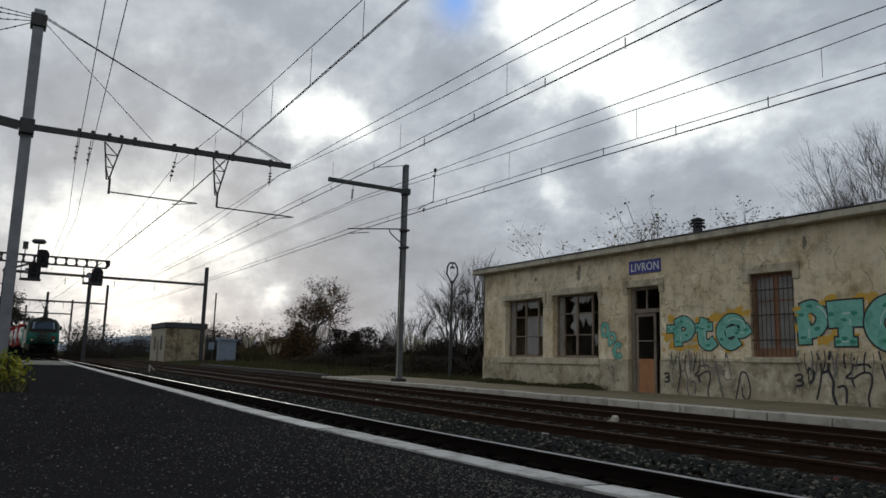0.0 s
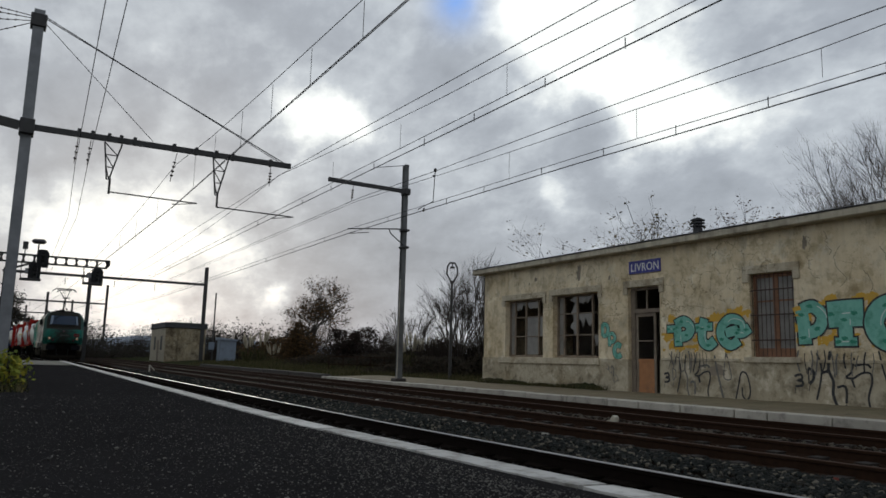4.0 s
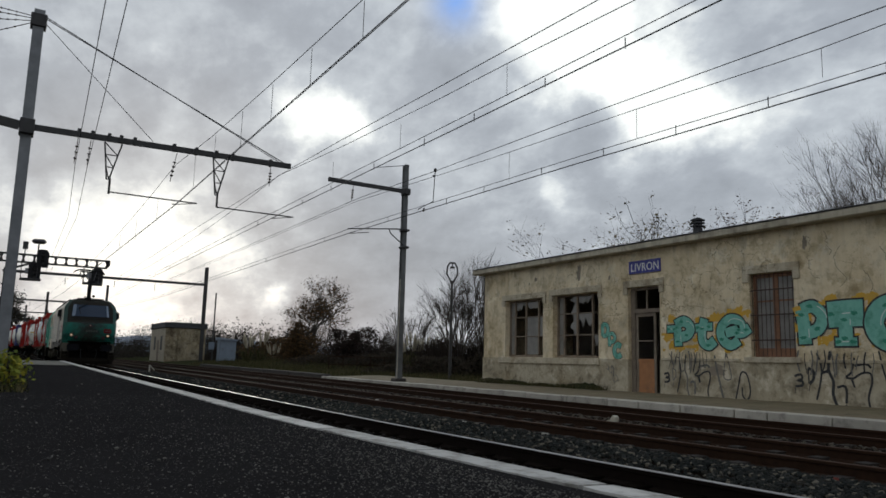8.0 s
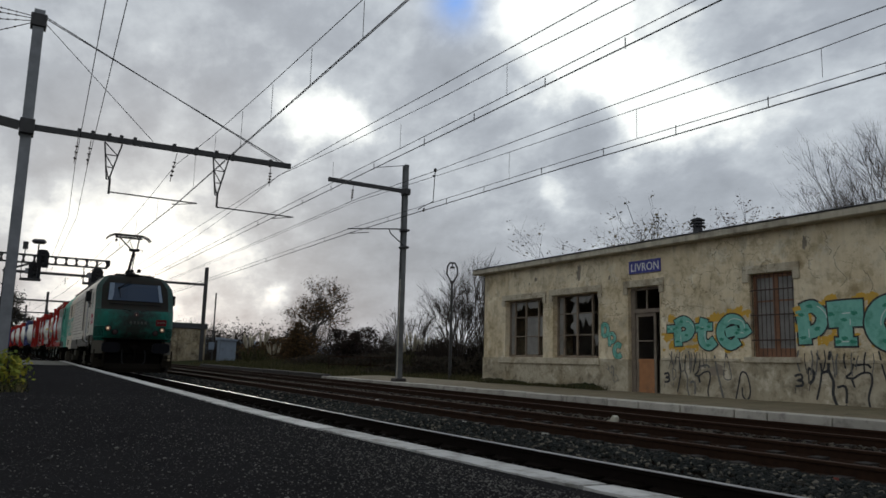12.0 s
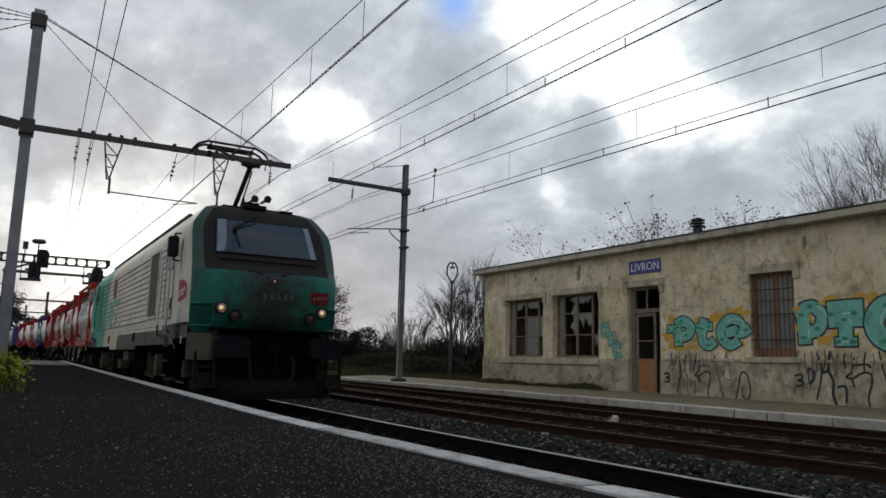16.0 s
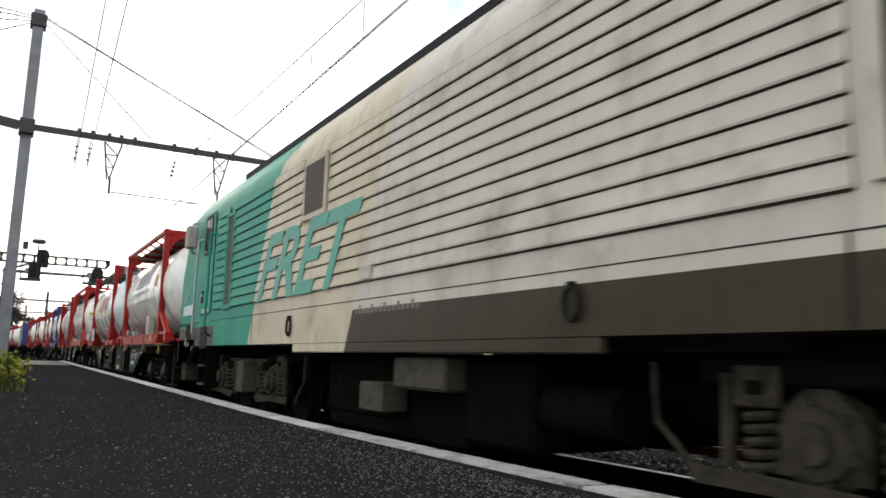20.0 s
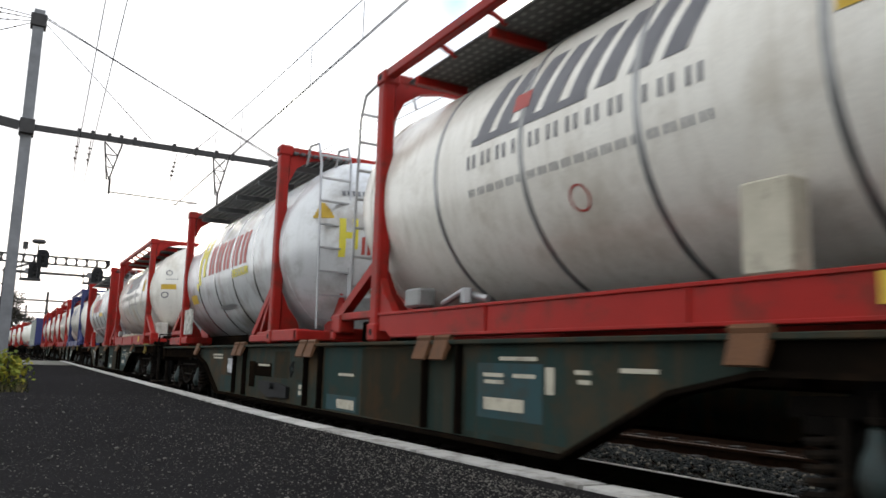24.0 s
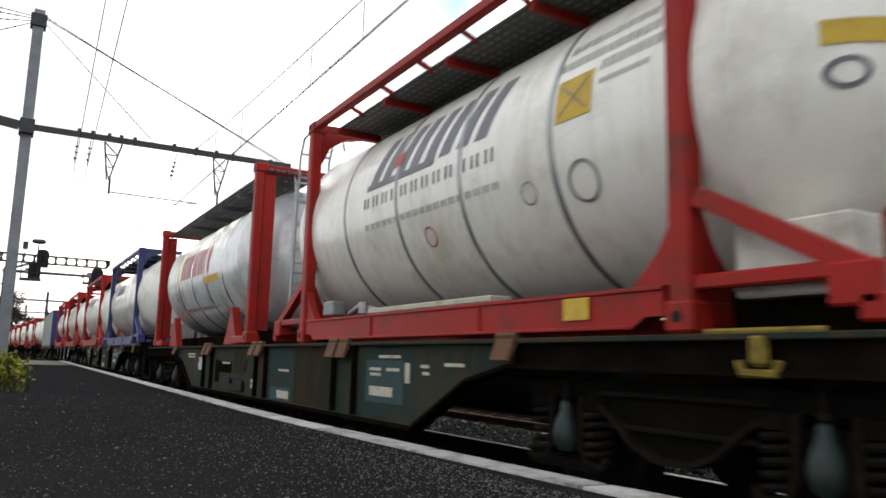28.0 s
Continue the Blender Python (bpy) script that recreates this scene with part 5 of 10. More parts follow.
def build_cabinets():
    c = thing("relay_cabinet", "grey blue metal relay cabinet with a sloping lid", "cabinet")
    part("body", Shape().box(17.1, 18.6, 69.4, 70.4, 0.35, 2.35, 0.03), CABINET, c)
    part("lid", Shape().prism([(16.95, 2.36), (18.75, 2.36), (18.75, 2.45), (16.95, 2.62)], "y", 69.25, 70.55), CABINET, c)
    part("door", Shape().box(17.2, 17.85, 69.37, 69.398, 0.5, 2.25, 0.006), CABINET, c)
    part("plinth", Shape().box(17.05, 18.65, 69.35, 70.45, 0.0, 0.348, 0.02), KERB, c)
    b = thing("post_box", "small pale box on a thin post beside the mast", "junction box")
    part("post", Shape().tube((16.95, 71.5, 0.1), (16.95, 71.5, 6.8), 0.07, 8), DARK_STEEL, b)
    part("box", Shape().box(16.55, 17.05, 71.2, 71.42, 1.5, 2.2, 0.03), CABINET, b)
    k = thing("ground_marker", "low white marker post between the tracks", "marker")
    part("post", Shape().box(7.0, 7.08, 43.5, 43.58, -0.2, 0.36, 0.02), KERB, k)
    part("arm", Shape().beam((7.08, 43.5, 0.30), (7.3, 43.5, 0.06), 0.04, 0.05), KERB, k)
    l = thing("platform_lamp", "old lamp post with an open ring shaped head", "lamp post")
    x, y = 18.1, 30.2
    part("post", Shape().tube((x, y, -0.1), (x, y, 4.75), 0.075, 10, 0.055), DARK_STEEL, l)
    ring = Shape()
    pts = [(x - 0.06, y, 4.7), (x - 0.30, y, 5.05), (x - 0.27, y, 5.4), (x - 0.13, y, 5.6), (x + 0.13, y, 5.6), (x + 0.27, y, 5.4), (x + 0.30, y, 5.05), (x + 0.06, y, 4.7)]
    ring.path(pts, 0.04, 6)
    part("ring", ring, DARK_STEEL, l)
    part("burner", Shape().tube((x, y, 5.58), (x, y, 5.42), 0.03, 6).tube((x, y, 5.42), (x, y, 5.34), 0.1, 8, 0.14), DARK_STEEL, l)
    part("collar", Shape().tube((x, y, 4.6), (x, y, 4.72), 0.1, 8), DARK_STEEL, l)
    f = thing("rail_fence", "low rusty tube fence beyond the platform", "fence")
    for i in range(9):
        xx = 17.6 + i * 0.95
        part("post", Shape().tube((xx, 44, 0.0), (xx, 44, 1.15), 0.03, 6), RAIL_SIDE, f)
    for z in (0.6, 1.1):
        part("rail", Shape().tube((17.6, 44, z), (25.2, 44, z), 0.025, 6), RAIL_SIDE, f)


build_hut()
build_cabinets()
# ---- the train ----
LENGTH = 20.14                                     # the locomotive is symmetric about y = 10.07 in its own space


def livery():
    """Locomotive side paint: white, a pale slanted field, green at the rear, grey along the sill; parted by straight slanted masks."""
    m = surf("livery", (0.60, 0.545, 0.46), (0.49, 0.44, 0.365), 1.2, 0.5, bump=0.03, dirt=(0.27, 0.23, 0.17), dirt_amount=0.28, dirt_scale=1.4, streak=0.5, spec=0.12)
    nt = m.node_tree
    N, Lk = nt.nodes.new, nt.links.new
    b = nt.nodes["Principled BSDF"]
    src = b.inputs["Base Color"].links[0].from_socket
    tc, sep = N("ShaderNodeTexCoord"), N("ShaderNodeSeparateXYZ")
    Lk(tc.outputs["Object"], sep.inputs[0])

    def math_(op, a, c):
        n = N("ShaderNodeMath")
        n.operation = op
        for i, v in enumerate((a, c)):
            if isinstance(v, float):
                n.inputs[i].default_value = v
            else:
                Lk(v, n.inputs[i])
        return n.outputs[0]

    s = math_("ADD", sep.outputs[1], math_("MULTIPLY", math_("SUBTRACT", sep.outputs[2], 1.1), 0.43))
    past2, past1 = math_("GREATER_THAN", s, 10.93), math_("GREATER_THAN", s, 14.37)
    low = math_("LESS_THAN", math_("ADD", sep.outputs[2], math_("MULTIPLY", math_("GREATER_THAN", sep.outputs[1], 3.66), 0.085)), 1.48)
    grey = math_("MULTIPLY", low, math_("SUBTRACT", 1.0, past2))
    rear = math_("MULTIPLY", math_("LESS_THAN", sep.outputs[2], 1.40), math_("GREATER_THAN", sep.outputs[1], 16.35))

    def mixc(f, a, c):
        n = N("ShaderNodeMix")
        n.data_type = "RGBA"
        n.blend_type = "MULTIPLY"
        Lk(f, n.inputs[0])
        Lk(a, n.inputs[6])
        n.inputs[7].default_value = (*c, 1)
        return n.outputs[2]

    col = mixc(past2, src, (1.0, 0.94, 0.81))
    col = mixc(past1, col, (0.030, 0.53, 0.48))
    col = mixc(grey, col, (0.086, 0.075, 0.053))
    col = mixc(rear, col, (4.0, 0.20, 0.26))
    Lk(col, b.inputs["Base Color"])
    return m


LIVERY = livery()


def nose_green():
    """Green nose paint, blackened by a smear of brake dust down the middle."""
    m = surf("cab_green", (0.009, 0.130, 0.092), (0.005, 0.082, 0.058), 1.5, 0.48, bump=0.03, dirt=(0.018, 0.020, 0.015), dirt_amount=0.36, dirt_scale=1.2, streak=0.5, spec=0.16)
    nt = m.node_tree
    N, Lk = nt.nodes.new, nt.links.new
    b = nt.nodes["Principled BSDF"]
    tc, sep = N("ShaderNodeTexCoord"), N("ShaderNodeSeparateXYZ")
    Lk(tc.outputs["Object"], sep.inputs[0])
    ab, nz, add, mr, mx = N("ShaderNodeMath"), N("ShaderNodeTexNoise"), N("ShaderNodeMath"), N("ShaderNodeMapRange"), N("ShaderNodeMix")
    ab.operation = "ABSOLUTE"
    Lk(sep.outputs[0], ab.inputs[0])
    nz.inputs["Scale"].default_value, nz.inputs["Detail"].default_value, nz.inputs["Roughness"].default_value = 4.5, 8, 0.7
    Lk(tc.outputs["Object"], nz.inputs["Vector"])
    add.operation = "MULTIPLY_ADD"
    Lk(nz.outputs["Fac"], add.inputs[0])
    add.inputs[1].default_value = 1.9
    Lk(ab.outputs[0], add.inputs[2])
    Lk(add.outputs[0], mr.inputs[0])
    mr.inputs[1].default_value, mr.inputs[2].default_value, mr.inputs[3].default_value, mr.inputs[4].default_value = 1.12, 2.05, 0.95, 0.0
    mx.data_type = "RGBA"
    Lk(mr.outputs[0], mx.inputs[0])
    Lk(b.inputs["Base Color"].links[0].from_socket, mx.inputs[6])
    mx.inputs[7].default_value = (0.012, 0.0115, 0.008, 1)
    Lk(mx.outputs[2], b.inputs["Base Color"])
    return m


CAB_GREEN = nose_green()
REAR_GREEN = surf("rear_green", (0.017, 0.27, 0.195), (0.012, 0.20, 0.145), 1.5, 0.42, bump=0.03, dirt=(0.04, 0.075, 0.058), dirt_amount=0.25, dirt_scale=1.2, streak=0.4, spec=0.25)
CAB_EDGE = surf("dirty_green", (0.013, 0.078, 0.057), (0.022, 0.036, 0.028), 2.2, 0.5, bump=0.03, dirt=(0.026, 0.026, 0.02), dirt_amount=0.42, dirt_scale=2.4, streak=0.6, spec=0.3)
CAB_SOOT = surf("cab_sooty", (0.016, 0.0135, 0.0095), (0.021, 0.016, 0.011), 2.4, 0.65, bump=0.05, dirt=(0.008, 0.022, 0.016), dirt_amount=0.24, dirt_scale=2.6, streak=0.4, spec=0.12)
CAB_GREY = surf("cab_grey", (0.030, 0.028, 0.024), (0.021, 0.0195, 0.017), 2.0, 0.75, dirt=(0.016, 0.014, 0.011), dirt_amount=0.3, spec=0.15)
# blacker than grime alone: the shade under the train is in this colour
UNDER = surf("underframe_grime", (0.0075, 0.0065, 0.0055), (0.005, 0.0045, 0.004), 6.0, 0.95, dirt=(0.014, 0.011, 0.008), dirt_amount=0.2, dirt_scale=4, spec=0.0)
UNDER_PALE = surf("dusty_underframe", (0.080, 0.072, 0.053), (0.052, 0.046, 0.034), 5.0, 0.85, dirt=(0.018, 0.016, 0.013), dirt_amount=0.34, dirt_scale=4, spec=0.08)
UNDER_DUSTY = surf("brown_dust", (0.054, 0.047, 0.035), (0.030, 0.026, 0.019), 9.0, 0.95, bump=0.6, grain=45, dirt=(0.012, 0.010, 0.008), dirt_amount=0.4, dirt_scale=7, spec=0.03)
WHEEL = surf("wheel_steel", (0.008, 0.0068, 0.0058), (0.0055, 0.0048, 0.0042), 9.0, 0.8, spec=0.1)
# the bluish base stands in for blue sky reflected in the glass
WINDSCREEN = glass("windscreen", (0.016, 0.027, 0.045), 0.05, 0.33)
SCREEN_SHEEN = surf("glass_edge_sheen", (0.17, 0.21, 0.25), (0.10, 0.13, 0.165), 3.0, 0.25, bump=0.0)
GRILLE = surf("grille_mesh", (0.105, 0.090, 0.066), (0.07, 0.060, 0.045), 12, 0.8, bump=0.8, grain=220)
CORNER_GREY = surf("corner_grey", (0.080, 0.071, 0.054), (0.058, 0.051, 0.039), 2.0, 0.75, dirt=(0.026, 0.022, 0.015), dirt_amount=0.3, spec=0.1)
FAINT_STENCIL = surf("worn_stencil", (0.20, 0.185, 0.15), (0.11, 0.10, 0.08), 9.0, 0.7, bump=0.0)
STEP_GRIME = surf("step_grime", (0.020, 0.016, 0.011), (0.011, 0.009, 0.007), 6.0, 0.9, bump=0.3, spec=0.05)
PLOUGH = surf("plough_grime", (0.013, 0.0105, 0.0075), (0.007, 0.006, 0.0045), 6.0, 0.9, bump=0.3, spec=0.05)
INTAKE_MESH = surf("intake_mesh", (0.006, 0.05, 0.036), (0.003, 0.02, 0.015), 60.0, 0.7, bump=1.0, grain=90, spec=0.1)
SLOT = surf("louvre_slot", (0.075, 0.067, 0.055), (0.05, 0.045, 0.037), 8, 0.9, spec=0.1)
BLACK = surf("matt_black", (0.010, 0.010, 0.010), (0.014, 0.014, 0.014), 8, 0.7, spec=0.15)
ALU = surf("bare_metal", (0.40, 0.40, 0.40), (0.28, 0.28, 0.28), 6, 0.4, metal=0.7)
FAINT_PALE = surf("sticker_scrap", (0.42, 0.38, 0.33), (0.25, 0.2, 0.16), 9.0, 0.7, bump=0.0)
FAINT = surf("faint_paint", (0.055, 0.060, 0.050), (0.026, 0.030, 0.024), 9.0, 0.7, bump=0.0)
EMBLEM = surf("crimson_emblem", (0.36, 0.022, 0.028), (0.24, 0.018, 0.045), 1.6, 0.65, bump=0.0, spec=0.2)
EMBLEM_DULL = surf("grimy_red_plate", (0.13, 0.012, 0.014), (0.07, 0.010, 0.012), 5.0, 0.8, bump=0.0, spec=0.1)
LETTER_GREEN = surf("letter_green", (0.06, 0.32, 0.23), (0.05, 0.26, 0.19), 3.0, 0.5, bump=0.0)
BULB = glow("lamp_filament", (0.85, 0.58, 0.36), 0.5)
LAMP_ON = glow("warm_headlamp", (0.30, 0.20, 0.14), 0.10)
LAMP_RED = glass("red_lens", (0.03, 0.006, 0.005), 0.5)
BUFFER = surf("buffer_blue_grey", (0.008, 0.008, 0.010), (0.006, 0.006, 0.007), 5, 0.8, spec=0.08)

CAB = [  # height, nose at the middle, nose at the corner, half width
    (1.30, 0.80, 1.12, 1.36), (1.42, 0.66, 1.12, 1.41), (1.60, 0.60, 1.12, 1.43), (2.10, 0.62, 1.12, 1.43), (2.35, 0.70, 1.13, 1.43), (2.47, 0.84, 1.16, 1.43),
    (2.50, 0.93, 1.18, 1.425), (2.62, 1.05, 1.22, 1.42), (2.86, 1.19, 1.31, 1.42), (3.25, 1.42, 1.48, 1.41), (3.42, 1.52, 1.58, 1.38), (3.58, 1.63, 1.68, 1.28), (3.80, 1.80, 1.84, 1.12), (3.89, 2.02, 2.02, 0.90)]


def cab_y(z, x):
    for a, b in zip(CAB, CAB[1:]):
        if a[0] <= z <= b[0]:
            t = (z - a[0]) / (b[0] - a[0])
            yc, ys, hw = (a[i] + (b[i] - a[i]) * t for i in (1, 2, 3))
            return yc + (ys - yc) * min(1.0, abs(x) / hw) ** 7
    return 1.0


def ring_on_side(x, y, z, ry, rz, r, n=20):
    """A round bar bent into an oval that hangs flat against a side wall."""
    rows = []
    for i in range(n + 1):
        a = 2 * math.pi * i / n
        rows.append([(x + r * math.sin(f), y + (ry + r * math.cos(f)) * math.cos(a), z + (rz + r * math.cos(f)) * math.sin(a)) for f in (k * math.pi / 3 for k in range(7))])
    return Shape().sheet(rows)


def build_locomotive():
    lo = thing("locomotive", "white and green electric freight locomotive with louvred sides", "locomotive")

    def flip(sh, end):
        if end:
            sh.v = [(-p[0], LENGTH - p[1], p[2]) for p in sh.v]
        return sh

    # the main body shell between the cabs
    prof = [(1.43, 1.085), (1.43, 3.10), (1.41, 3.25), (1.38, 3.42), (1.28, 3.58), (1.12, 3.80), (0.90, 3.89)]
    ring = prof + [(-x, z) for x, z in reversed(prof)]
    sh = Shape()
    ys = [2.2, 4.0, 6, 8, 10.07, 12, 14, 16, 17.94]
    n = len(ring)
    for a, b in zip(ys, ys[1:]):
        sh.add([(x, a, z) for x, z in ring] + [(x, b, z) for x, z in ring], [(i, (i + 1) % n, (i + 1) % n + n, i + n) for i in range(n)])
    part("body", sh, LIVERY, lo, "white body shell with grey sill and green rear")
    for end in (0, 1):
        front, soot = Shape(), Shape()
        fr = [-1, -0.985, -0.96, -0.92, -0.86, -0.75, -0.5, 0, 0.5, 0.75, 0.86, 0.92, 0.96, 0.985, 1]
        rows = []
        for z, yc, ysd, hw in CAB:
            rows.append([(hw * f, yc + (ysd - yc) * abs(f) ** 7, z) for f in fr])
        front.sheet(rows[:6])
        soot.sheet([r[4:-4] for r in rows[5:]])
        for cols in (slice(0, 5), slice(-5, None)):
            part("cab_corner", flip(Shape().sheet([r[cols] for r in rows[5:]]), end), CAB_EDGE if not end else REAR_GREEN, lo, "dirty green windscreen corner panel")
        for k in (0, -1):
            side = Shape()
            side.sheet([[r[k] for r in rows], [(r[k][0], 2.2, r[k][2]) for r in rows]])
            x = rows[0][k][0]
            side.add([(math.copysign(1.43, x), 1.15, 0.80), (math.copysign(1.43, x), 1.15, 1.42), (math.copysign(1.43, x), 2.2, 1.42), (math.copysign(1.43, x), 2.2, 0.98), (math.copysign(1.43, x), 1.88, 0.80)], [(0, 1, 2, 3, 4)])
            sx = math.copysign(1.43, x)
            side.prism([(1.88, 0.80), (2.2, 0.98), (2.44, 1.10), (2.44, 1.20), (1.15, 1.20), (1.15, 0.80)], "x", sx, sx * 0.944)
            part("cab_side", flip(side, end), LIVERY, lo)
        soot.add([rows[-1][0], rows[-1][-1], (0.90, 2.2, 3.89), (-0.90, 2.2, 3.89)], [(0, 1, 2, 3)])
        nose = part("cab_front", flip(front, end), CAB_GREEN if not end else REAR_GREEN, lo, "glossy green nose streaked with grime")
        part("cab_brow", flip(soot, end), CAB_SOOT if not end else REAR_GREEN, lo, "sooty green windscreen surround")
        # windscreen, laid just proud of the brow
        rows = []
        for z in (2.84, 3.0, 3.2, 3.4, 3.55):
            w = 1.02 - (z - 2.84) * 0.10
            rows.append([(w * f, cab_y(z, w * f) - 0.02 - 0.01, z) for f in (-1, -0.6, -0.2, 0.2, 0.6, 1)])
        part("windscreen", flip(Shape().sheet(rows), end), WINDSCREEN, lo, "dark raked windscreen")
        rim = Shape()
        for k in (0, -1):
            rim.path([r[k] for r in rows], 0.009, 6)
        rim.path(rows[0], 0.009, 6).path(rows[-1], 0.009, 6)
        part("windscreen_seal", flip(rim, end), BLACK, lo)
        # pale strips laid on the glass imitate the sky's reflection at its sides
        for k, kk, f in ((0, 1, 0.50), (-1, -2, 0.34)):
            strip = Shape().sheet([[(r[k][0] + (r[kk][0] - r[k][0]) * a, cab_y(r[k][2], r[k][0]) - 0.034, r[k][2]) for a in (0.06, 0.06 + (f - 0.06) * 0.5, f)] for r in rows])
            part("screen_edge", flip(strip, end), SCREEN_SHEEN, lo, "pale strip painted as a reflection at the windscreen's edge")
        wip = Shape().tube((-0.15, 1.52, 3.66), (-0.62, 1.42, 3.36), 0.024, 6).tube((-0.62, 1.40, 3.36), (-0.55, 1.20, 2.98), 0.013, 6).box(-0.66, -0.57, 1.34, 1.42, 3.30, 3.39, 0.02)
        part("wiper", flip(wip, end), BLACK, lo)
        part("nose_ledge", flip(Shape().box(-0.95, 0.95, 1.07, 1.2, 2.70, 2.722, 0.008), end), BLACK, lo)
        # nose details
        for s in (-1, 1):
            for dx, dz, r, mat, nm in ((0.965, 1.745, 0.088, LAMP_ON if not end else DARK_GLASS, "headlamp"), (0.72, 1.615, 0.086, LAMP_RED, "tail_lamp")):
                x = s * dx
                y = cab_y(dz, x)
                part(nm + "_rim", flip(Shape().lathe([(y - 0.05, r + 0.03), (y - 0.07, r + 0.02), (y - 0.06, r), (y + 0.08, r), (y + 0.08, r + 0.03), (y - 0.05, r + 0.03)], x, dz, 18), end), BLACK, nose)
                if nm == "headlamp" and not end:
                    part("bulb", flip(Shape().lathe([(y - 0.062, 0.001), (y - 0.058, 0.03), (y - 0.045, 0.042)], x - 0.01, dz, 12), end), BULB, nose, "faint warm lamp filament")
                part(nm, flip(Shape().lathe([(y - 0.05, 0.001), (y - 0.045, r * 0.6), (y - 0.03, r)], x, dz, 18), end), mat, nose)
            xs = [s * (1.09 + 0.04 * k) for k in range(9)]
            mesh = Shape().sheet([[(x, cab_y(z, x) - 0.012, z) for x in xs] for z in (1.44, 1.56, 1.68, 1.80)])
            part("intake", flip(mesh, end), INTAKE_MESH, nose, "dark green mesh corner intake")
            wires = Shape()
            for k in range(1, 8):
                wires.path([(xs[k], cab_y(z, xs[k]) - 0.018, z) for z in (1.45, 1.62, 1.79)], 0.004, 4)
            for k in range(1, 9):
                z = 1.44 + 0.04 * k
                wires.path([(x, cab_y(z, x) - 0.018, z) for x in xs[::2]], 0.004, 4)
            tagged(part("intake_grid", flip(wires, end), CAB_GREEN if not end else REAR_GREEN, nose), "fine green wire grid", kind="stuff")
            lip = Shape().path([(x, cab_y(1.82, x) - 0.03, 1.82) for x in xs], 0.022, 6).path([(x, cab_y(1.42, x) - 0.02, 1.42) for x in xs], 0.02, 6)
            lip.path([(xs[0], cab_y(z, xs[0]) - 0.02, z) for z in (1.42, 1.62, 1.82)], 0.018, 6)
            part("intake_lip", flip(lip, end), CAB_GREEN if not end else REAR_GREEN, nose)
            panel = Shape().prism([(s * 1.425, 1.17), (s * 1.41, 1.02), (s * 1.12, 0.60), (s * 1.00, 0.60), (s * 1.00, 1.17)], "z", 0.80, 1.285)
            part("corner_panel", flip(panel, end), CORNER_GREY, lo, "grey chamfered corner panel")
            part("nose_rib", flip(Shape().beam((s * 0.10, 0.60, 2.02), (s * 0.30, 0.86, 2.47), 0.05, 0.03), end), CAB_SOOT, nose)
        crease = Shape().path([(f * 1.42, cab_y(2.475, f * 1.42) - 0.004, 2.475) for f in (-0.97, -0.9, -0.75, -0.4, 0, 0.4, 0.75, 0.9, 0.97)], 0.008, 5)
        part("nose_seam", flip(crease, end), BLACK, nose)
        for s in (-1, 1):
            part("brow_rib", flip(Shape().beam((s * 0.18, cab_y(2.44, 0) - 0.02, 2.42), (s * 0.42, cab_y(2.52, 0.4) - 0.02, 2.50), 0.07, 0.04), end), BLACK, nose)
        part("centre_lamp", flip(Shape().lathe([(0.655, 0.001), (0.65, 0.06), (0.67, 0.085), (0.75, 0.09)], 0, 2.30, 16), end), LAMP_RED, nose)
        if not end:
            part("bulb", flip(Shape().lathe([(0.648, 0.001), (0.65, 0.012), (0.66, 0.016)], 0, 2.30, 10), end), BULB, nose, "small lit lamp above the number")
        em = Shape().sheet([[(x, cab_y(z, x) - 0.012, z) for x in (0.72, 0.85, 0.98, 1.12)] for z in (1.90, 2.02, 2.14)])
        part("emblem", flip(em, end), EMBLEM_DULL, nose, "small crimson emblem plate")
        emw = Shape()
        for i, x in enumerate((0.78, 0.86, 0.94, 1.02)):
            emw.box(x, x + 0.020, cab_y(2.0, x) - 0.0145, cab_y(2.0, x) - 0.0125, 1.985 + 0.006 * i, 2.045 + 0.006 * i).box(x + 0.020, x + 0.050, cab_y(2.0, x) - 0.0145, cab_y(2.0, x) - 0.0125, 2.010 + 0.006 * i, 2.024 + 0.006 * i)
        part("emblem_mark", flip(emw, end), FAINT_STENCIL, nose)
        for i in range(5):
            part("number_bar", flip(Shape().box(-0.22 + i * 0.13, -0.14 + i * 0.13, cab_y(2.0, 0) - 0.016, cab_y(2.0, 0) - 0.008, 1.94, 2.05), end), FAINT, nose, "faint pale bar of a painted number")
        # buffer beam, buffers, coupler, steps and plough
        part("buffer_beam", flip(Shape().box(-0.99, 0.99, 0.86, 1.16, 0.84, 1.28, 0.03), end), CAB_GREY, lo, "dark buffer beam between the corner panels")
        # two plain black blocks added as the shade round the buffer beam
        part("brake_gear", flip(Shape().box(-0.98, 0.98, 0.78, 1.5, 0.34, 0.84, 0.04), end), UNDER, lo, "plain black block added to darken the space behind the plough")
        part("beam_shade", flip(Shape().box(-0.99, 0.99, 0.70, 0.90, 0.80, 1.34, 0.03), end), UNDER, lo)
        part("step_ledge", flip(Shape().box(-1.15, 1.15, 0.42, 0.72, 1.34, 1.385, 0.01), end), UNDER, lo)
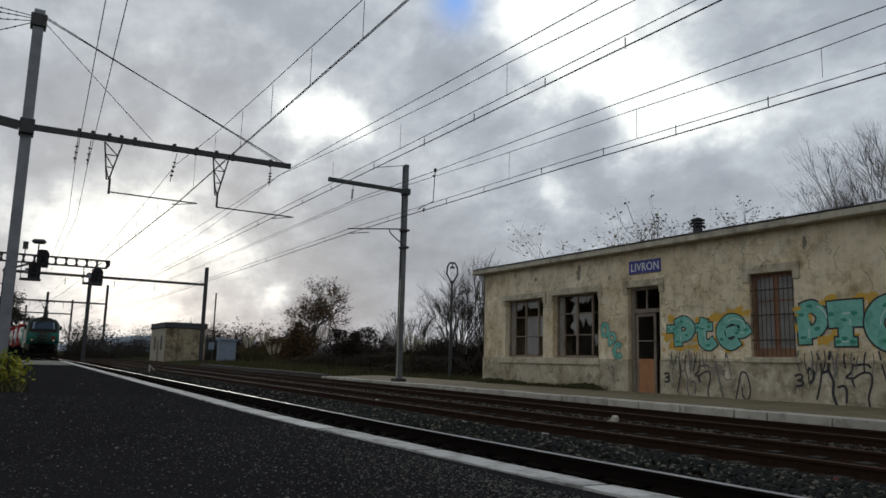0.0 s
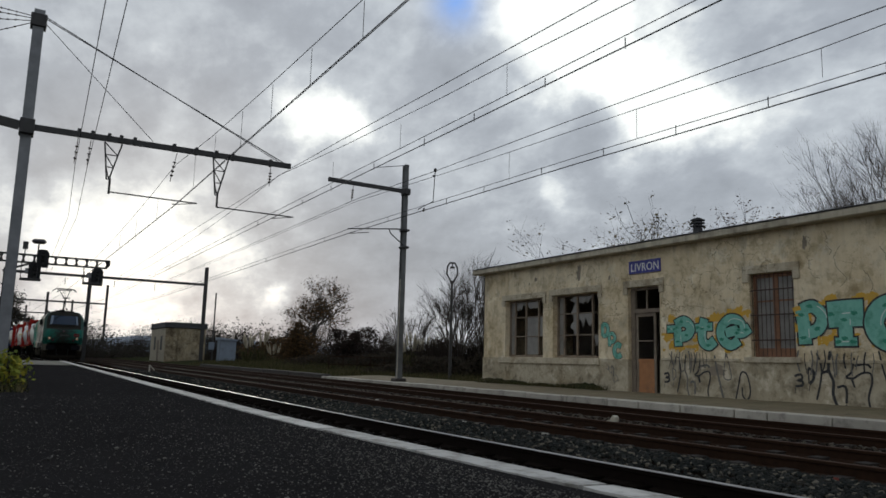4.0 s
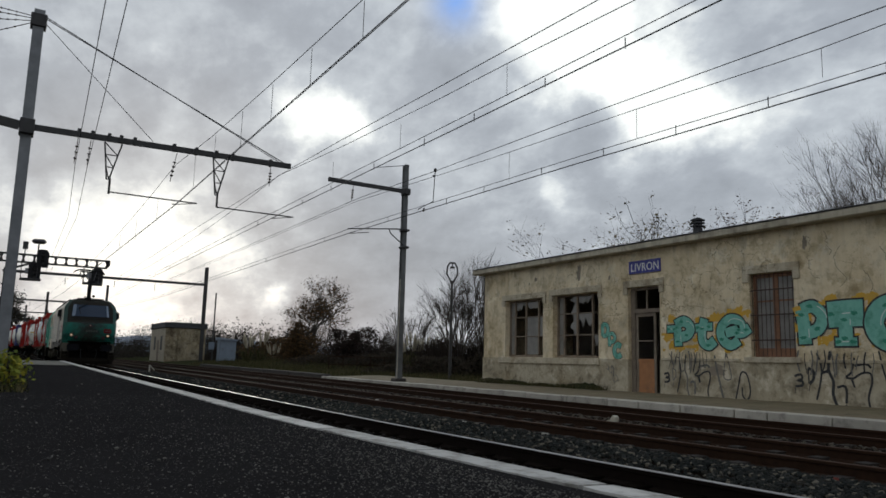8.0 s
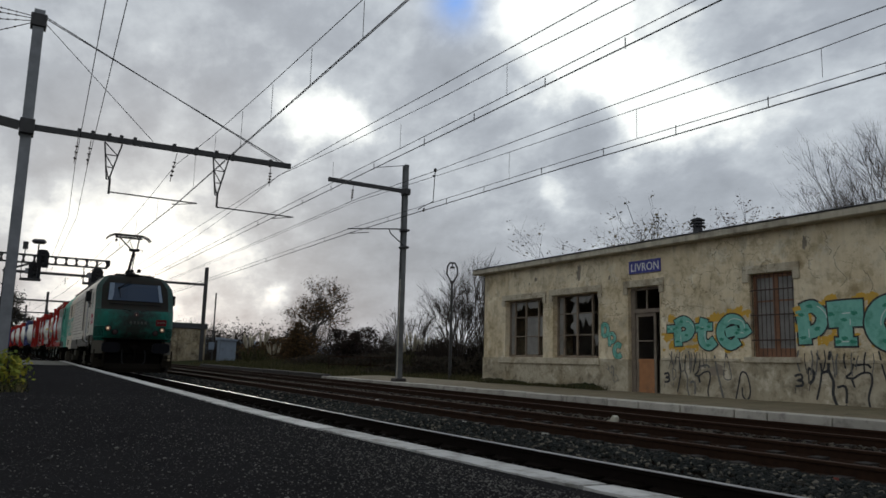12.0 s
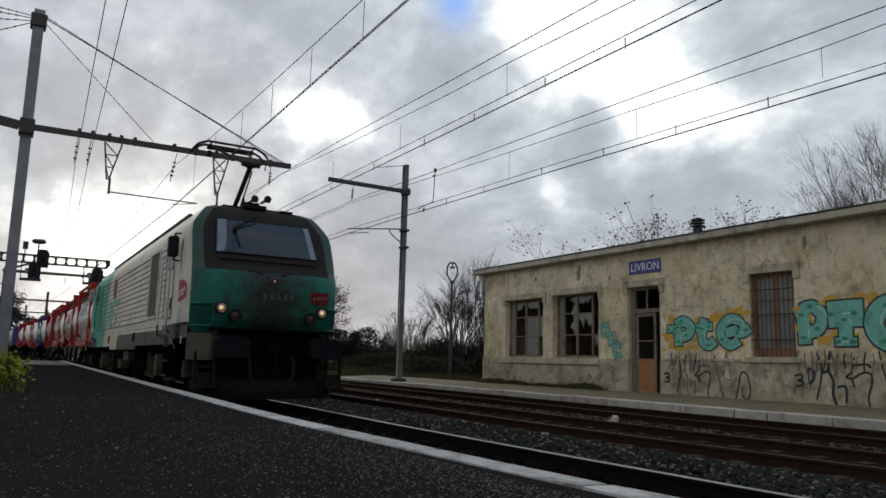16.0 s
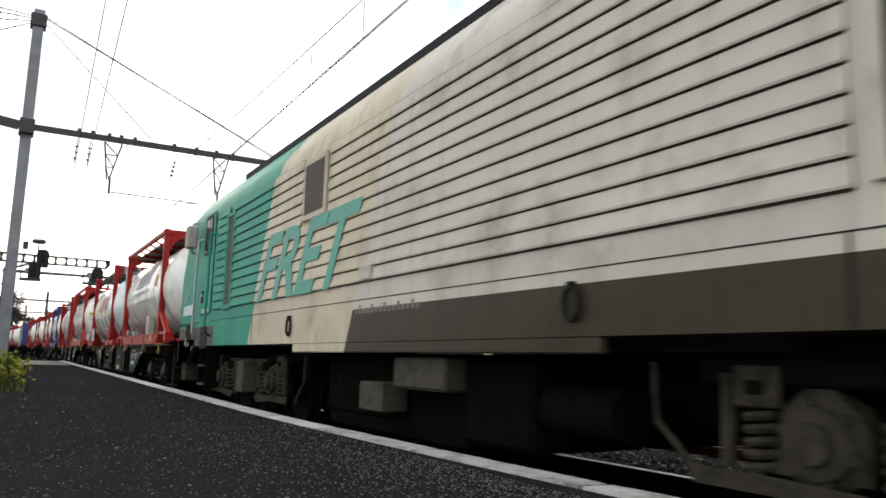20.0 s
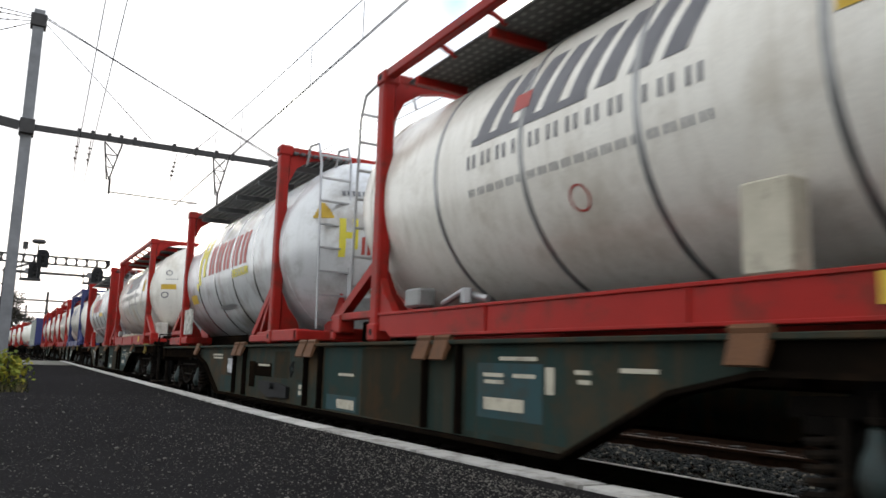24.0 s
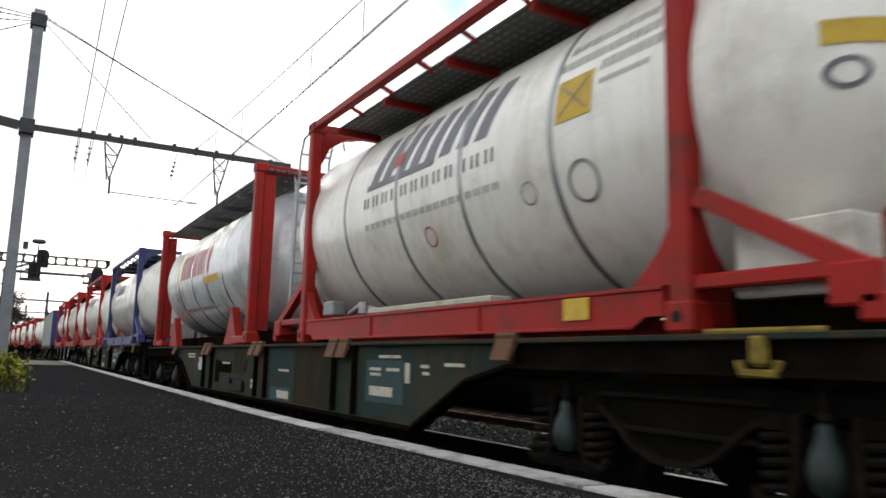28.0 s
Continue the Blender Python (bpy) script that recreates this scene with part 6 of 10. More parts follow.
        for s in (-1, 1):
            bf = Shape().tube((s * 0.875, 0.72, 1.04), (s * 0.875, 0.16, 1.04), 0.14, 14).tube((s * 0.875, 0.72, 1.04), (s * 0.875, 0.5, 1.04), 0.19, 14).prism([(s * 0.875 + a, 1.04 + b) for a, b in ((-0.31, -0.10), (-0.27, -0.16), (-0.18, -0.19), (0.18, -0.19), (0.27, -0.16), (0.31, -0.10), (0.31, 0.10), (0.27, 0.16), (0.18, 0.19), (-0.18, 0.19), (-0.27, 0.16), (-0.31, 0.10))], "y", 0.03, 0.16)
            part("buffer", flip(bf, end), BUFFER, lo, "large dark oval buffer")
            cs = part("corner_step", flip(Shape().box(s * 1.02, s * 1.08, 0.45, 0.52, 0.35, 1.34, 0.01), end), STEP_GRIME, lo)
            part("post", flip(Shape().box(s * 1.35, s * 1.40, 0.55, 0.62, 0.35, 0.95, 0.01), end), STEP_GRIME, cs)
            part("tread", flip(Shape().box(s * 1.02, s * 1.40, 0.40, 0.68, 0.31, 0.349, 0.008), end), STEP_GRIME, cs)
            part("tread", flip(Shape().box(s * 1.02, s * 1.36, 0.525, 0.66, 0.66, 0.70, 0.008), end), STEP_GRIME, cs)
            part("toe_plate", flip(Shape().box(s * 1.09, s * 1.34, 0.53, 0.545, 0.352, 0.58, 0.006), end), STEP_GRIME, cs)
            part("air_hose", flip(Shape().path([(s * 0.4, 0.7, 0.95), (s * 0.42, 0.52, 0.75), (s * 0.40, 0.50, 0.50), (s * 0.28, 0.55, 0.38)], 0.03, 7), end), BLACK, lo)
            part("sand_box", flip(Shape().box(s * 1.12, s * 1.38, 1.32, 1.64, 0.46, 0.798, 0.02), end), UNDER_DUSTY, lo)
            part("sand_pipe", flip(Shape().path([(s * 1.2, 2.0, 0.8), (s * 1.2, 2.25, 0.45), (s * 1.0, 2.55, 0.12)], 0.025, 6), end), UNDER, lo)
        part("coupler", flip(Shape().box(-0.12, 0.12, 0.35, 0.80, 0.95, 1.12, 0.03).path([(0, 0.38, 1.0), (0.02, 0.30, 0.75), (0, 0.34, 0.52)], 0.04, 7), end), UNDER, lo)
        pw = Shape().sheet([[(-1.36, 1.05, 0.44), (-1.15, 0.72, 0.46), (-0.7, 0.58, 0.46), (0, 0.50, 0.46), (0.7, 0.58, 0.46), (1.15, 0.72, 0.46), (1.36, 1.05, 0.44)], [(-1.38, 0.98, 0.28), (-1.18, 0.62, 0.28), (-0.7, 0.45, 0.28), (0, 0.36, 0.28), (0.7, 0.45, 0.28), (1.18, 0.62, 0.28), (1.38, 0.98, 0.28)], [(-1.36, 1.0, 0.13), (-1.16, 0.66, 0.12), (-0.7, 0.48, 0.12), (0, 0.38, 0.12), (0.7, 0.48, 0.12), (1.16, 0.66, 0.12), (1.36, 1.0, 0.13)]])
        part("plough", flip(pw, end), PLOUGH, lo, "dark snow plough plate")
        # side of the cab, both sides
        for s in (-1, 1):
            x = s * 1.435
            door = part("cab_door", flip(Shape().box(x, s * 1.445, 2.83, 3.50, 1.62, 3.30, 0.004), end), LIVERY, lo)
            part("door_window", flip(Shape().box(s * 1.446, s * 1.452, 2.90, 3.32, 2.66, 3.24, 0.003), end), DARK_GLASS, door)
            part("door_seal", flip(Shape().box(s * 1.443, s * 1.4475, 2.87, 3.35, 2.63, 3.27, 0.003), end), BLACK, door)
            part("door_seam", flip(Shape().box(s * 1.4355, s * 1.4385, 2.80, 2.822, 1.60, 3.32).box(s * 1.4355, s * 1.4385, 3.508, 3.53, 1.60, 3.32).box(s * 1.4355, s * 1.4385, 2.822, 3.508, 3.305, 3.325).box(s * 1.4355, s * 1.4385, 2.822, 3.508, 1.595, 1.612), end), BLACK, door)
            part("window_frame", flip(Shape().box(s * 1.4465, s * 1.456, 2.86, 2.90, 2.62, 3.28, 0.003).box(s * 1.4465, s * 1.456, 3.32, 3.36, 2.62, 3.28, 0.003).box(s * 1.4465, s * 1.456, 2.90, 3.32, 3.24, 3.28, 0.003).box(s * 1.4465, s * 1.456, 2.90, 3.32, 2.62, 2.66, 0.003), end), BLACK, door)
            part("kick_plate", flip(Shape().box(s * 1.4455, s * 1.452, 2.95, 3.38, 1.63, 1.70, 0.003), end), ALU, door)
            part("latch_handle", flip(Shape().box(s * 1.457, s * 1.464, 2.87, 2.95, 1.92, 1.96, 0.003), end), ALU, door)
            part("door_latch", flip(Shape().box(s * 1.446, s * 1.456, 2.84, 2.98, 1.80, 2.02, 0.004), end), BLACK, door)
            for y in (2.71, 3.62):
                part("handrail", flip(Shape().path([(s * 1.44, y, 2.93), (s * 1.53, y, 2.90), (s * 1.54, y, 1.30), (s * 1.44, y - 0.02, 1.24)], 0.02, 8), end), ALU if y < 3 else LIVERY, lo)
            mir = Shape().box(s * 1.48, s * 1.68, 2.24, 2.42, 2.80, 3.22, 0.035).path([(s * 1.44, 2.28, 3.28), (s * 1.56, 2.30, 3.27), (s * 1.56, 2.31, 2.74), (s * 1.44, 2.28, 2.72)], 0.018, 6)
            part("mirror", flip(mir, end), BLACK if not end else FAINT_PALE, lo, "rear view mirror housing on two arms")
            part("panel_seam", flip(Shape().box(s * 1.425, s * 1.434, 1.16, 2.75, 1.472, 1.488).box(s * 1.425, s * 1.434, 2.43, 2.446, 1.12, 1.472), end), BLACK, lo)
            lr = part("lifting_ring", flip(ring_on_side(s * 1.46, 2.0, 1.30, 0.09, 0.115, 0.018), end), CORNER_GREY, lo)
            part("ring_bracket", flip(Shape().box(s * 1.43, s * 1.485, 1.955, 2.045, 1.39, 1.45, 0.008), end), CAB_GREY, lr)
            # boarding steps
            bs = Shape().box(s * 1.20, s * 1.42, 2.86, 2.90, 0.42, 1.40, 0.006).box(s * 1.20, s * 1.42, 3.34, 3.38, 0.42, 1.40, 0.006)
            bs.box(s * 1.20, s * 1.22, 2.90, 3.34, 0.47, 1.36)
            bsp = part("boarding_steps", flip(bs, end), UNDER, lo)
            for z in (0.44, 0.74, 1.04, 1.32):
                part("tread", flip(Shape().box(s * 1.221, s * 1.445, 2.902, 3.338, z, z + 0.03, 0.006), end), UNDER_PALE, bsp)
            part("step_well", flip(Shape().box(s * 1.425, s * 1.437, 2.88, 3.36, 1.09, 1.40), end), BLACK, lo)
    # the emblem and the class mark on each side
    for s in (-1, 1):
        em = Shape().prism([(2.19, 1.90), (2.20, 2.30), (2.0, 2.335), (1.7, 2.29), (1.44, 2.19), (1.47, 1.95)], "x", s * 1.431, s * 1.437)
        logo = part("emblem", em, EMBLEM, lo, "crimson emblem panel with a pale flowing mark")
        wv = Shape()
        for i, (y, z) in enumerate(((2.12, 1.99), (1.98, 2.01), (1.83, 2.02), (1.66, 2.04))):
            p = arc(y - 0.04, z + 0.055, 0.055, 0.06, 40, 250 if i % 2 else 330, 6)
            ribbon(wv, p, 0.036, s * 1.4385)
            ribbon(wv, [(p[-1][0], p[-1][1]), (y - 0.12, z + 0.10)], 0.022, s * 1.4385)
        part("emblem_mark", wv, WHITE_PAINT, logo, smooth=0)
    words("cab_mark", "2", 0.19, WHITE_PAINT, lo, facing_west(-1.434, 1.70, 1.11), 0.001, 0.004)
    words("cab_mark", "1", 0.19, WHITE_PAINT, lo, facing_west(-1.434, 18.49, 1.09), 0.001, 0.004)
    for i in range(6):
        part("number_bar", Shape().box(-1.4365, -1.431, 18.75 - i * 0.158, 18.75 - i * 0.158 - 0.115, 1.64, 1.82), WHITE_PAINT, lo, "white bar of the painted number")
    for y, z, a, b in ((18.68, 1.86, 0.07, 0.09), (18.62, 1.97, 0.12, 0.05), (18.52, 2.03, 0.12, 0.05), (18.56, 1.90, 0.06, 0.06), (18.42, 2.06, 0.05, 0.05)):
        part("sticker_scrap", Shape().box(-1.4365, -1.431, y - a, y, z, z + b), FAINT_PALE, lo, "torn scrap of a pale sticker")
    part("plate_outline", Shape().box(-1.4365, -1.431, 18.12, 18.37, 1.145, 1.152).box(-1.4365, -1.431, 18.12, 18.37, 1.083, 1.09).box(-1.4365, -1.431, 18.12, 18.127, 1.09, 1.145).box(-1.4365, -1.431, 18.363, 18.37, 1.09, 1.145), WHITE_PAINT, lo, "thin white painted rectangle")
    fret = words("lettering", "FRET", 1.18, LETTER_GREEN, lo, facing_west(-1.457, 13.75, 1.66) @ Matrix(((1, 0.42, 0, 0), (0, 1, 0, 0), (0, 0, 1, 0), (0, 0, 0, 1))) @ Matrix.Diagonal((0.88, 1, 1, 1)), 0.003, 0.022)
    ymin, ymax = min(v.co.y for v in fret.data.vertices), max(v.co.y for v in fret.data.vertices)
    for v in fret.data.vertices:
        v.co.y = 13.97 - (ymax - v.co.y) * 3.37 / (ymax - ymin)
    # louvred panels
    def slats(y0, y1, z0, z1, step=0.134):
        """Flat louvre blades with a narrow dark slot under each."""
        for s in (-1, 1):
            part("slot_backing", Shape().box(s * 1.4312, s * 1.434, y0, y1, z0 - 0.005, z1), SLOT, lo)
        z = z0
        while z + step <= z1 + 0.01:
            for s in (-1, 1):
                sh = Shape().prism([(s * 1.434, z + 0.012), (s * 1.452, z + 0.008), (s * 1.456, z + 0.022), (s * 1.440, z + step - 0.006), (s * 1.434, z + step - 0.002)], "y", y0, y1)
                part("slat", sh, LIVERY, lo, smooth=0)
            z += step

    for a, b in ((5.80, 11.55), (12.38, 15.42)):
        slats(a, b, 1.645, 3.255)
    slats(11.55, 12.38, 1.645, 2.45)
    slats(3.68, 4.42, 1.645, 3.255)
    slats(15.72, 16.4, 1.645, 3.255)
    for s in (-1, 1):
        part("seam", Shape().box(s * 1.426, s * 1.4335, 3.6, 16.6, 1.478, 1.486).box(s * 1.426, s * 1.4335, 5.83, 5.845, 1.09, 1.478).box(s * 1.426, s * 1.4335, 14.2, 14.215, 1.09, 1.478), BLACK, lo)
        for y0, y1 in ((4.50, 5.72), (LENGTH - 4.36 - 0.42, LENGTH - 4.42 + 0.12)):
            big = y1 - y0 > 1
            z0, z1 = (1.66, 3.24) if big else (1.62, 3.14)
            part("grille_frame", Shape().box(s * 1.431, s * 1.458, y0, y0 + 0.07, z0, z1, 0.008).box(s * 1.431, s * 1.458, y1 - 0.07, y1, z0, z1, 0.008).box(s * 1.431, s * 1.458, y0 + 0.07, y1 - 0.07, z0, z0 + 0.07, 0.008).box(s * 1.431, s * 1.458, y0 + 0.07, y1 - 0.07, z1 - 0.07, z1, 0.008), LIVERY, lo)
            part("grille", Shape().box(s * 1.431, s * 1.44, y0 + 0.07, y1 - 0.07, z0 + 0.07, z1 - 0.07), GRILLE, lo, "brown fine meshed air intake")
        part("grille_frame", Shape().box(s * 1.431, s * 1.463, 11.6, 12.33, 2.48, 3.20, 0.01), LIVERY, lo)
        part("grille", Shape().box(s * 1.463, s * 1.467, 11.67, 12.26, 2.55, 3.13), GRILLE, lo)
        for y in (7.53, 12.61):
            lr = part("lifting_ring", ring_on_side(s * 1.455, y, 1.28, 0.07, 0.10, 0.015), BLACK, lo)
            part("ring_bracket", Shape().box(s * 1.43, s * 1.475, y - 0.03, y + 0.03, 1.36, 1.41, 0.006), BLACK, lr)
        part("side_latch", Shape().box(s * 1.431, s * 1.475, 10.35, 10.6, 1.66, 1.80, 0.008), LIVERY, lo)
        mk = Shape()
        for i in range(15):
            mk.box(s * 1.4305, s * 1.433, 9.45 + i * 0.088, 9.50 + i * 0.088, 1.35, 1.40 + 0.03 * (i % 3 == 1))
        for y in (4.0, 4.35, 4.5):
            mk.box(s * 1.4305, s * 1.433, y, y + 0.12, 1.25, 1.29).box(s * 1.4305, s * 1.433, y, y + 0.12, 1.32, 1.36)
        tagged(part("stencil", mk, FAINT_STENCIL, lo), "small unreadable stencilled marks", "", "", "stuff")
        part("under_rail", Shape().box(s * 1.36, s * 1.43, 7.3, 12.5, 0.985, 1.083, 0.01), LIVERY, lo)
        part("battery_box", Shape().box(s * 1.05, s * 1.32, 9.2, 10.1, 0.68, 0.95, 0.02), UNDER_PALE, lo)
        part("battery_box", Shape().box(s * 0.9, s * 1.08, 10.5, 12.2, 0.36, 0.95, 0.03), UNDER, lo)
        part("relay_case", Shape().box(s * 1.10, s * 1.36, 10.22, 10.72, 0.46, 0.72, 0.01), UNDER_PALE, lo)
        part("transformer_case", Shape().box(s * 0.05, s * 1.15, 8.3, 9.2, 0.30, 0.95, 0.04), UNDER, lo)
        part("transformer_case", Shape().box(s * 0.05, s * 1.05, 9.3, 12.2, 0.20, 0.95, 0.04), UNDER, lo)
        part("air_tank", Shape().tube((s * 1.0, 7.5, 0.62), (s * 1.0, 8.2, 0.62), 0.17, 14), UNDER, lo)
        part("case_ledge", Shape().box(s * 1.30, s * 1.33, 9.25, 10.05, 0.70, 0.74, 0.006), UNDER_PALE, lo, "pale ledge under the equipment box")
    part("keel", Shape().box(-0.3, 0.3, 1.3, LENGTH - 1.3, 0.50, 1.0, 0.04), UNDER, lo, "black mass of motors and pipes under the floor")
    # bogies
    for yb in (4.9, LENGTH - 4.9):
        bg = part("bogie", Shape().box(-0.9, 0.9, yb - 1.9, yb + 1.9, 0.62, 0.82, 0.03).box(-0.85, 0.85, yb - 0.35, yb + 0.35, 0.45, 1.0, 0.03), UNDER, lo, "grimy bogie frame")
        for s in (-1, 1):
            x = s * 1.1
            half = [(0.98, 0.90), (0.86, 0.80), (0.64, 0.61), (0.76, 0.38), (0.62, 0.31), (0.46, 0.43)]
            rim = [(yb + u, z) for u, z in half] + [(yb - u, z) for u, z in reversed(half)]
            part("side_frame", Shape().prism(rim, "x", x - 0.05, x + 0.03), UNDER_DUSTY, bg, "cast bogie side frame caked with brown dust")
            for g in (-1, 1):
                part("frame_wing", Shape().box(x - 0.05, x + 0.02, min(yb + g * 0.98, yb + g * 1.95), max(yb + g * 0.98, yb + g * 1.95), 0.84, 0.97, 0.02), UNDER, bg)
            part("top_bar", Shape().box(x + s * 0.03, x + s * 0.07, yb - 0.95, yb + 0.95, 0.855, 0.885, 0.006), UNDER_DUSTY, bg)
            for g in (-1, 1):
                part("rib", Shape().beam((x + s * 0.05, yb + g * 0.90, 0.82), (x + s * 0.05, yb + g * 0.55, 0.47), 0.05, 0.05), UNDER_DUSTY, bg)
            part("damper_ring", Shape().lathe([(x + s * 0.03, 0.215), (x + s * 0.07, 0.205), (x + s * 0.08, 0.19), (x + s * 0.08, 0.158), (x + s * 0.035, 0.15)], yb + 0.31, 0.645, 28, "x"), UNDER_DUSTY, bg)
            part("damper_hollow", Shape().lathe([(x + s * 0.035, 0.152), (x + s * 0.036, 0.001)], yb + 0.31, 0.645, 24, "x"), UNDER, bg)
            part("bolster_box", Shape().box(s * 1.10, s * 1.36, yb - 0.47, yb - 0.16, 0.42, 0.86, 0.015), UNDER_PALE, bg, "pale equipment box on the bogie")
            part("bracket", Shape().box(x + s * 0.03, x + s * 0.09, yb - 0.10, yb + 0.08, 0.68, 0.85, 0.01), UNDER_DUSTY, bg)
            part("bracket_slot", Shape().box(x + s * 0.09, x + s * 0.093, yb - 0.06, yb + 0.03, 0.74, 0.80), UNDER, bg)
            part("brake_pipe", Shape().path([(x + s * 0.09, yb + 0.62, 0.44), (x + s * 0.09, yb + 0.3, 0.43), (x + s * 0.09, yb - 0.1, 0.42)], 0.014, 6), UNDER_DUSTY, bg)
            part("levelling_rod", Shape().tube((x + s * 0.08, yb - 0.02, 0.38), (x + s * 0.08, yb - 0.02, 0.66), 0.03, 8).tube((x + s * 0.08, yb - 0.02, 0.46), (x + s * 0.08, yb - 0.02, 0.56), 0.045, 8), UNDER_DUSTY, bg)
            for a in (-1.3, 1.3):
                g = 1 if a > 0 else -1
                ya = yb + a
                ax = Shape().lathe([(x - s * 0.06, 0.23), (x + s * 0.06, 0.22), (x + s * 0.08, 0.17), (x + s * 0.12, 0.16), (x + s * 0.13, 0.10), (x + s * 0.17, 0.09), (x + s * 0.175, 0.001)], ya - 0.03 * g, 0.60, 16, "x")
                ax.prism([(ya - 0.24, 0.44), (ya + 0.22, 0.44), (ya + 0.17, 0.74), (ya + 0.05, 0.84), (ya - 0.10, 0.84), (ya - 0.22, 0.72)], "x", x - 0.05, x + s * 0.05)
                axo = part("axle_box", ax, UNDER_DUSTY, bg, "cast axle box caked with dust")
                for k in range(6):
                    an = k * math.pi / 3 + 0.3
                    part("bolt", Shape().tube((x + s * 0.08, ya - 0.03 * g + 0.175 * math.cos(an), 0.60 + 0.175 * math.sin(an)), (x + s * 0.105, ya - 0.03 * g + 0.175 * math.cos(an), 0.60 + 0.175 * math.sin(an)), 0.026, 6), UNDER_DUSTY, axo)
                part("spring_seat", Shape().prism([(ya + g * 0.66, 0.345), (ya + g * 0.68, 0.44), (ya + g * 0.50, 0.43), (ya + g * 0.16, 0.43), (ya - g * 0.30, 0.41), (ya - g * 0.66, 0.41), (ya - g * 0.74, 0.36), (ya - g * 0.60, 0.30), (ya - g * 0.05, 0.345)], "x", x - 0.09, x + s * 0.11), UNDER_DUSTY, bg)
                for q, r_, w_ in ((0.30 * g, 0.085, 0.024), (-0.42 * g, 0.115, 0.027)):
                    part("spring", coil(x, ya + q, 0.43, 0.73, r_, 5, w_), UNDER_DUSTY, bg)
                    part("spring_cap", Shape().tube((x, ya + q, 0.73), (x, ya + q, 0.85), r_ * 0.9, 12), UNDER, bg)
                part("hanger_plate", Shape().box(x + s * 0.05, x + s * 0.09, ya + g * 0.16, ya + g * 0.42, 0.74, 0.94, 0.01), UNDER_DUSTY, bg)
                part("hanger_slot", Shape().box(x + s * 0.09, x + s * 0.093, ya + g * 0.24, ya + g * 0.34, 0.80, 0.87), UNDER, bg)
                part("damper", Shape().tube((x + s * 0.06, ya + g * 0.47, 0.45), (x + s * 0.06, ya + g * 0.46, 0.90), 0.038, 8), UNDER_DUSTY, bg)
                part("sanding_pipe", Shape().path([(x, ya + g * 1.02, 0.95), (x, ya + g * 1.0, 0.62), (x, ya + g * 0.85, 0.50), (x, ya + g * 0.70, 0.34)], 0.022, 6), UNDER_DUSTY, bg)
            for q in (-0.3, 0.3):
                part("spring", coil(x * 0.95, yb + q, 0.88, 1.12, 0.11, 4, 0.028), UNDER, bg)
    wheels = []
    wh = wheelset_mesh(0.575)
    for y in (3.6, 6.2, LENGTH - 6.2, LENGTH - 3.6):
        o = part("wheelset", wh, WHEEL, lo)
        o.location = (0, y, 0.575)
        wheels.append((o, y, 0.575))
    # roof fittings
    for y0, y1, w, z in ((2.3, 3.0, 0.7, 3.99), (5.2, 6.4, 0.75, 4.02), (6.7, 9.0, 0.8, 4.05), (9.4, 11.8, 0.8, 4.05), (12.2, 15.0, 0.75, 4.02)):
        part("roof_case", Shape().box(-w, w, y0, y1, 3.86, z, 0.04), UNDER, lo)
    for s in (-1, 1):
        part("roof_rail", Shape().box(s * 0.98, s * 1.06, 3.7, 16.4, 3.80, 3.965, 0.01), BLACK, lo, "dark roof edge strip")
    for x, y in ((-0.16, 2.0), (0.10, 1.98)):
        part("horn", Shape().lathe([(y - 0.22, 0.001), (y - 0.21, 0.04), (y - 0.22, 0.078), (y - 0.18, 0.06), (y - 0.08, 0.034), (y + 0.25, 0.025), (y + 0.25, 0.001)], x, 4.07 + 0.02 * (x > 0), 14), BLACK, lo)
    part("horn_stand", Shape().box(-0.38, 0.0, 1.98, 2.06, 3.985, 4.03, 0.01).box(-0.36, -0.31, 1.99, 2.05, 3.88, 4.10, 0.01).box(-0.06, -0.02, 1.99, 2.05, 3.88, 4.05, 0.01), BLACK, lo)
    part("roof_vent", Shape().box(0.42, 0.72, 1.95, 2.2, 3.88, 3.93, 0.015), BLACK, lo)
    part("horn_bracket", Shape().box(-0.35, 0.14, 1.92, 2.2, 3.89, 3.98, 0.02), BLACK, lo)
    pan = part("pantograph", Shape().box(-0.55, 0.55, 3.5, 4.9, 4.0, 4.06, 0.02), BLACK, lo, "raised single arm pantograph")
    for x in (-0.45, 0.45):
        for y in (3.55, 4.8):
            part("insulator", Shape().lathe([(3.86, 0.05), (3.89, 0.08), (3.92, 0.05), (3.95, 0.08), (3.98, 0.05), (4.0, 0.05)], x, y, 10, "z"), INSULATOR, pan)
    part("lower_arm", Shape().tube((0, 4.35, 4.08), (0, 2.85, 5.03), 0.055, 8).tube((0.12, 4.2, 4.08), (0.06, 2.95, 4.92), 0.018, 6), BLACK, pan)
    ua = Shape()
    for s in (-1, 1):
        ua.tube((s * 0.1, 2.85, 5.05), (s * 0.42, 4.75, 5.84), 0.03, 7)
    ua.box(-0.11, 0.11, 2.79, 2.95, 4.99, 5.09, 0.02).tube((0.0, 2.9, 4.98), (0, 4.6, 5.72), 0.014, 6)
    part("upper_arm", ua, BLACK, pan)
    for y in (4.62, 4.98):
        strip = Shape().path([(-0.90, y, 5.71), (-0.78, y, 5.84), (-0.58, y, 5.93), (0.58, y, 5.93), (0.78, y, 5.84), (0.90, y, 5.71)], 0.03, 7)
        part("contact_strip", strip, BLACK, pan)
